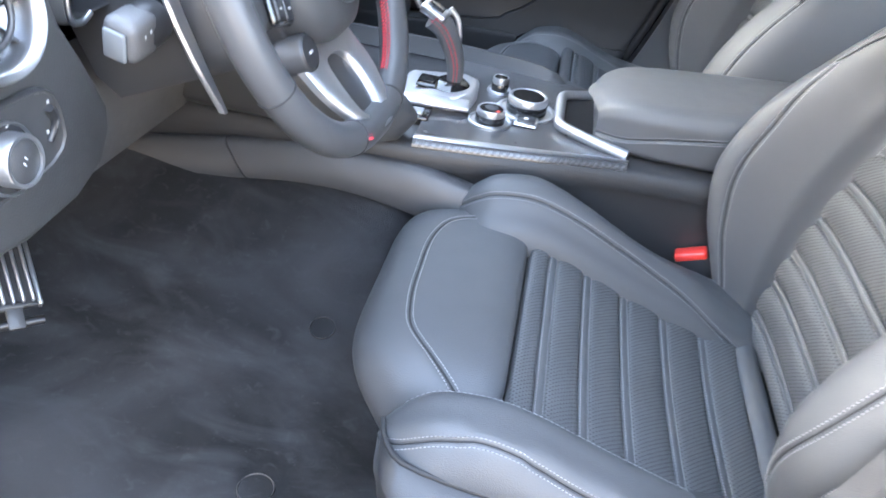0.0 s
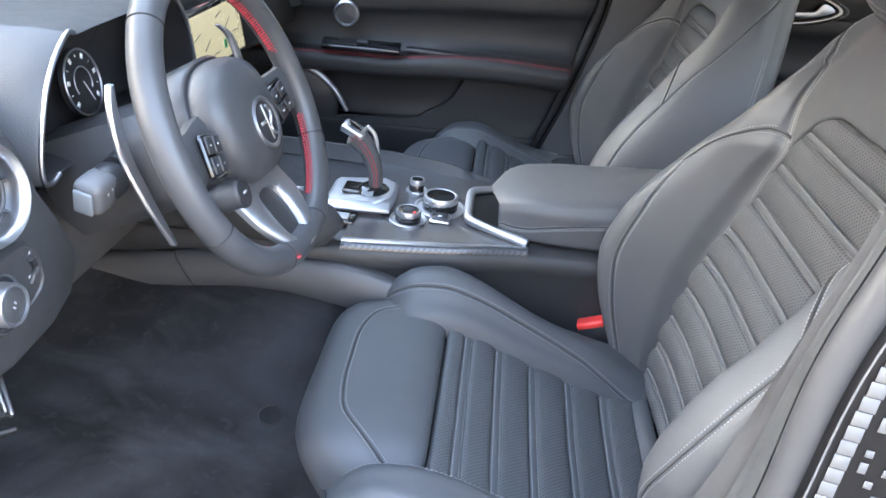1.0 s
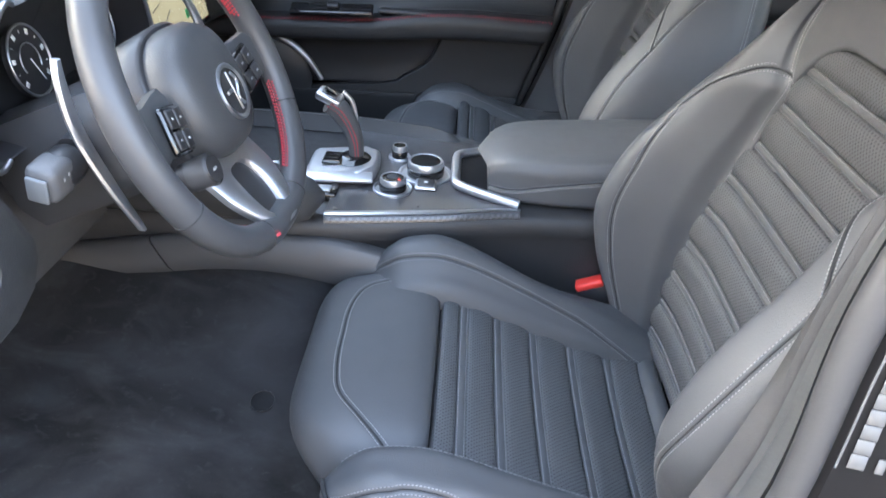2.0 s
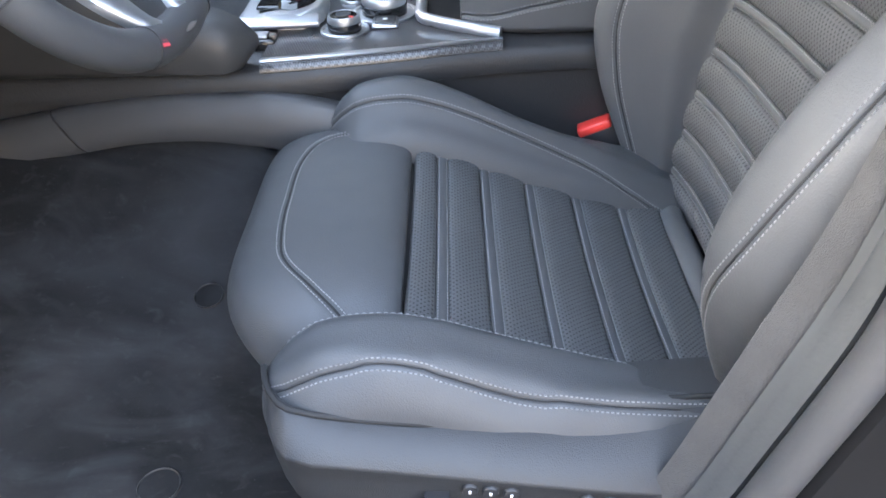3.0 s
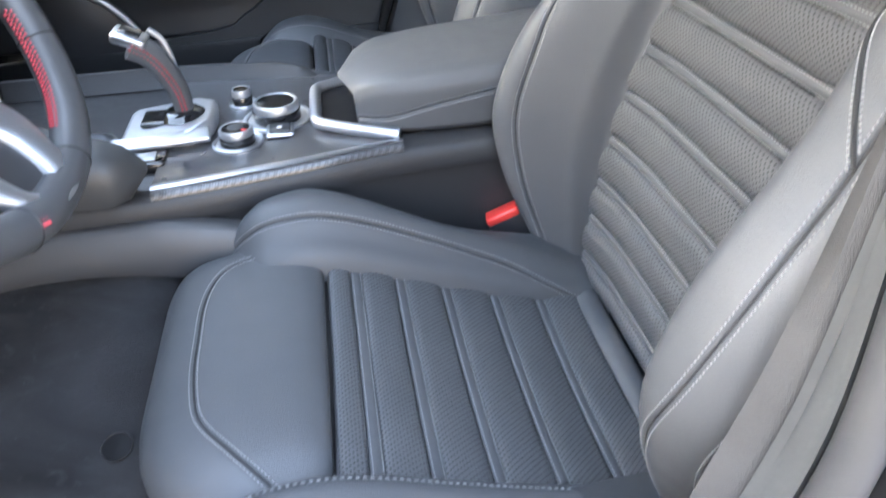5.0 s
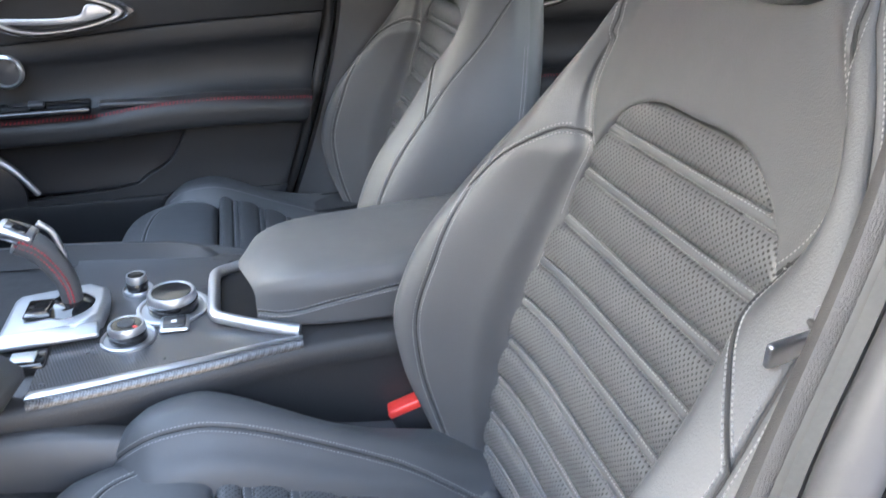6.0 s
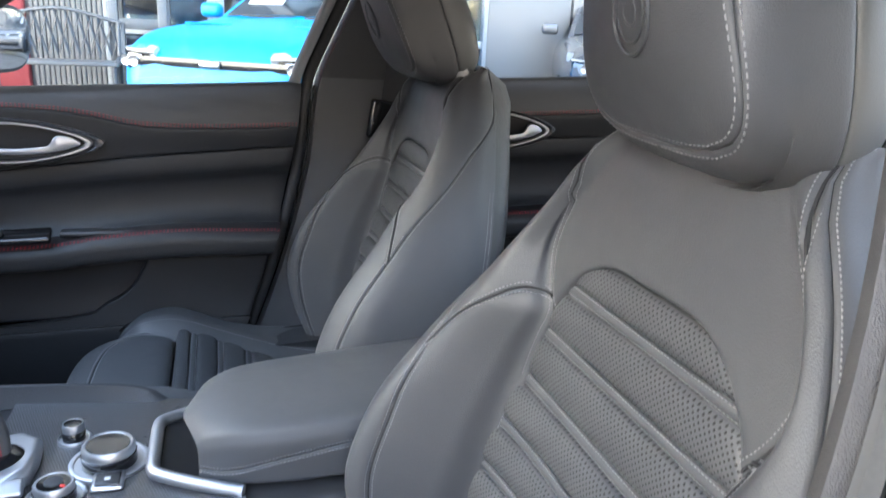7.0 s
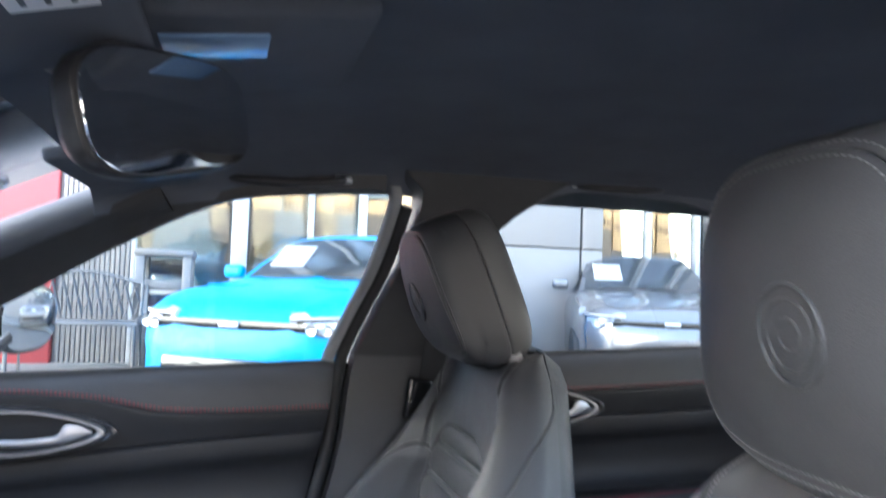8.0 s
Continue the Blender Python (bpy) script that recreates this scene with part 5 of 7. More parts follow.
part("dimmer_slot", tube([Vector(q) for q in slot], 0.0036, 10, up=(1, 0, 0)), SMOOTH, lights, "dark slot")
part("dimmer_wheel", turned([(0.0115, -0.0022), (0.0125, 0.0), (0.0115, 0.0022), (0, 0.0022)], Matrix.Translation((-0.3605, -0.588, 0.7605)) @ pose(0, 0, 0, 90, 0, 10), 36), PILLAR_GREY, lights, "ribbed grey wheel")
for dy, dz in ((-0.002, 0.0175), (-0.0075, -0.005)):
    part("icon", boxed((-0.3528, -0.588 + dy, 0.7605 + dz), (0.0008, 0.0026, 0.0030), 0.0002), PRINT, lights, "pale printed bar")

# knee panel under the column
rows = [[(x + bulge, y, z + 0.02 * (y + 0.35) * -1) for x, z, bulge in ((-0.56, 0.70, 0), (-0.445, 0.755, 0), (-0.437, 0.735, 0), (-0.440, 0.66, 0), (-0.455, 0.60, 0), (-0.475, 0.585, 0), (-0.60, 0.575, 0))] for y in np.linspace(-0.50, -0.17, 14)]
part("knee_panel", grid(rows, close_v=True, caps=True), KNEE_GREY, dash, "grey knee panel")
rows = [[(x, y, z) for x, z in ((-0.60, 0.70), (-0.40, 0.70), (-0.385, 0.685), (-0.42, 0.655), (-0.62, 0.56))] for y in np.linspace(-0.73, -0.50, 8)]
part("side_kick_panel", grid(rows, close_v=True, caps=True), CONSOLE_SKIN, dash)

# instrument binnacle: one deep hood with a thin silver rim over two dials
half = [(-0.075, 0.944), (-0.103, 0.943), (-0.117, 0.949), (-0.139, 0.938), (-0.167, 0.907), (-0.186, 0.864), (-0.194, 0.828), (-0.190, 0.814), (-0.178, 0.811), (-0.165, 0.816)]
HY = -0.333
outline = smooth_path([(0, y, z) for y, z in half], 40)
outline = [(q.y, q.z) for q in outline]
outline += [(-y, z) for y, z in outline[::-1]]


def hood(x, k, drop=0.0):
    return [(x + 0.02 * (z - 0.88), HY + y * k, 0.88 + (z - 0.88) * k - drop) for y, z in outline]


part("binnacle_hood", grid([hood(-0.372, 0.985), hood(-0.370, 0.995), hood(-0.374, 1.01), hood(-0.40, 1.03), hood(-0.50, 1.03, 0.006), hood(-0.62, 0.98, 0.02)], close_v=True, caps=False), DASH, dash, "instrument hood")
part("binnacle_tunnel", grid([hood(-0.372, 0.985), hood(-0.385, 0.97), hood(-0.43, 0.93), hood(-0.432, 0.5), hood(-0.432, 0.01)], close_v=True), SMOOTH, dash, "dark inside of the instrument hood")
part("hood_rim", tube([Vector(q) for q in hood(-0.3695, 0.99)[6:40]], 0.0028, 8, up=(1, 0, 0)), CHROME, dash, "thin silver rim of the instrument hood")
part("hood_rim", tube([Vector(q) for q in hood(-0.3695, 0.99)[40:74]], 0.0028, 8, up=(1, 0, 0)), CHROME, dash, "thin silver rim of the instrument hood")
for y in (-0.362, -0.205):
    g = thing("gauge", (-0.42, y, 0.82), "round instrument dial with white marks under the hood", "gauge", "gauges")
    m = Matrix.Translation((-0.412, y, 0.868)) @ pose(0, 0, 0, 0, 78, 2)
    part("dial", turned([(0.037, -0.006), (0.037, 0.0), (0, 0.0)], m, 40), SMOOTH, g, "black dial")
    part("gauge_ring", tube([m @ Vector((0.037 * math.cos(a), 0.037 * math.sin(a), 0.001)) for a in np.linspace(0, 2 * math.pi, 49)[:-1]], 0.0014, 8, close=True), CHROME, g, "thin silver ring")
    for i in range(11):
        a = -130 + 26 * i
        part("dial_mark", boxed((0, 0, 0), (0.003 if i % 2 else 0.006, 0.001 if i % 2 else 0.005, 0.0008), 0.0002, m @ pose(0, 0, 0.0008, 0, 0, a + 180) @ pose(0.030, 0, 0), 1), WHITE, g)
    part("needle", boxed((0, 0, 0), (0.028, 0.0014, 0.001), 0.0003, m @ pose(0, 0, 0.002, 0, 0, 25) @ pose(0.012, 0, 0), 1), WHITE, g, "white needle")
    part("dial_arc", tube([m @ Vector((0.018 * math.cos(a), 0.018 * math.sin(a), 0.001)) for a in np.linspace(radians(60), radians(300), 20)], 0.0008, 6), ALU, g)

# centre display
SCREEN = material("lit map display", (0.16, 0.145, 0.09), 0.25, grain=(900, 0, 0), mottle=(30, 0.15))
sb = SCREEN.node_tree.nodes["Principled BSDF"]
sb.inputs["Emission Color"].default_value, sb.inputs["Emission Strength"].default_value = (0.62, 0.56, 0.36, 1), 0.018
display = thing("centre_display", (-0.43, 0.055, 0.79), "wide dashboard display lit with a pale map", "screen")
dm = pose(-0.425, 0.055, 0.830, 0, -10, 0)
part("display_frame", boxed((0, 0, 0), (0.016, 0.285, 0.105), 0.004, dm), GLOSS, display, "gloss black bezel")
part("display_panel", boxed((0, 0, 0), (0.002, 0.258, 0.086), 0.0005, dm @ pose(0.0085, 0, 0)), SCREEN, display, "pale map picture")
GREEN = material("green print", (0.05, 0.35, 0.12), 0.4, grain=(900, 0, 0))
part("map_mark", boxed((0, 0, 0), (0.001, 0.012, 0.014), 0.0003, dm @ pose(0.010, 0.04, -0.02)), GREEN, display, "green map arrow")
for i in range(7):
    part("map_line", boxed((0, 0, 0), (0.0008, 0.03, 0.0015), 0.0002, dm @ pose(0.0098, -0.10 + 0.033 * i, 0.03 - 0.019 * (i * 5 % 4), 12 * (i % 3), 0, 0), 1), SMOOTH, display, "printed map line")
part("centre_vents", boxed((-0.445, 0.055, 0.770), (0.03, 0.28, 0.032), 0.006), GLOSS, dash, "black centre vents")
part("vent_line", tube([(-0.428, -0.08, 0.772), (-0.426, 0.05, 0.771), (-0.428, 0.19, 0.772)], 0.0022, 6), CHROME, dash)
part("centre_stack", boxed((-0.45, 0.03, 0.69), (0.10, 0.30, 0.13), 0.02, pose(-0.45, 0.03, 0.69, 0, 20, 0)), DASH, dash)

# steering column, stalk, paddles
column = thing("steering_column", (-0.33, -0.40, 0.76), "dark steering column shroud with control stalk and silver paddles", "steering column")
tilt = 24.0
ca, sa = math.cos(radians(tilt)), math.sin(radians(tilt))
WM = Matrix.Translation((-0.207, -0.410, 0.867)) @ Matrix.Rotation(radians(-3), 4, "Z") @ Matrix(((0, -sa, ca, 0), (1, 0, 0, 0), (0, ca, sa, 0), (0, 0, 0, 1))) @ Matrix.Scale(0.906, 4)
rows = []
for z, k in ((-0.24, 1.0), (-0.12, 1.0), (-0.075, 0.96), (-0.065, 0.86)):
    rows.append([WM @ Vector((0.072 * k * a, 0.062 * k * b - 0.008, z)) for a, b in ((-1, 0.5), (-0.8, 0.95), (0, 1.05), (0.8, 0.95), (1, 0.5), (1, -0.5), (0.75, -1.0), (0, -1.15), (-0.75, -1.0), (-1, -0.5))])
part("shroud", grid(rows, close_v=True, caps=True), PLASTIC, column)
stalk = smooth_path([(-0.318, -0.395, 0.832), (-0.318, -0.44, 0.830), (-0.318, -0.487, 0.826)], 10)
part("stalk_arm", tube(stalk, 0.013, 12), SMOOTH, column)
head_m = pose(-0.318, -0.526, 0.817, 8, 10, -6)
part("stalk_head", boxed((0, 0, 0), (0.031, 0.036, 0.036), 0.009, head_m, 3), KNEE_GREY, column, "grey stalk end")
part("stalk_button", boxed((0, 0, 0), (0.020, 0.004, 0.025), 0.002, head_m @ pose(0, -0.0205, -0.001)), KEY_GREY, column, "grey push button")
part("stalk_collar", turned([(0.0, -0.016), (0.0165, -0.016), (0.0185, -0.010), (0.0185, 0.004), (0.016, 0.010), (0.0, 0.010)], head_m @ pose(0, 0.022, 0, -90), 36), SMOOTH, column, "dark ribbed collar")
for k in range(2):
    part("stalk_mark", boxed((0, 0, 0), (0.0008, 0.0020, 0.0034), 0.0002, head_m @ pose(0.0158, -0.004 + 0.007 * k, 0.005 + 0.002 * k), 1), PRINT, column, "pale printed bar")
lp = smooth_path([(-0.318, -0.487, 0.912), (-0.316, -0.492, 0.895), (-0.309, -0.494, 0.850), (-0.291, -0.490, 0.797), (-0.270, -0.480, 0.742)], 30)
rp = smooth_path([(-0.322, -0.188, 0.910), (-0.314, -0.170, 0.895), (-0.300, -0.162, 0.850), (-0.285, -0.190, 0.800), (-0.272, -0.20, 0.75)], 30)
for q, s in ((lp, -1), (rp, 1)):
    rows = []
    for i, c in enumerate(q):
        a = i / 29
        w = 0.0095 * math.sqrt(max(0.05, math.sin(math.pi * (0.04 + 0.90 * a)))) * (1.15 - 0.35 * a)
        rows.append([c + Vector((0.004, -s * w * 0.2 + dy * w, 0)) + Vector((dx, 0, 0)) for dx, dy in ((0.0, -1), (0.003, -0.8), (0.004, 0), (0.003, 0.8), (0.0, 1), (-0.003, 0.8), (-0.003, -0.8))])
    part("paddle", grid(rows, close_v=True, caps=True), ALU, column, "long brushed aluminium shift paddle")

# steering wheel
wheel = thing("steering_wheel", (-0.22, -0.410, 0.70), "leather steering wheel with red stitching and silver lower spoke", "steering wheel")
on = lambda x, y, z=0.0: WM @ Vector((x, y, z))
rim_r = lambda a: 0.176 - 0.010 * max(0, -math.sin(a)) ** 6
wheel_n = (WM.to_3x3() @ Vector((0, 0, 1))).normalized()
rim = [on(rim_r(a) * math.cos(a), rim_r(a) * math.sin(a)) for a in np.linspace(0, 2 * math.pi, 121)[:-1]]
part("rim", tube(rim, 0.0157, 18, close=True, up=wheel_n), WHEEL_LEATHER, wheel, "smooth black leather rim")
for a0, a1 in ((16, 82), (98, 164), (-60, -14), (194, 240)):
    A = np.radians(np.linspace(a0, a1, 60))
    for k in (-1, 0, 1):
        q = math.pi + 0.20 * k
        P = [on((rim_r(a) + 0.0172 * math.cos(q)) * math.cos(a), (rim_r(a) + 0.0172 * math.cos(q)) * math.sin(a), 0.0172 * math.sin(q) - 0.002) for a in A]
        N = [(WM.to_3x3() @ Vector((-math.cos(a), -math.sin(a), 0))).normalized() for a in A]
        sew(wheel, P[k + 1:], N[k + 1:], 0.0026, 0.0014, 0.0036, 0.0011, RED_THREAD, "red cross stitching")
for a in (50, 130, 205, -25, 250, -70):
    a = radians(a)
    c = on(rim_r(a) * math.cos(a), rim_r(a) * math.sin(a))
    er = (WM.to_3x3() @ Vector((math.cos(a), math.sin(a), 0))).normalized()
    part("rim_seam", tube([c + 0.0158 * (math.cos(q) * er + math.sin(q) * wheel_n) for q in np.linspace(0, 2 * math.pi, 25)[:-1]], 0.0008, 5, close=True), SEAM, wheel)
# hub
rows = []
for z, k in ((-0.07, 0.90), (-0.034, 1.0), (-0.012, 0.99), (0.002, 0.90), (0.009, 0.72), (0.012, 0.4), (0.013, 0.02)):
    rows.append([on(0.014 + 0.078 * k * math.copysign(abs(math.cos(a)) ** 0.8, math.cos(a)), 0.0 + 0.074 * k * math.copysign(abs(math.sin(a)) ** 0.9, math.sin(a)) * (1 if math.sin(a) > 0 else 1.02), z) for a in np.linspace(0, 2 * math.pi, 49)[:-1]])
part("hub_cover", grid(rows, close_v=True, caps=True), DASH, wheel, "soft grey airbag cover")
rows = [[on(0.014 + 0.083 * k * math.copysign(abs(math.cos(a)) ** 0.8, math.cos(a)), 0.079 * k * math.copysign(abs(math.sin(a)) ** 0.9, math.sin(a)), z) for a in np.linspace(0, 2 * math.pi, 49)[:-1]] for z, k in ((-0.075, 0.96), (-0.034, 1.02), (-0.030, 0.98))]
part("hub_surround", grid(rows, close_v=True, caps=True), SMOOTH, wheel, "dark surround behind the airbag cover")
part("badge_ring", turned([(0.032, 0.0), (0.032, 0.003), (0.030, 0.0045), (0.0265, 0.003), (0.0265, 0.0)], WM @ pose(0.022, -0.014, 0.0105), 40), CHROME, wheel, "silver badge ring")
part("badge", turned([(0.0265, 0.0), (0.0265, 0.0025), (0, 0.003)], WM @ pose(0.022, -0.014, 0.0105), 40), SMOOTH, wheel, "dark round badge")
part("badge_bar", boxed((0, 0, 0), (0.003, 0.044, 0.002), 0.0006, WM @ pose(0.022, -0.014, 0.0140)), CHROME, wheel)
part("badge_bar", boxed((0, 0, 0), (0.015, 0.004, 0.002), 0.0006, WM @ pose(0.012, -0.012, 0.0140)), CHROME, wheel)
part("badge_curve", tube([WM @ Vector((0.032 + 0.006 * math.sin(3.2 * a), -0.014 + 0.018 * a, 0.0140)) for a in np.linspace(-1, 1, 16)], 0.0018, 6), CHROME, wheel)
# side spokes with switch pods
for s in (-1, 1):
    rows = []
    for k, (x, h, zz) in enumerate(((0.055, 0.034, -0.028), (0.085, 0.032, -0.024), (0.12, 0.028, -0.018), (0.150, 0.030, -0.010), (0.170, 0.034, -0.006))):
        rows.append([on(s * x + 0.008, -0.004 + b * h, zz + c) for b, c in ((-1, -0.008), (-1, 0.004), (-0.7, 0.010), (0.7, 0.010), (1, 0.004), (1, -0.008))])
    part("side_spoke", grid(rows, close_v=True, caps=True), DASH, wheel)
    part("switch_pod", boxed((0, 0, 0), (0.046, 0.050, 0.008), 0.004, WM @ pose(s * 0.105 + 0.012, -0.010, -0.006, 0, -8 * s, 12 * s)), GLOSS, wheel, "gloss black switch pod")
    for i, j in ((0, 0), (1, 0), (0, 1), (1, 1)):
        b = part("switch", boxed((0, 0, 0), (0.017, 0.019, 0.004), 0.0015, WM @ pose(s * 0.105 + 0.012, -0.010, -0.0015, 0, -8 * s, 12 * s) @ pose(-0.010 + 0.020 * i, -0.011 + 0.022 * j, 0)), SMOOTH, wheel)
        part("switch_mark", boxed((0, 0, 0), (0.005, 0.0022, 0.0006), 0.0002, WM @ pose(s * 0.105 + 0.012, -0.010, 0.0008, 0, -8 * s, 12 * s) @ pose(-0.010 + 0.020 * i, -0.011 + 0.022 * j, 0), 1), PRINT, wheel)
# silver lower spoke: two broad flat arms that meet at the rim round a dark hole
spoke_z = lambda y: -0.026 + 0.038 * max(0, min(1, (-0.078 - y) / 0.092))
outer_ring = ring([(-0.060, -0.070), (-0.062, -0.100), (-0.054, -0.132), (-0.030, -0.164), (0.002, -0.172), (0.032, -0.166), (0.058, -0.132), (0.070, -0.100), (0.070, -0.070), (0.005, -0.066)], 60)
hole_ring = ring([(-0.016, -0.092), (-0.024, -0.112), (-0.028, -0.138), (-0.020, -0.152), (-0.006, -0.156), (0.010, -0.153), (0.022, -0.138), (0.028, -0.114), (0.022, -0.094), (0.003, -0.088)], 60)
rows = []
for k, h in ((0.0, -0.006), (0.0, 0.002), (0.10, 0.0055), (0.5, 0.0075), (0.90, 0.0055), (1.0, 0.001), (1.0, -0.006)):
    rows.append([on(*(np.array(o) * (1 - k) + np.array(i) * k), spoke_z(o[1] * (1 - k) + i[1] * k) + h) for o, i in zip(outer_ring, hole_ring)])
part("lower_spoke", grid(rows, close_u=True, close_v=True), ALU, wheel, "broad brushed silver spoke with two arms")
rows = [[on(i[0] * k, i[1], spoke_z(i[1]) + h) for i in hole_ring] for k, h in ((1.04, -0.003), (1.04, -0.010))]
part("spoke_hole", grid(rows, close_v=True, caps=True), SMOOTH, wheel, "dark recess in the spoke")
a0 = radians(-108)
for k in (-0.004, 0.0, 0.004):
    sew(wheel, [on(0.1745 * math.cos(a0 + k / 0.17), 0.1745 * math.sin(a0 + k / 0.17), 0.0) + Vector(0.0160 * (math.cos(q) * (WM.to_3x3() @ Vector((math.cos(a0), math.sin(a0), 0))) + math.sin(q) * wheel_n)) for q in np.linspace(1.5, 3.5, 14)],
        [(math.cos(q) * (WM.to_3x3() @ Vector((math.cos(a0), math.sin(a0), 0))) + math.sin(q) * wheel_n) for q in np.linspace(1.5, 3.5, 14)], 0.0034, 0.0008, 0.0034, 0.001, RED_THREAD, "red stitching")
bmw = WM @ pose(-0.052, -0.070, -0.020)
part("start_button", turned([(0.017, -0.03), (0.017, 0.004), (0.015, 0.007), (0.0, 0.007)], bmw, 32), SMOOTH, wheel, "round start button")
part("start_ring", turned([(0.0185, -0.02), (0.0185, 0.004), (0.0172, 0.006), (0.0168, 0.003)], bmw, 32), PLASTIC, wheel)
part("button_mark", boxed((0, 0, 0), (0.008, 0.003, 0.0008), 0.0002, bmw @ pose(0, 0, 0.0075), 1), PRINT, wheel, "pale printed bar")

# pedal on the floor
pedal = thing("accelerator_pedal", (-0.56, -0.40, 0.39), "ribbed metal pedal hinged at the carpet", "pedal")
pd = Vector((-0.066, 0.070, 0.056)).normalized()
pn = Vector((0.55, -0.30, 0.78))
pn = (pn - pd * pn.dot(pd)).normalized()
px = pd.cross(pn).normalized()
px = -px if px.y > 0 else px
pn = px.cross(pd)
pm = Matrix.Translation(Vector((-0.568, -0.400, 0.450)) + px * 0.026) @ Matrix((px, pd, pn)).transposed().to_4x4()
up_s = 1 if pn.z > 0 else -1
part("pedal_plate", boxed((0, 0, 0), (0.056, 0.128, 0.010), 0.004, pm), SMOOTH, pedal)
for k in range(-2, 3):
    part("pedal_rib", boxed((0, 0, 0), (0.0036, 0.116, 0.007), 0.0012, pm @ pose(k * 0.0105, 0, 0.007 * up_s), 1), ALU, pedal, "bright metal rib")
part("pedal_edge", boxed((0, 0, 0), (0.005, 0.128, 0.012), 0.002, pm @ pose(-0.028, 0, 0.003 * up_s)), ALU, pedal, "bright metal edge")
part("pedal_foot", boxed((0, 0, 0), (0.020, 0.034, 0.006), 0.002, pm @ pose(0, -0.070, -0.002 * up_s, 18 * up_s)), SMOOTH, pedal, "dark bent foot")
part("pedal_hinge", tube([pm @ Vector((a, -0.078, -0.008 * up_s)) for a in (-0.030, 0.0, 0.030)], 0.006, 12), SMOOTH, pedal)

# ---- above: visors, mirror, lamps, grab handle ----
def slab(name, m, size, mat, parent, label=""):
    return part(name, boxed((0, 0, 0), size, min(size) * 0.3, m, 3), mat, parent, label)


LENS = material("lamp lens", (0.16, 0.26, 0.42), 0.15, grain=(900, 0, 0))
for y, n in ((0.33, "a"), (-0.36, "b")):
    visor = thing("sun_visor", (-0.03, y, 1.27), "dark cloth sun visor folded up with a pale label", "sun visor", "sun visors")
    vm = pose(-0.035, y, 1.287, 0, -14, 0)
    slab("visor_board", vm, (0.15, 0.36, 0.018), HEADLINER, visor)
    slab("visor_label", vm @ pose(0.035, 0.02, -0.010), (0.045, 0.085, 0.003), WHITE, visor, "pale printed label")
    for k in range(3):
        slab("label_line", vm @ pose(0.022 + 0.012 * k, 0.02, -0.012), (0.003, 0.065, 0.001), SMOOTH, visor)
MIRROR = material("mirror glass", (0.85, 0.86, 0.87), 0.02, 1.0, grain=(900, 0, 0), mottle=(5, 0.01))
rear_mirror = thing("rear_view_mirror", (0.05, -0.16, 1.22), "frameless dark rear-view mirror under the headliner", "mirror")
mm = look((0.053, -0.160, 1.262), (0.053 - 0.93, -0.160 + 0.36, 1.262 - 0.12), 12)
rows = []
for z, k in ((-0.02, 0.88), (-0.008, 0.98), (0.002, 1.0), (0.004, 0.985)):
    rows.append([mm @ Vector((0.135 * k * math.copysign(abs(math.cos(a)) ** 0.5, math.cos(a)), 0.044 * k * math.copysign(abs(math.sin(a)) ** 0.6, math.sin(a)), z)) for a in np.linspace(0, 2 * math.pi, 41)[:-1]])
part("mirror_housing", grid(rows, close_v=True, caps=True), SMOOTH, rear_mirror)
rows = [[mm @ Vector((0.132 * k * math.copysign(abs(math.cos(a)) ** 0.5, math.cos(a)), 0.041 * k * math.copysign(abs(math.sin(a)) ** 0.6, math.sin(a)), z)) for a in np.linspace(0, 2 * math.pi, 41)[:-1]] for z, k in ((0.003, 1.0), (0.006, 1.0), (0.0065, 0.98))]
part("mirror_glass", grid(rows, close_v=True, caps=True), MIRROR, rear_mirror, "mirror glass")
part("mirror_stem", tube([(0.040, -0.150, 1.272), (0.0, -0.09, 1.300), (-0.06, -0.04, 1.325)], 0.012, 12), SMOOTH, rear_mirror)
lamp = thing("roof_console", (0.10, 0.0, 1.35), "dark roof console with one pale blue lamp lens", "lamp")
slab("console_shell", pose(0.09, -0.05, 1.352, 0, -7, 0), (0.22, 0.24, 0.03), HEADLINER, lamp)
slab("lamp_lens", pose(0.075, -0.095, 1.335, 0, -7, 0), (0.085, 0.065, 0.006), LENS, lamp, "pale blue lamp lens")
for x0, g in ((0.075, 0.0), (0.70, 0.03)):
    grab = thing("grab_handle", (x0 + 0.1, 0.545, 1.31 + g), "black grab handle with silver ends on the roof rail", "handle", "grab handles")
    pts = smooth_path([(x0, 0.548, 1.312 + g), (x0 + 0.02, 0.530, 1.306 + g), (x0 + 0.10, 0.522, 1.304 + g), (x0 + 0.18, 0.530, 1.312 + g), (x0 + 0.20, 0.546, 1.320 + g)], 24)
    part("handle_bar", tube(pts, 0.010, 12, flat=0.7), SMOOTH, grab)
    for c in (pts[1], pts[-2]):
        slab("handle_end", pose(*c), (0.030, 0.016, 0.014), ALU, grab, "silver end cap")

# seat belt on the far pillar
belt_far = thing("seat_belt", (0.42, 0.60, 0.50), "black seat belt with guide loop on the far pillar", "seat belt")
pts = [(0.47, 0.600, 1.12), (0.455, 0.600, 1.00), (0.44, 0.600, 0.88), (0.43, 0.598, 0.70), (0.42, 0.60, 0.50)]
rows = [[(x + s * 0.022, y + 0.004 * q, z) for s, q in ((-1, -0.3), (1, -0.3), (1, 0.3), (-1, 0.3))] for x, y, z in pts]
part("webbing", grid(rows, close_v=True, caps=True), WEB, belt_far, "black webbing")
slab("belt_guide", pose(0.425, 0.588, 0.935, 0, 8, 0), (0.045, 0.020, 0.075), GLOSS, belt_far, "black guide")
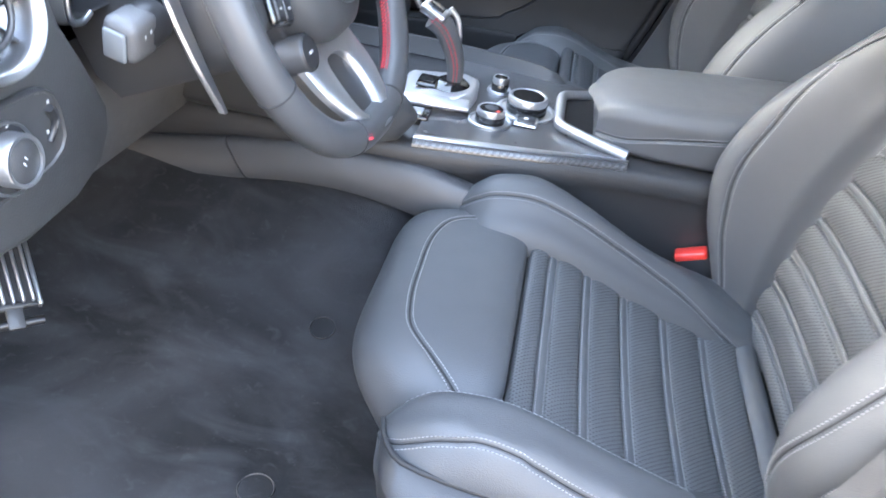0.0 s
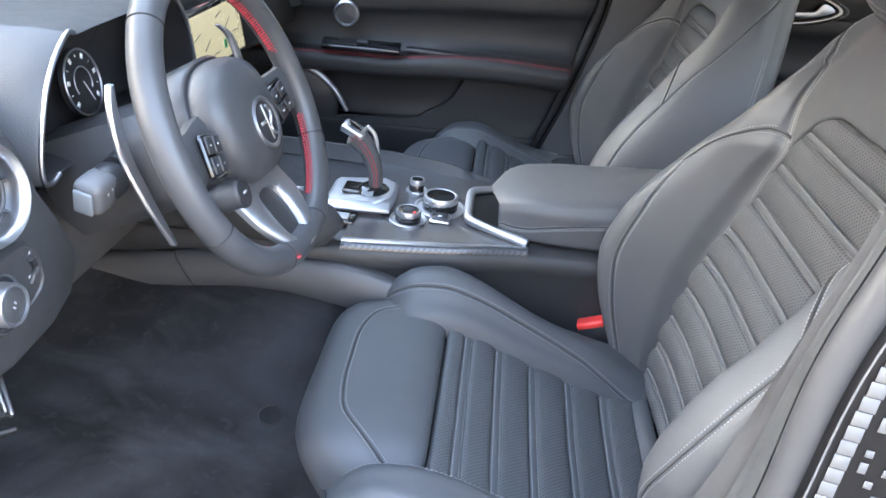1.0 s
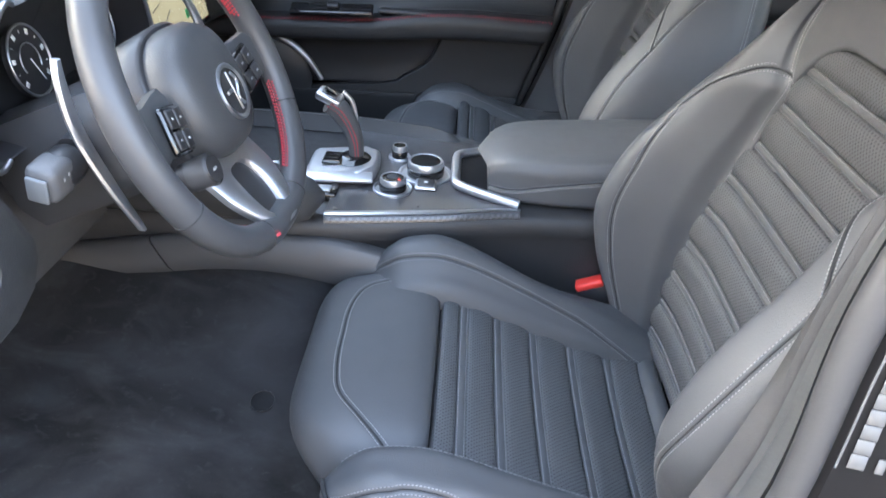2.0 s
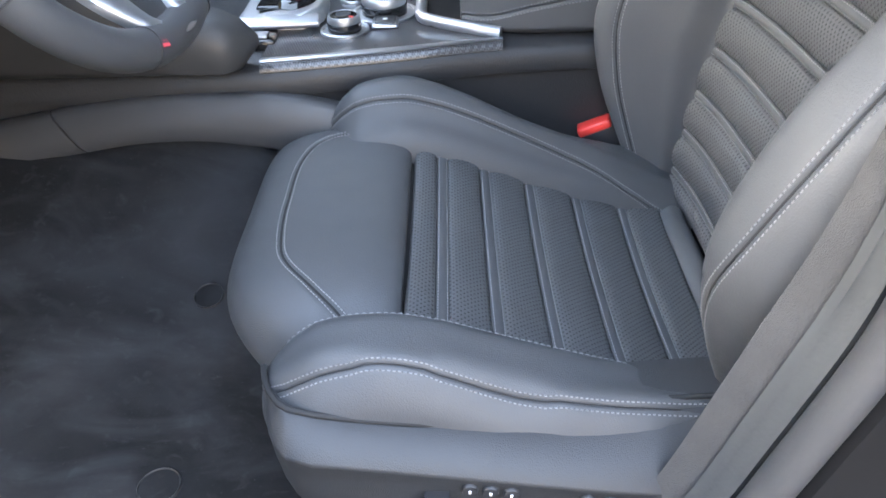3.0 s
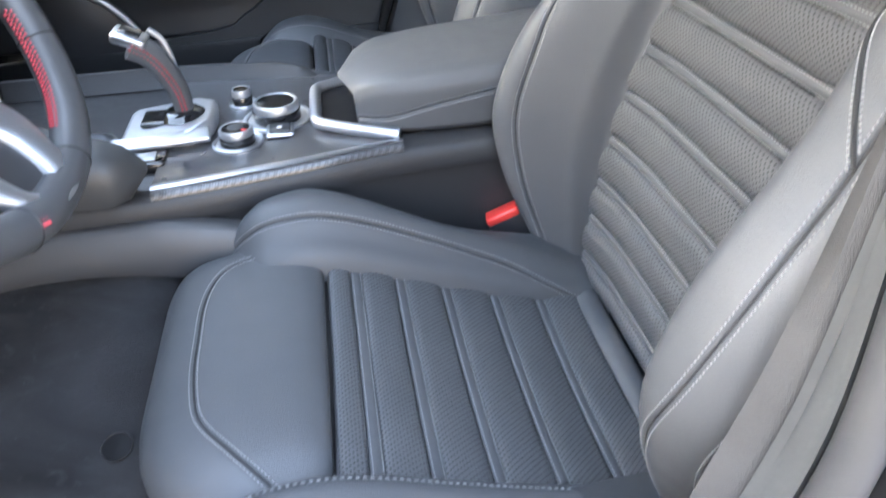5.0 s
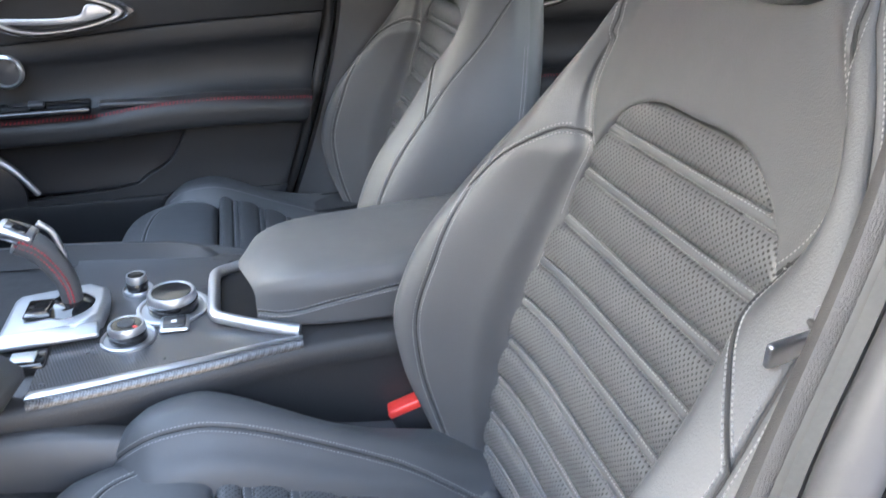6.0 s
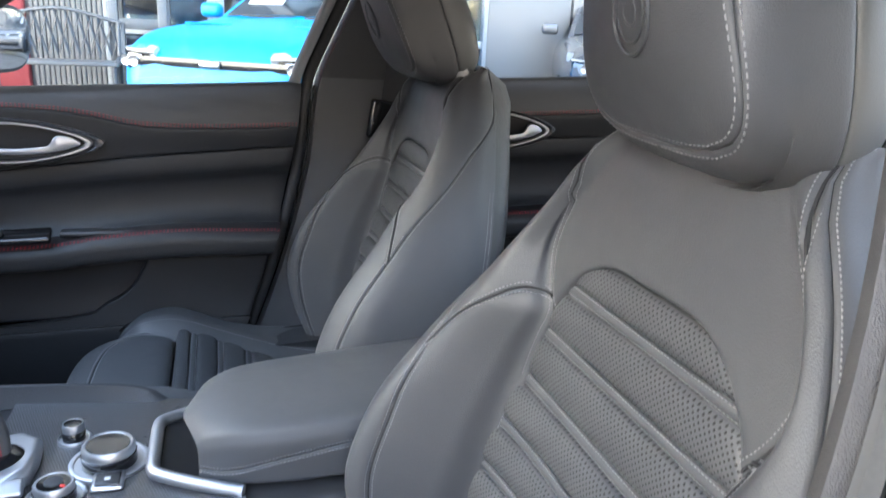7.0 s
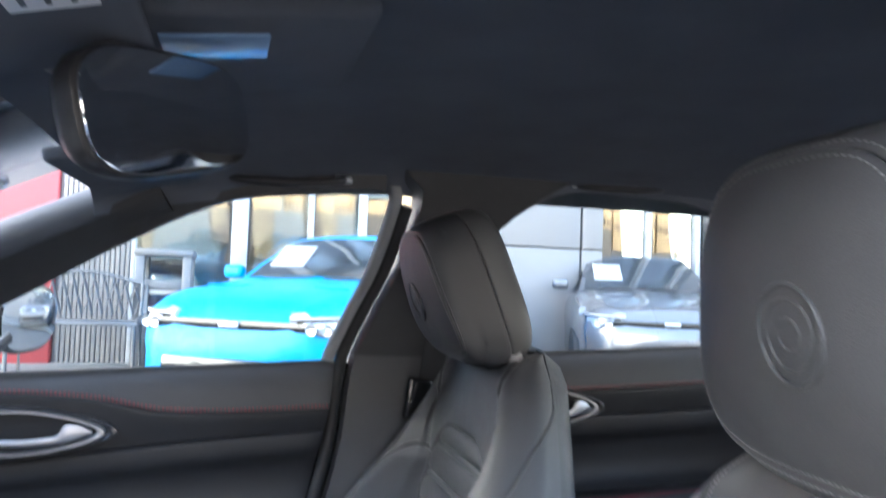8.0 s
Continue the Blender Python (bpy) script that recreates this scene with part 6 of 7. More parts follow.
slab("belt_tongue", pose(0.440, 0.582, 0.89, 0, 8, 0), (0.020, 0.006, 0.06), CHROME, belt_far, "silver belt tongue")

# driver's belt tongue beside the pillar
tongue = thing("belt_tongue", (0.378, -0.60, 0.85), "silver seat belt tongue hanging beside the pillar", "seat belt")
tm = pose(0.376, -0.602, 0.861, 8, -8, 4)
slab("tongue_plate", tm, (0.040, 0.005, 0.016), CHROME, tongue, "silver tongue plate")
slab("tongue_grip", tm @ pose(0.022, 0.004, -0.004), (0.026, 0.014, 0.030), SMOOTH, tongue)
slab("tongue_stop", tm @ pose(0.016, 0.0, 0.018), (0.014, 0.008, 0.010), ALU, tongue)
part("webbing", boxed((0, 0, 0), (0.004, 0.040, 0.30), 0.001, pose(0.415, -0.595, 0.72, 0, 0, 20)), WEB, tongue, "black webbing")


# labels and latch on the painted jamb
def on_jamb(z, along, off=0.0015):
    """A frame on the jamb, along metres behind its front edge."""
    p = lambda h, d: pillar_at(h, *B3, (0.006 + d, -0.004 - 0.223 * d))
    x = (p(z, 0.05) - p(z, 0)).normalized()
    y = (p(z + 0.01, 0) - p(z - 0.01, 0)).normalized()
    n = y.cross(x).normalized()
    n = -n if n.y > 0 else n
    y = n.cross(x).normalized()
    y = -y if y.z < 0 else y
    return Matrix.Translation(p(z, along) + n * off) @ Matrix((x, y, x.cross(y))).transposed().to_4x4()


LABEL = material("white label film", (0.13, 0.132, 0.135), 0.6, grain=(900, 0, 0), spec=0.1)
side = lambda m: 1 if (m.to_3x3() @ Vector((0, 0, 1))).y < 0 else -1
jam = thing("jamb_label", tuple(on_jamb(0.83, 0.03).translation), "white printed label on the black door jamb", "label", "jamb labels")
rng = random.Random(5)
for i in range(13):
    m = on_jamb(0.745 + 0.0125 * i, 0.012)
    part("label_bar", boxed((0, 0, 0), (0.011, 0.0118, 0.0006), 0.0001, m, 1), LABEL, jam)
    for d in (0.015, 0.023, 0.031):
        if rng.random() < 0.7:
            part("label_bar", boxed((0, 0, 0), (0.0055, rng.choice((0.006, 0.009, 0.012)), 0.0006), 0.0001, m @ pose(d, 0, 0), 1), LABEL, jam)
for d in (0.0005, 0.050):
    part("label_edge", tube([on_jamb(z, d).translation for z in np.linspace(0.737, 0.905, 16)], 0.0009, 5), LABEL, jam)
part("label_edge", tube([on_jamb(0.905, d).translation for d in np.linspace(0.0005, 0.050, 5)], 0.0009, 5), LABEL, jam)
low_label = thing("jamb_sticker", tuple(on_jamb(0.53, 0.03).translation), "pale blue sticker with dark print and yellow strip on the jamb", "label", "jamb labels")
YELLOW = material("yellow print", (0.25, 0.19, 0.03), 0.5, grain=(900, 0, 0))
PALE = material("pale blue film", (0.045, 0.052, 0.066), 0.6, grain=(900, 0, 0), spec=0.1)
M3 = on_jamb(0.512, 0.040)
part("sticker_film", boxed((0, 0, 0), (0.034, 0.075, 0.0008), 0.0002, M3, 1), PALE, low_label)
part("sticker_strip", boxed((0, 0, 0), (0.006, 0.035, 0.0006), 0.0002, M3 @ pose(0.012, -0.018, 0.0008 * side(M3)), 1), YELLOW, low_label, "yellow strip")
for i in range(6):
    for k in range(3):
        part("sticker_line", boxed((0, 0, 0), (0.006, 0.0016, 0.0006), 0.0002, M3 @ pose(-0.012 + 0.009 * k, -0.031 + 0.0115 * i, 0.0008 * side(M3)), 1), SMOOTH, low_label)
M3 = on_jamb(0.632, 0.026, 0.002)
M3 = M3 if side(M3) > 0 else M3 @ pose(0, 0, 0, 180, 0, 0)
latch = thing("door_striker", tuple(M3.translation), "bare steel door striker bolted to the jamb", "striker")
part("striker_plate", boxed((0, 0, 0), (0.034, 0.070, 0.004), 0.002, M3), ALU, latch)
part("striker_loop", tube([M3 @ Vector(q) for q in ((-0.004, -0.016, 0), (-0.004, -0.016, 0.018), (-0.004, 0.016, 0.018), (-0.004, 0.016, 0))], 0.0045, 10, up=(0, 1, 0)), CHROME, latch)
for q in (-0.026, 0.026):
    part("striker_bolt", turned([(0.008, 0), (0.008, 0.004), (0.005, 0.006), (0, 0.006)], M3 @ pose(0, q, 0.002), 16), CHROME, latch)

# wing mirror outside the far door
wing = thing("wing_mirror", (-0.31, 0.84, 0.99), "black wing mirror with rounded glass outside the far door", "wing mirror")
wm = look((-0.285, 0.86, 1.050), (-1.2, 1.10, 1.08))
rows = []
for z, k in ((-0.09, 0.25), (-0.07, 0.7), (-0.03, 0.97), (0.004, 1.0), (0.006, 0.96)):
    rows.append([wm @ Vector((0.105 * k * math.copysign(abs(math.cos(a)) ** 0.7, math.cos(a)), 0.066 * k * math.copysign(abs(math.sin(a)) ** 0.8, math.sin(a)), z)) for a in np.linspace(0, 2 * math.pi, 37)[:-1]])
part("mirror_shell", grid(rows, close_v=True, caps=True), GLOSS, wing)
rows = [[wm @ Vector((0.096 * k * math.copysign(abs(math.cos(a)) ** 0.7, math.cos(a)), 0.058 * k * math.copysign(abs(math.sin(a)) ** 0.8, math.sin(a)), z)) for a in np.linspace(0, 2 * math.pi, 37)[:-1]] for z, k in ((0.005, 1.0), (0.009, 1.0), (0.0095, 0.97))]
part("mirror_glass", grid(rows, close_v=True, caps=True), MIRROR, wing, "mirror glass")
part("mirror_foot", tube([(-0.31, 0.80, 1.02), (-0.33, 0.74, 0.99), (-0.35, 0.70, 0.97)], 0.022, 12), GLOSS, wing)

# ---- shell that closes the car ----
near_rail = smooth_path([(-0.70, -0.70, 0.93), (-0.45, -0.665, 1.07), (-0.20, -0.615, 1.21), (0.0, -0.585, 1.285), (0.25, -0.57, 1.325), (0.6, -0.57, 1.335), (1.1, -0.56, 1.31), (1.6, -0.55, 1.15)], 50)
part("near_rail", tube(near_rail, 0.028, 14), TRIM_GREY, car, "grey pillar and roof rail trim")
part("near_rail_seal", tube([q + Vector((0, -0.028, -0.012)) for q in near_rail], 0.012, 10), RUBBER, car)
far_a = smooth_path([(-0.80, 0.68, 0.93), (-0.50, 0.650, 1.06), (-0.25, 0.60, 1.185), (-0.02, 0.565, 1.285)], 30)
part("far_pillar", tube(far_a, 0.040, 14), TRIM_GREY, car, "grey windscreen pillar trim")
rows = [[(-0.98 + 0.90 * u - 0.02 * (1 - (2 * v - 1) ** 2), (0.70 - 0.16 * u) * (2 * v - 1), 0.915 + 0.43 * u ** 0.92 + 0.02 * (1 - (2 * v - 1) ** 2)) for v in np.linspace(0, 1, 21)] for u in np.linspace(0, 1, 13)]
SCREEN_GLASS = GLASS.copy()
SCREEN_GLASS.name = "clear windscreen glass"
for nd in SCREEN_GLASS.node_tree.nodes:
    if nd.type == "BSDF_TRANSPARENT":
        nd.inputs[0].default_value = (0.91, 0.94, 0.93, 1)
ws = part("windscreen", grid(rows), SCREEN_GLASS, car, "laminated windscreen")
ws.visible_shadow = False
rows = [[(x, 0.86 * math.sin(a) * (1 - 0.1 * max(0, (-1.2 - x) / 0.7)), 0.955 - 0.06 * (1 - math.cos(a)) - 0.16 * ((-0.98 - x) / 0.95) ** 1.5) for a in np.linspace(-math.pi / 2, math.pi / 2, 21)] for x in np.linspace(-0.98, -1.93, 14)]
part("bonnet", grid(rows), PAINT, car, "black bonnet")
rows = [[(x, y, z) for y, z in ((-0.86, 0.90), (-0.88, 0.6), (-0.84, 0.25), (0.84, 0.25), (0.88, 0.6), (0.86, 0.90))] for x in (-1.0, -1.5, -1.9, -1.98)]
part("front_body", grid(rows, close_v=True, caps=True), PAINT, car)
rows = [[(x, y, z) for y, z in ((-0.84, 0.98), (-0.88, 0.6), (-0.84, 0.28), (0.84, 0.28), (0.88, 0.6), (0.84, 0.98))] for x in (1.55, 2.0, 2.5, 2.58)]
part("rear_body", grid(rows, close_v=True, caps=True), PAINT, car)
part("bulkhead", boxed((-0.99, 0, 0.60), (0.03, 1.50, 0.70), 0.005), PAINT, car)
part("underbody", boxed((0.3, 0, 0.235), (2.6, 1.60, 0.03), 0.005), PAINT, car)
part("parcel_shelf", boxed((1.75, 0, 0.97), (0.6, 1.36, 0.04), 0.01), HEADLINER, car)
# near rear door, shut
rows = [[(x, y, z) for y, z in ((-0.66, 1.02), (-0.70, 1.025), (-0.80, 0.80), (-0.82, 0.55), (-0.78, 0.30), (-0.70, 0.30), (-0.64, 0.70))] for x in np.linspace(0.54, 1.50, 6)]
part("near_rear_door", grid(rows, close_v=True, caps=True), PAINT, car)
# wheels
for x in (-1.42, 1.40):
    for s in (-1, 1):
        w = pose(x, s * 0.80, 0.33, 90, 0, 0)
        part("wheel", turned([(0.20, -0.11), (0.31, -0.115), (0.33, -0.09), (0.33, 0.09), (0.31, 0.115), (0.20, 0.11), (0.0, 0.10)], w, 40), RUBBER, car)

# rear bench
bench = thing("rear_bench", (1.25, 0, 0.33), "dark leather rear bench seat", "car seat")
p = Patch(lambda u, v: (1.00 + 0.50 * u, -0.62 + 1.24 * v, 0.60 - 0.04 * u + 0.02 * math.sin(math.pi * u)), (0, 1), (0, 1), (1.2, 0, 0.2), dip=0.02, rim=0.04, thick=0.16)
part("bench_cushion", p.mesh(), LEATHER, bench)
p = Patch(lambda u, v: (1.48 + 0.16 * u, -0.60 + 1.20 * v, 0.56 + 0.46 * u), (0, 1), (0, 1), (2.2, 0, 0.7), dip=0.02, rim=0.04, thick=0.10)
part("bench_back", p.mesh(), LEATHER, bench)
part("bench_base", boxed((1.25, 0, 0.39), (0.46, 1.20, 0.12), 0.01), CARPET, bench)

# ---- outside: showroom, parked cars, bench ----
# unseen wall, added to hold back sky and bounce on the driver's side
SIDE_WALL = material("brown plaster", (0.13, 0.115, 0.10), 0.9, grain=(60, 0.4, 0.004), mottle=(1.5, 0.15), spec=0.2)
tagged(part("side_light_wall", boxed((1.0, -5.2, 1.3), (16, 0.25, 2.6), 0.02), SIDE_WALL), "unseen brown plaster wall, added to limit light through the open door", "wall", kind="structure")
CONCRETE = material("pale paving", (0.12, 0.118, 0.113), 0.85, grain=(120, 0.4, 0.003), mottle=(2.5, 0.15))
tagged(part("pavement", boxed((2.0, 12.5, 0.07), (40, 12.6, 0.16), 0.02), CONCRETE), "pale concrete pavement along the showroom", "pavement", kind="structure")
FACADE = material("grey cladding", (0.185, 0.176, 0.170), 0.6, grain=(60, 0.1, 0.002), mottle=(1.2, 0.06))
RIB_GREY = material("pale ribbed sheet", (0.17, 0.162, 0.158), 0.5, grain=(60, 0.1, 0.002), mottle=(1.2, 0.06))
WHITE_FRAME = material("white window frame", (0.33, 0.335, 0.34), 0.4, grain=(200, 0.05, 0.001))
RED_WALL = material("red wall paint", (0.30, 0.045, 0.047), 0.5, grain=(150, 0.15, 0.001), mottle=(2, 0.1))
SHOP_DARK = material("showroom inside", (0.10, 0.09, 0.085), 0.7, grain=(50, 0.1, 0.002), mottle=(1.0, 0.4))
PANE = GLASS.copy()
PANE.name = "showroom glass"
for nd in PANE.node_tree.nodes:
    if nd.type == "FRESNEL":
        nd.inputs[0].default_value = 2.05
shop = thing("showroom", (2.0, 8.5, 0.15), "showroom front with white-framed glass, grey cladding and red wall", "building")
BASE = 0.15
# unseen upper mass, its height and length chosen to block the sun
part("roof_band", boxed((12.5, 12.0, 8.6), (35, 8.4, 9.0), 0.05), FACADE, shop, "grey upper facade, out of view, sized to shade the car")
part("red_wall", boxed((-3.41, 8.1, 2.2), (3.3, 0.4, 4.2), 0.02), RED_WALL, shop, "red wall panel")
for i in range(14):
    part("corrugated_rib", boxed((-1.70 + 0.05 * i, 7.96, 2.1), (0.040, 0.03, 3.9), 0.006), RIB_GREY, shop)
part("corrugated_panel", boxed((-1.38, 8.05, 2.1), (0.76, 0.12, 4.0), 0.01), RIB_GREY, shop, "ribbed grey panel")
for zc in (0.9, 2.36, 3.82):
    for xc, w in ((3.78, 1.10), (4.50, 0.30)):
        part("wall_panel", boxed((xc, 8.05, zc), (w - 0.012, 0.20, 1.44), 0.008), FACADE, shop, "grey cladding panel")
part("end_wall", boxed((18.1, 8.1, 2.2), (23.8, 0.4, 4.2), 0.02), FACADE, shop)
for xa, xb in ((-1.02, 0.02), (0.20, 0.87), (0.94, 1.46), (1.56, 2.84), (2.88, 3.20), (4.66, 5.30), (5.36, 6.03), (6.10, 6.2)):
    pane = part("window_pane", boxed(((xa + xb) / 2, 8.06, 2.1), (xb - xa, 0.02, 3.9), 0.002), PANE, shop)
    pane.visible_shadow = False
for xc, w in ((0.11, 0.18), (0.905, 0.07), (1.51, 0.10), (2.86, 0.06), (3.225, 0.07), (5.33, 0.06), (6.065, 0.07), (-1.0, 0.05)):
    part("mullion", boxed((xc, 8.02, 2.1), (w, 0.14, 3.9), 0.01), WHITE_FRAME, shop, "white mullion")
for z in (0.95, 0.22):
    part("transom", boxed((1.1, 8.02, z), (4.2, 0.10, 0.09), 0.008), WHITE_FRAME, shop, "white transom")
    part("transom", boxed((5.4, 8.02, z), (1.5, 0.10, 0.09), 0.008), WHITE_FRAME, shop, "white transom")
part("shop_floor", boxed((2.0, 12.0, 0.16), (14, 8, 0.06), 0.01), SHOP_DARK, shop)
part("back_wall", boxed((2.0, 15.9, 2.2), (14, 0.2, 4.2), 0.01), SHOP_DARK, shop)
# sunlit buildings across the road, seen in the showroom's glass
SAND = material("sandy stone", (0.40, 0.29, 0.16), 0.85, grain=(40, 0.3, 0.01), mottle=(0.4, 0.2))
# unseen pale block ahead, added to bounce warm sun onto the seat backs
PALE_WALL = material("cream plaster", (0.80, 0.755, 0.68), 0.85, grain=(40, 0.3, 0.01), mottle=(0.4, 0.08))
block = thing("bounce_block", (-21, -3, 0), "unseen cream block, added to bounce sunlight through the windscreen", "building")
part("block_wall", boxed((-21, -3, 6.5), (8, 40, 13), 0.05), PALE_WALL, block)
part("block_roof", boxed((-21, -3, 13.15), (8.6, 40.6, 0.3), 0.05), FACADE, block)
for k in range(9):
    for z in (2.2, 5.8, 9.4):
        part("block_window", boxed((-16.98, -20.5 + 4.3 * k, z), (0.10, 1.0, 1.2), 0.02), GLOSS, block)
for i, (x, w, h) in enumerate(((-22, 16, 9.5), (-4, 17, 8.0), (14, 15, 10.5), (32, 18, 9.0))):
    hs = thing("street_house", (x, -48, 0), "low sandy building across the road", "building", "houses across the road")
    part("house_wall", boxed((x, -48, h / 2), (w, 8, h), 0.05), SAND, hs)
    part("house_roof", boxed((x, -48, h + 0.15), (w + 0.6, 8.6, 0.3), 0.05), FACADE, hs)
    for k in range(int(w / 3)):
        part("house_window", boxed((x - w / 2 + 1.6 + 3 * k, -43.98, h * 0.55), (1.4, 0.10, 1.3), 0.02), GLOSS, hs)


CARGLASS = material("dark car glass", (0.03, 0.035, 0.04), 0.05, grain=(900, 0, 0), coat=1.0)
HEADLAMP = material("clear headlamp", (0.38, 0.40, 0.43), 0.1, 0.4, grain=(900, 0, 0), coat=1.0)


def parked_car(name, m, paint, label, group="parked cars"):
    c = thing(name, tuple(m.translation), label, "car", group)
    P = lambda x, s, z: m @ Vector((x, s, z))
    wid = curve((0, 0.10, 0.35, 0.9, 1.5, 3.4, 4.2, 4.45), (0.60, 0.78, 0.87, 0.92, 0.92, 0.92, 0.86, 0.74))
    top = curve((0, 0.08, 0.30, 0.9, 1.40, 2.6, 3.6, 4.3, 4.45), (0.74, 0.86, 0.95, 1.03, 1.08, 1.08, 1.10, 1.06, 0.95))
    rows = []
    for s in np.r_[0, 0.03, 0.08, 0.15, np.linspace(0.25, 4.3, 26), 4.40, 4.45]:
        w, t = wid(s), top(s)
        half = [(0.0, t + 0.035), (0.35, t + 0.03), (0.62, t + 0.015), (0.70, t + 0.028), (0.84, t + 0.005), (0.93, t - 0.05), (0.985, t - 0.17), (1.0, t - 0.30), (0.98, 0.55), (0.985, 0.40), (0.94, 0.26), (0.6, 0.22)]
        rows.append([P(w * a, s, z) for a, z in half] + [P(-w * a, s, z) for a, z in half[:0:-1]])
    part("body", grid(rows, close_v=True, caps=True), paint, c)
    gw = curve((1.35, 1.7, 2.15, 3.2, 3.9, 4.25), (0.80, 0.72, 0.62, 0.60, 0.60, 0.66))
    gz = curve((1.35, 1.7, 2.15, 2.8, 3.5, 3.95, 4.25), (1.09, 1.30, 1.52, 1.585, 1.55, 1.42, 1.10))
    rows = []
    for s in np.linspace(1.35, 4.25, 24):
        w, t = gw(s), gz(s)
        rows.append([P(0.80 * k if z0 else w * k, s, 1.05 if z0 else t - 0.03 * abs(k) ** 3) for k, z0 in ((-1, 1), (-1, 0), (-0.6, 0), (0, 0), (0.6, 0), (1, 0), (1, 1))])
    part("cabin", grid(rows, close_v=True, caps=True), paint, c)
    rows = [[P(gw(s) * 0.93 * k, s - 0.012, gz(s) - 0.03 * abs(k) ** 3 + 0.010) for k in np.linspace(-1, 1, 11)] for s in np.linspace(1.42, 2.10, 8)]
    part("windscreen", grid(rows), CARGLASS, c, "dark windscreen")
    rows = [[P(0.80 + (gw(s) - 0.80) * k + 0.012, s, 1.08 + (gz(s) - 1.11) * k) for k in np.linspace(0.05, 0.82, 5)] for s in np.linspace(1.85, 3.75, 12)]
    part("side_window", grid(rows), CARGLASS, c)
    rows = [[P(-(0.80 + (gw(s) - 0.80) * k + 0.012), s, 1.08 + (gz(s) - 1.11) * k) for k in np.linspace(0.05, 0.82, 5)] for s in np.linspace(1.85, 3.75, 12)]
    part("side_window", grid(rows), CARGLASS, c)
    for q in (-1, 1):
        rows = []
        for a in np.linspace(0, 1, 8):
            s = 0.03 + 0.42 * a**1.6
            x = q * (0.46 + 0.42 * a)
            rows.append([P(x, s - 0.015 * (1 - a) - 0.004, 0.80 + 0.03 * a), P(x * 1.005, s - 0.03 * (1 - a), 0.845 + 0.04 * a), P(x * 0.99, s + 0.02, 0.875 + 0.05 * a), P(x * 0.95, s + 0.10, 0.80)])
        part("headlamp", grid(rows, close_v=True, caps=True), HEADLAMP, c, "clear headlamp")
        part("wing_mirror", boxed((0, 0, 0), (0.20, 0.12, 0.13), 0.045, m @ pose(q * 1.00, 1.62, 1.16), 3), paint, c)
        for s in (0.85, 3.55):
            part("wheel", turned([(0.21, -0.10), (0.32, -0.10), (0.34, -0.07), (0.34, 0.07), (0.32, 0.10), (0.21, 0.10), (0, 0.07)], m @ pose(q * 0.82, s, 0.34, 0, 90, 0), 32), RUBBER, c)
        part("wiper", boxed((0, 0, 0), (0.50, 0.02, 0.015), 0.004, m @ pose(q * 0.30, 1.40, 1.125, 0, 0, 6)), SMOOTH, c)
    nose = lambda x: float(np.interp(abs(x), (0, 0.6, 0.71, 0.77, 0.82, 0.86), (0.035, 0.045, 0.075, 0.145, 0.245, 0.35)))
    rows = [[P(x, nose(x) - 0.040 - dy, 0.775 + dz) for dy, dz in ((-0.05, 0.028), (0.0, 0.030), (0.006, 0.0), (0.0, -0.030), (-0.05, -0.030))] for x in np.linspace(-0.62, 0.62, 25)]
    part("grille", grid(rows, close_v=True, caps=True), GLOSS, c, "black upper grille band")
    for q in (-1, 1):
        line = [P(q * x, nose(x) - 0.030, 0.835 + 0.05 * (x - 0.46)) for x in np.linspace(0.46, 0.84, 12)]
        part("lamp_strip", tube(line, 0.012, 8), WHITE_FRAME, c, "white light strip")
        foot = lambda x: 0.765 - 0.34 * max(0, x - 0.56)
        brow = lambda x: 0.832 + 0.05 * (x - 0.5)
        rows = [[P(q * x, nose(x) - 0.018, foot(x) + (brow(x) - foot(x)) * k) for k in (0, 0.33, 0.67, 1)] for x in np.linspace(0.46, 0.84, 14)]
        part("lamp_well", grid(rows), GLOSS, c, "dark headlamp well")
        rows = [[P(q * x, nose(x) - 0.030 - 0.012 * math.sin(math.pi * k), foot(x) + 0.008 + (brow(x) - 0.030 - foot(x)) * k) for k in np.linspace(0, 1, 6)] for x in np.linspace(0.57, 0.825, 12)]
        part("lamp_lens", grid(rows), HEADLAMP, c, "clear triangular lamp lens")
        for x in (0.63, 0.73):
            part("lamp_bowl", turned([(0.040, 0.0), (0.040, 0.012), (0.030, 0.004), (0.0, 0.002)], m @ pose(q * x, nose(x) - 0.050, 0.770, 90, 0, 0), 20), CHROME, c, "round reflector")
        line = [P(q * x, 0.75 - 0.9 * (x - 0.25) ** 2, 1.052 - 0.012 * x) for x in np.linspace(0.28, 0.62, 10)]
        part("bonnet_crease", tube(line, 0.010, 6), paint, c)
    part("lower_intake", boxed((0, 0, 0), (1.15, 0.06, 0.20), 0.04, m @ pose(0, 0.02, 0.45)), GLOSS, c, "black lower intake")
    part("nose_badge", boxed((0, 0, 0), (0.16, 0.03, 0.05), 0.012, m @ pose(0, -0.020, 0.775)), CHROME, c, "silver nose badge")
    part("window_sheet", boxed((0, 0, 0), (0.34, 0.008, 0.36), 0.002, m @ pose(-0.42, 1.70, 1.325, -56, 0, 0)), WHITE_FRAME, c, "white sheet behind the windscreen")
    return c


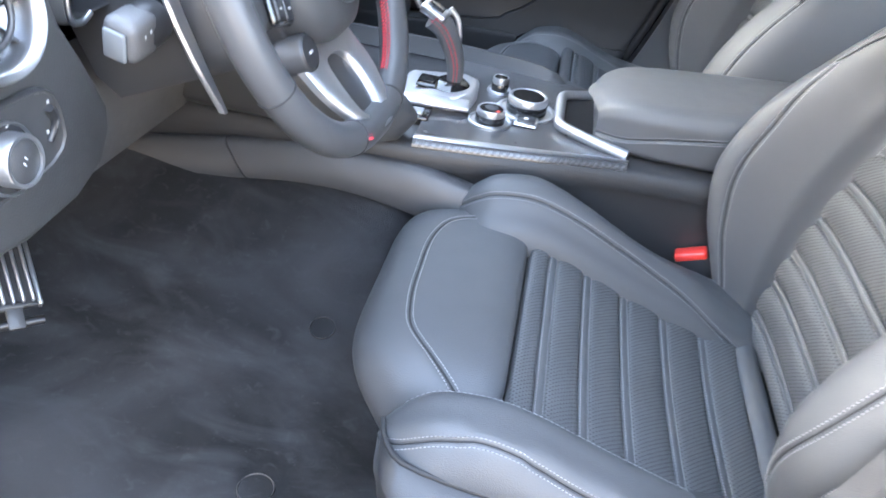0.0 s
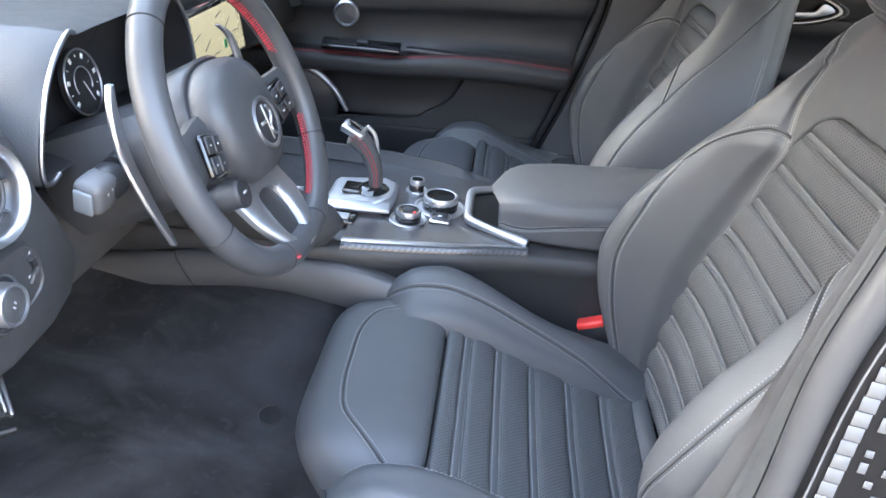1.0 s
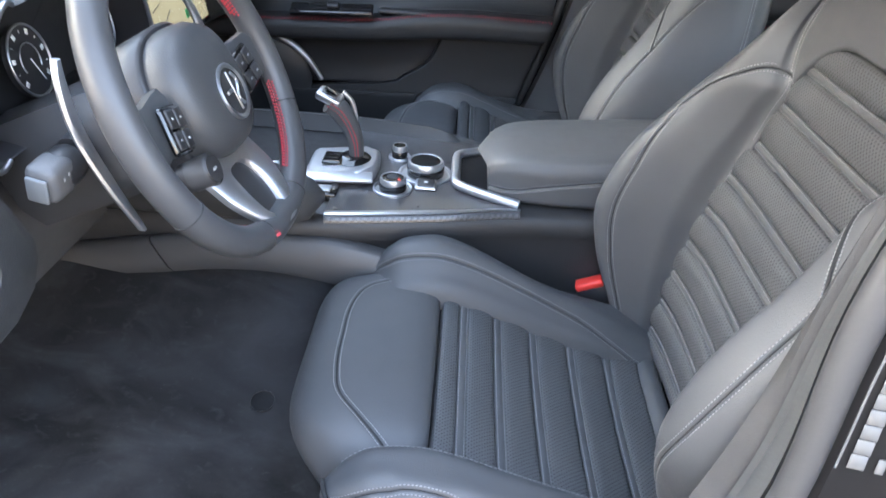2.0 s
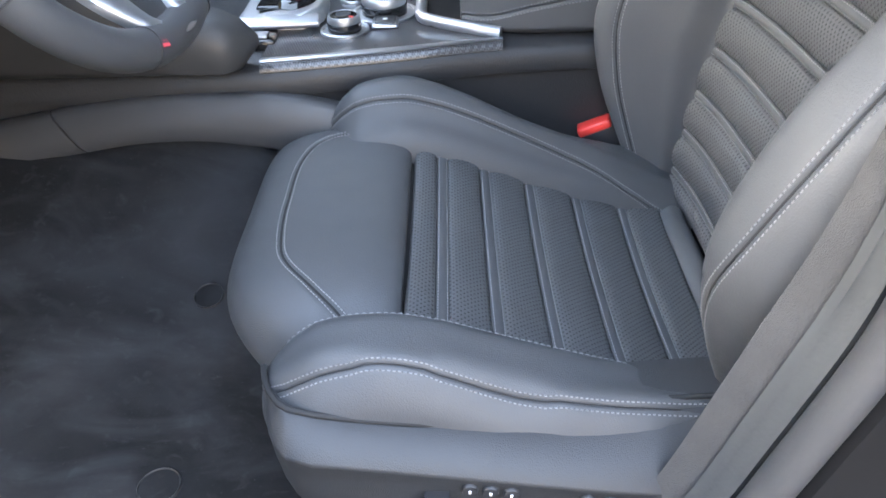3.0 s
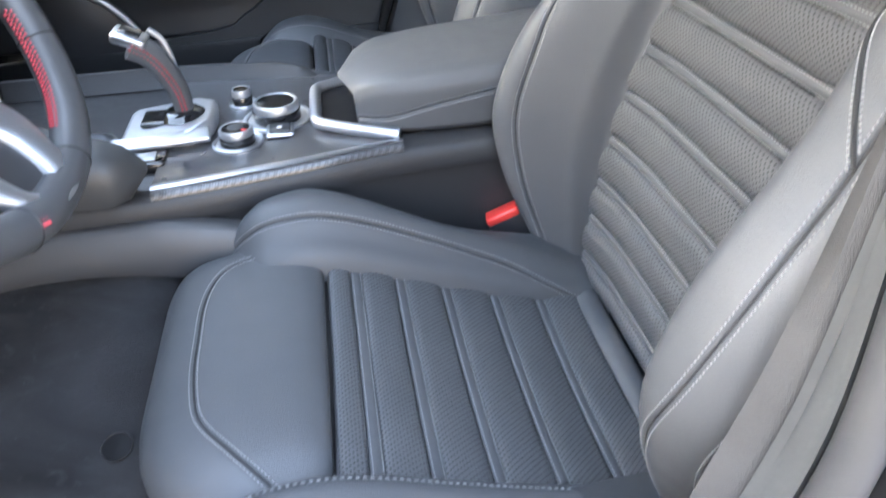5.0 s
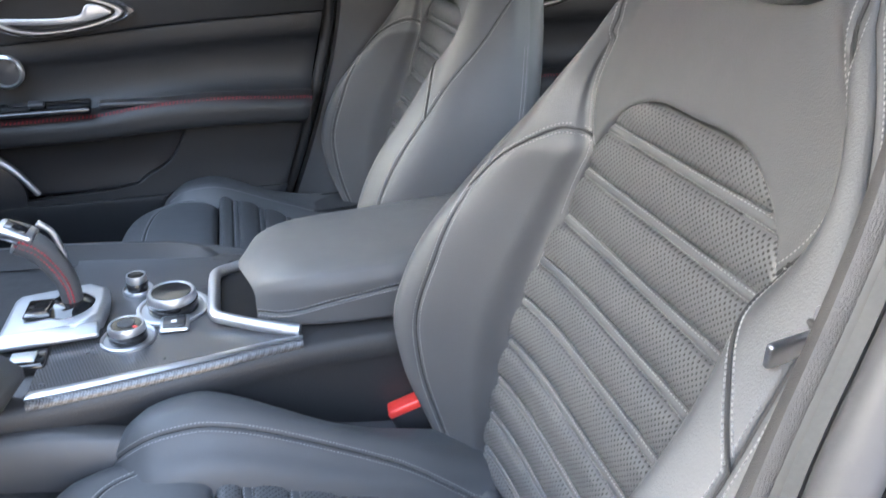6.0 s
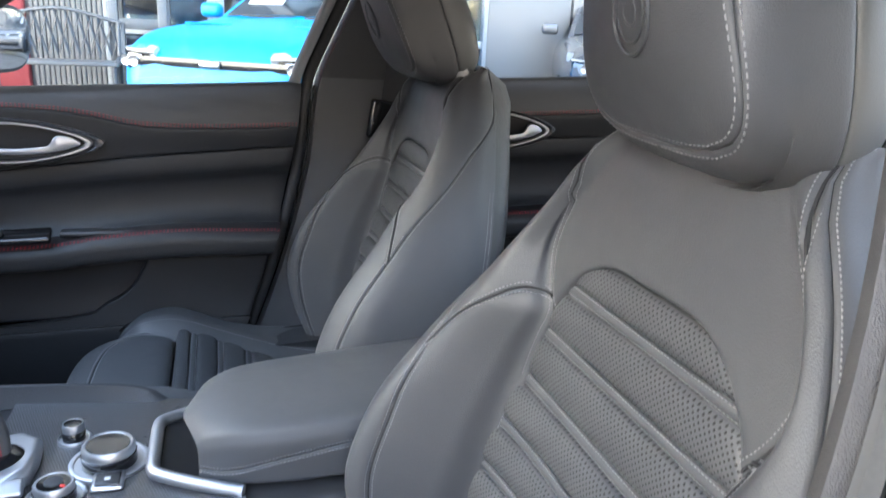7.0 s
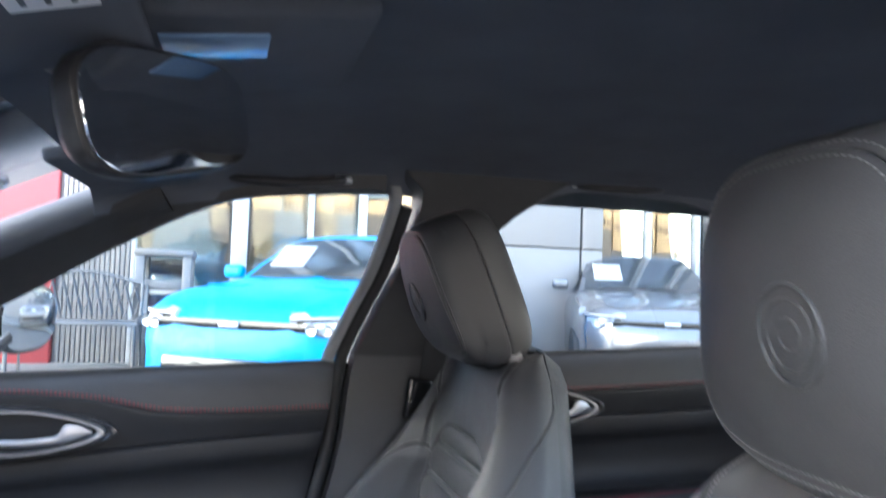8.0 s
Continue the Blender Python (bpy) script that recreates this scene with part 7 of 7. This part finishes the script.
BLUE = material("bright blue paint", (0.004, 0.205, 0.49), 0.4, grain=(900, 0, 0), mottle=(3, 0.03), coat=0.08, spec=0.3)
GREY_PAINT = material("grey paint", (0.11, 0.11, 0.118), 0.25, 0.3, grain=(900, 0, 0), mottle=(3, 0.05), coat=1.0)
NAVY = material("dark blue paint", (0.012, 0.05, 0.20), 0.2, grain=(900, 0, 0), mottle=(3, 0.05), coat=1.0)
blue = parked_car("blue_car", pose(0.07, 4.72, 0.02, 0, 0, -32), BLUE, "bright blue crossover parked nose out before the showroom")
QR = material("dark sticker", (0.02, 0.05, 0.10), 0.5, grain=(900, 0, 0))
for k, (x, s) in enumerate(((0.22, 0.42), (0.36, 0.42))):
    part("bonnet_sticker", boxed((0, 0, 0), (0.09, 0.10, 0.004), 0.001, pose(0.07, 4.72, 0.02, 0, 0, -32) @ pose(x, s, 0.995, 9, 0, 0)), QR, blue, "dark print on the bonnet")
grey = parked_car("grey_car", pose(4.34, 5.85, 0.02, 0, 0, -20), GREY_PAINT, "grey car parked nose out beside the cladding")
parked_car("indoor_car", pose(-0.2, 10.2, 0.20, 0, 0, 70), NAVY, "dark blue car standing inside the showroom")

# metal bench and high table before the glass
IRON = material("grey coated metal", (0.12, 0.12, 0.123), 0.5, 0.3, grain=(300, 0.2, 0.001))
lat = thing("metal_bench", (-1.3, 6.9, BASE), "grey lattice metal bench on the pavement", "bench")
top_b = curve((0, 0.5, 1.0), (1.02, 1.13, 1.02))
for k in range(13):
    a = k / 12
    part("back_slat", tube([(-1.85 + 1.1 * a, 6.98, 0.72), (-1.85 + 1.1 * min(1, a + 0.10), 7.02, top_b(min(1, a + 0.10)))], 0.024, 6, flat=0.2), IRON, lat)
    part("back_slat", tube([(-1.85 + 1.1 * a, 6.98, 0.72), (-1.85 + 1.1 * max(0, a - 0.10), 7.02, top_b(max(0, a - 0.10)))], 0.024, 6, flat=0.2), IRON, lat)
part("back_rail", tube([(-1.85 + 1.1 * a, 7.02, top_b(a)) for a in np.linspace(0, 1, 13)], 0.018, 8), IRON, lat)
part("bench_seat", boxed((-1.30, 6.76, 0.66), (1.10, 0.44, 0.035), 0.01), IRON, lat)
for x in (-1.82, -0.78):
    part("bench_leg", tube([(x, 6.56, BASE), (x, 6.56, 0.66), (x, 6.98, 0.70)], 0.02, 8), IRON, lat)
    part("bench_leg", tube([(x, 7.0, BASE), (x, 6.98, 0.72), (x, 7.02, 1.03)], 0.02, 8), IRON, lat)
table = thing("high_table", (-0.6, 7.3, BASE), "dark high table with thick legs beside the bench", "table")
part("table_top", boxed((-0.6, 7.3, 1.34), (0.56, 0.56, 0.07), 0.015), IRON, table)
for dx in (-0.22, 0.22):
    for dy in (-0.22, 0.22):
        part("table_leg", boxed((-0.6 + dx, 7.3 + dy, 0.73), (0.09, 0.09, 1.16), 0.01), IRON, table)
part("table_rail", boxed((-0.6, 7.08, 1.02), (0.44, 0.05, 0.10), 0.01), IRON, table)

# the driver's own door, swung open on its front hinges
swing = pose(-0.64, -0.82, 0, 0, 0, -66)
own_door = thing("driver_door", (-0.44, -1.26, 0.36), "open black driver's door swung out on its hinges", "car door")
outline = [(0.0, 0.42), (0.02, 0.34), (0.20, 0.31), (0.85, 0.33), (0.98, 0.40), (1.04, 0.62), (1.06, 0.86), (1.03, 0.965), (0.60, 0.955), (0.10, 0.935), (0.0, 0.90)]
rim = lambda y, k: [swing @ Vector((0.53 + (x - 0.53) * k, y, 0.64 + (z - 0.64) * k)) for x, z in outline]
part("door_skin", grid([rim(-0.055, 0.94), rim(-0.062, 0.98), rim(-0.045, 1.0), rim(0.0, 1.0)], close_v=True, caps=True), GLOSS, own_door)
part("inner_panel", grid([rim(0.001, 0.98), rim(0.030, 0.97), rim(0.048, 0.90), rim(0.050, 0.6)], close_v=True, caps=True), PLASTIC, own_door, "grained dark inner panel")
part("window_frame", tube([swing @ Vector(q) for q in smooth_path([(0.03, -0.02, 0.93), (0.25, 0.02, 1.11), (0.50, 0.07, 1.26), (0.72, 0.09, 1.325), (0.95, 0.085, 1.31), (1.03, 0.06, 1.20), (1.03, -0.01, 0.96)], 40)], 0.022, 10, flat=0.6), GLOSS, own_door, "gloss black window frame")
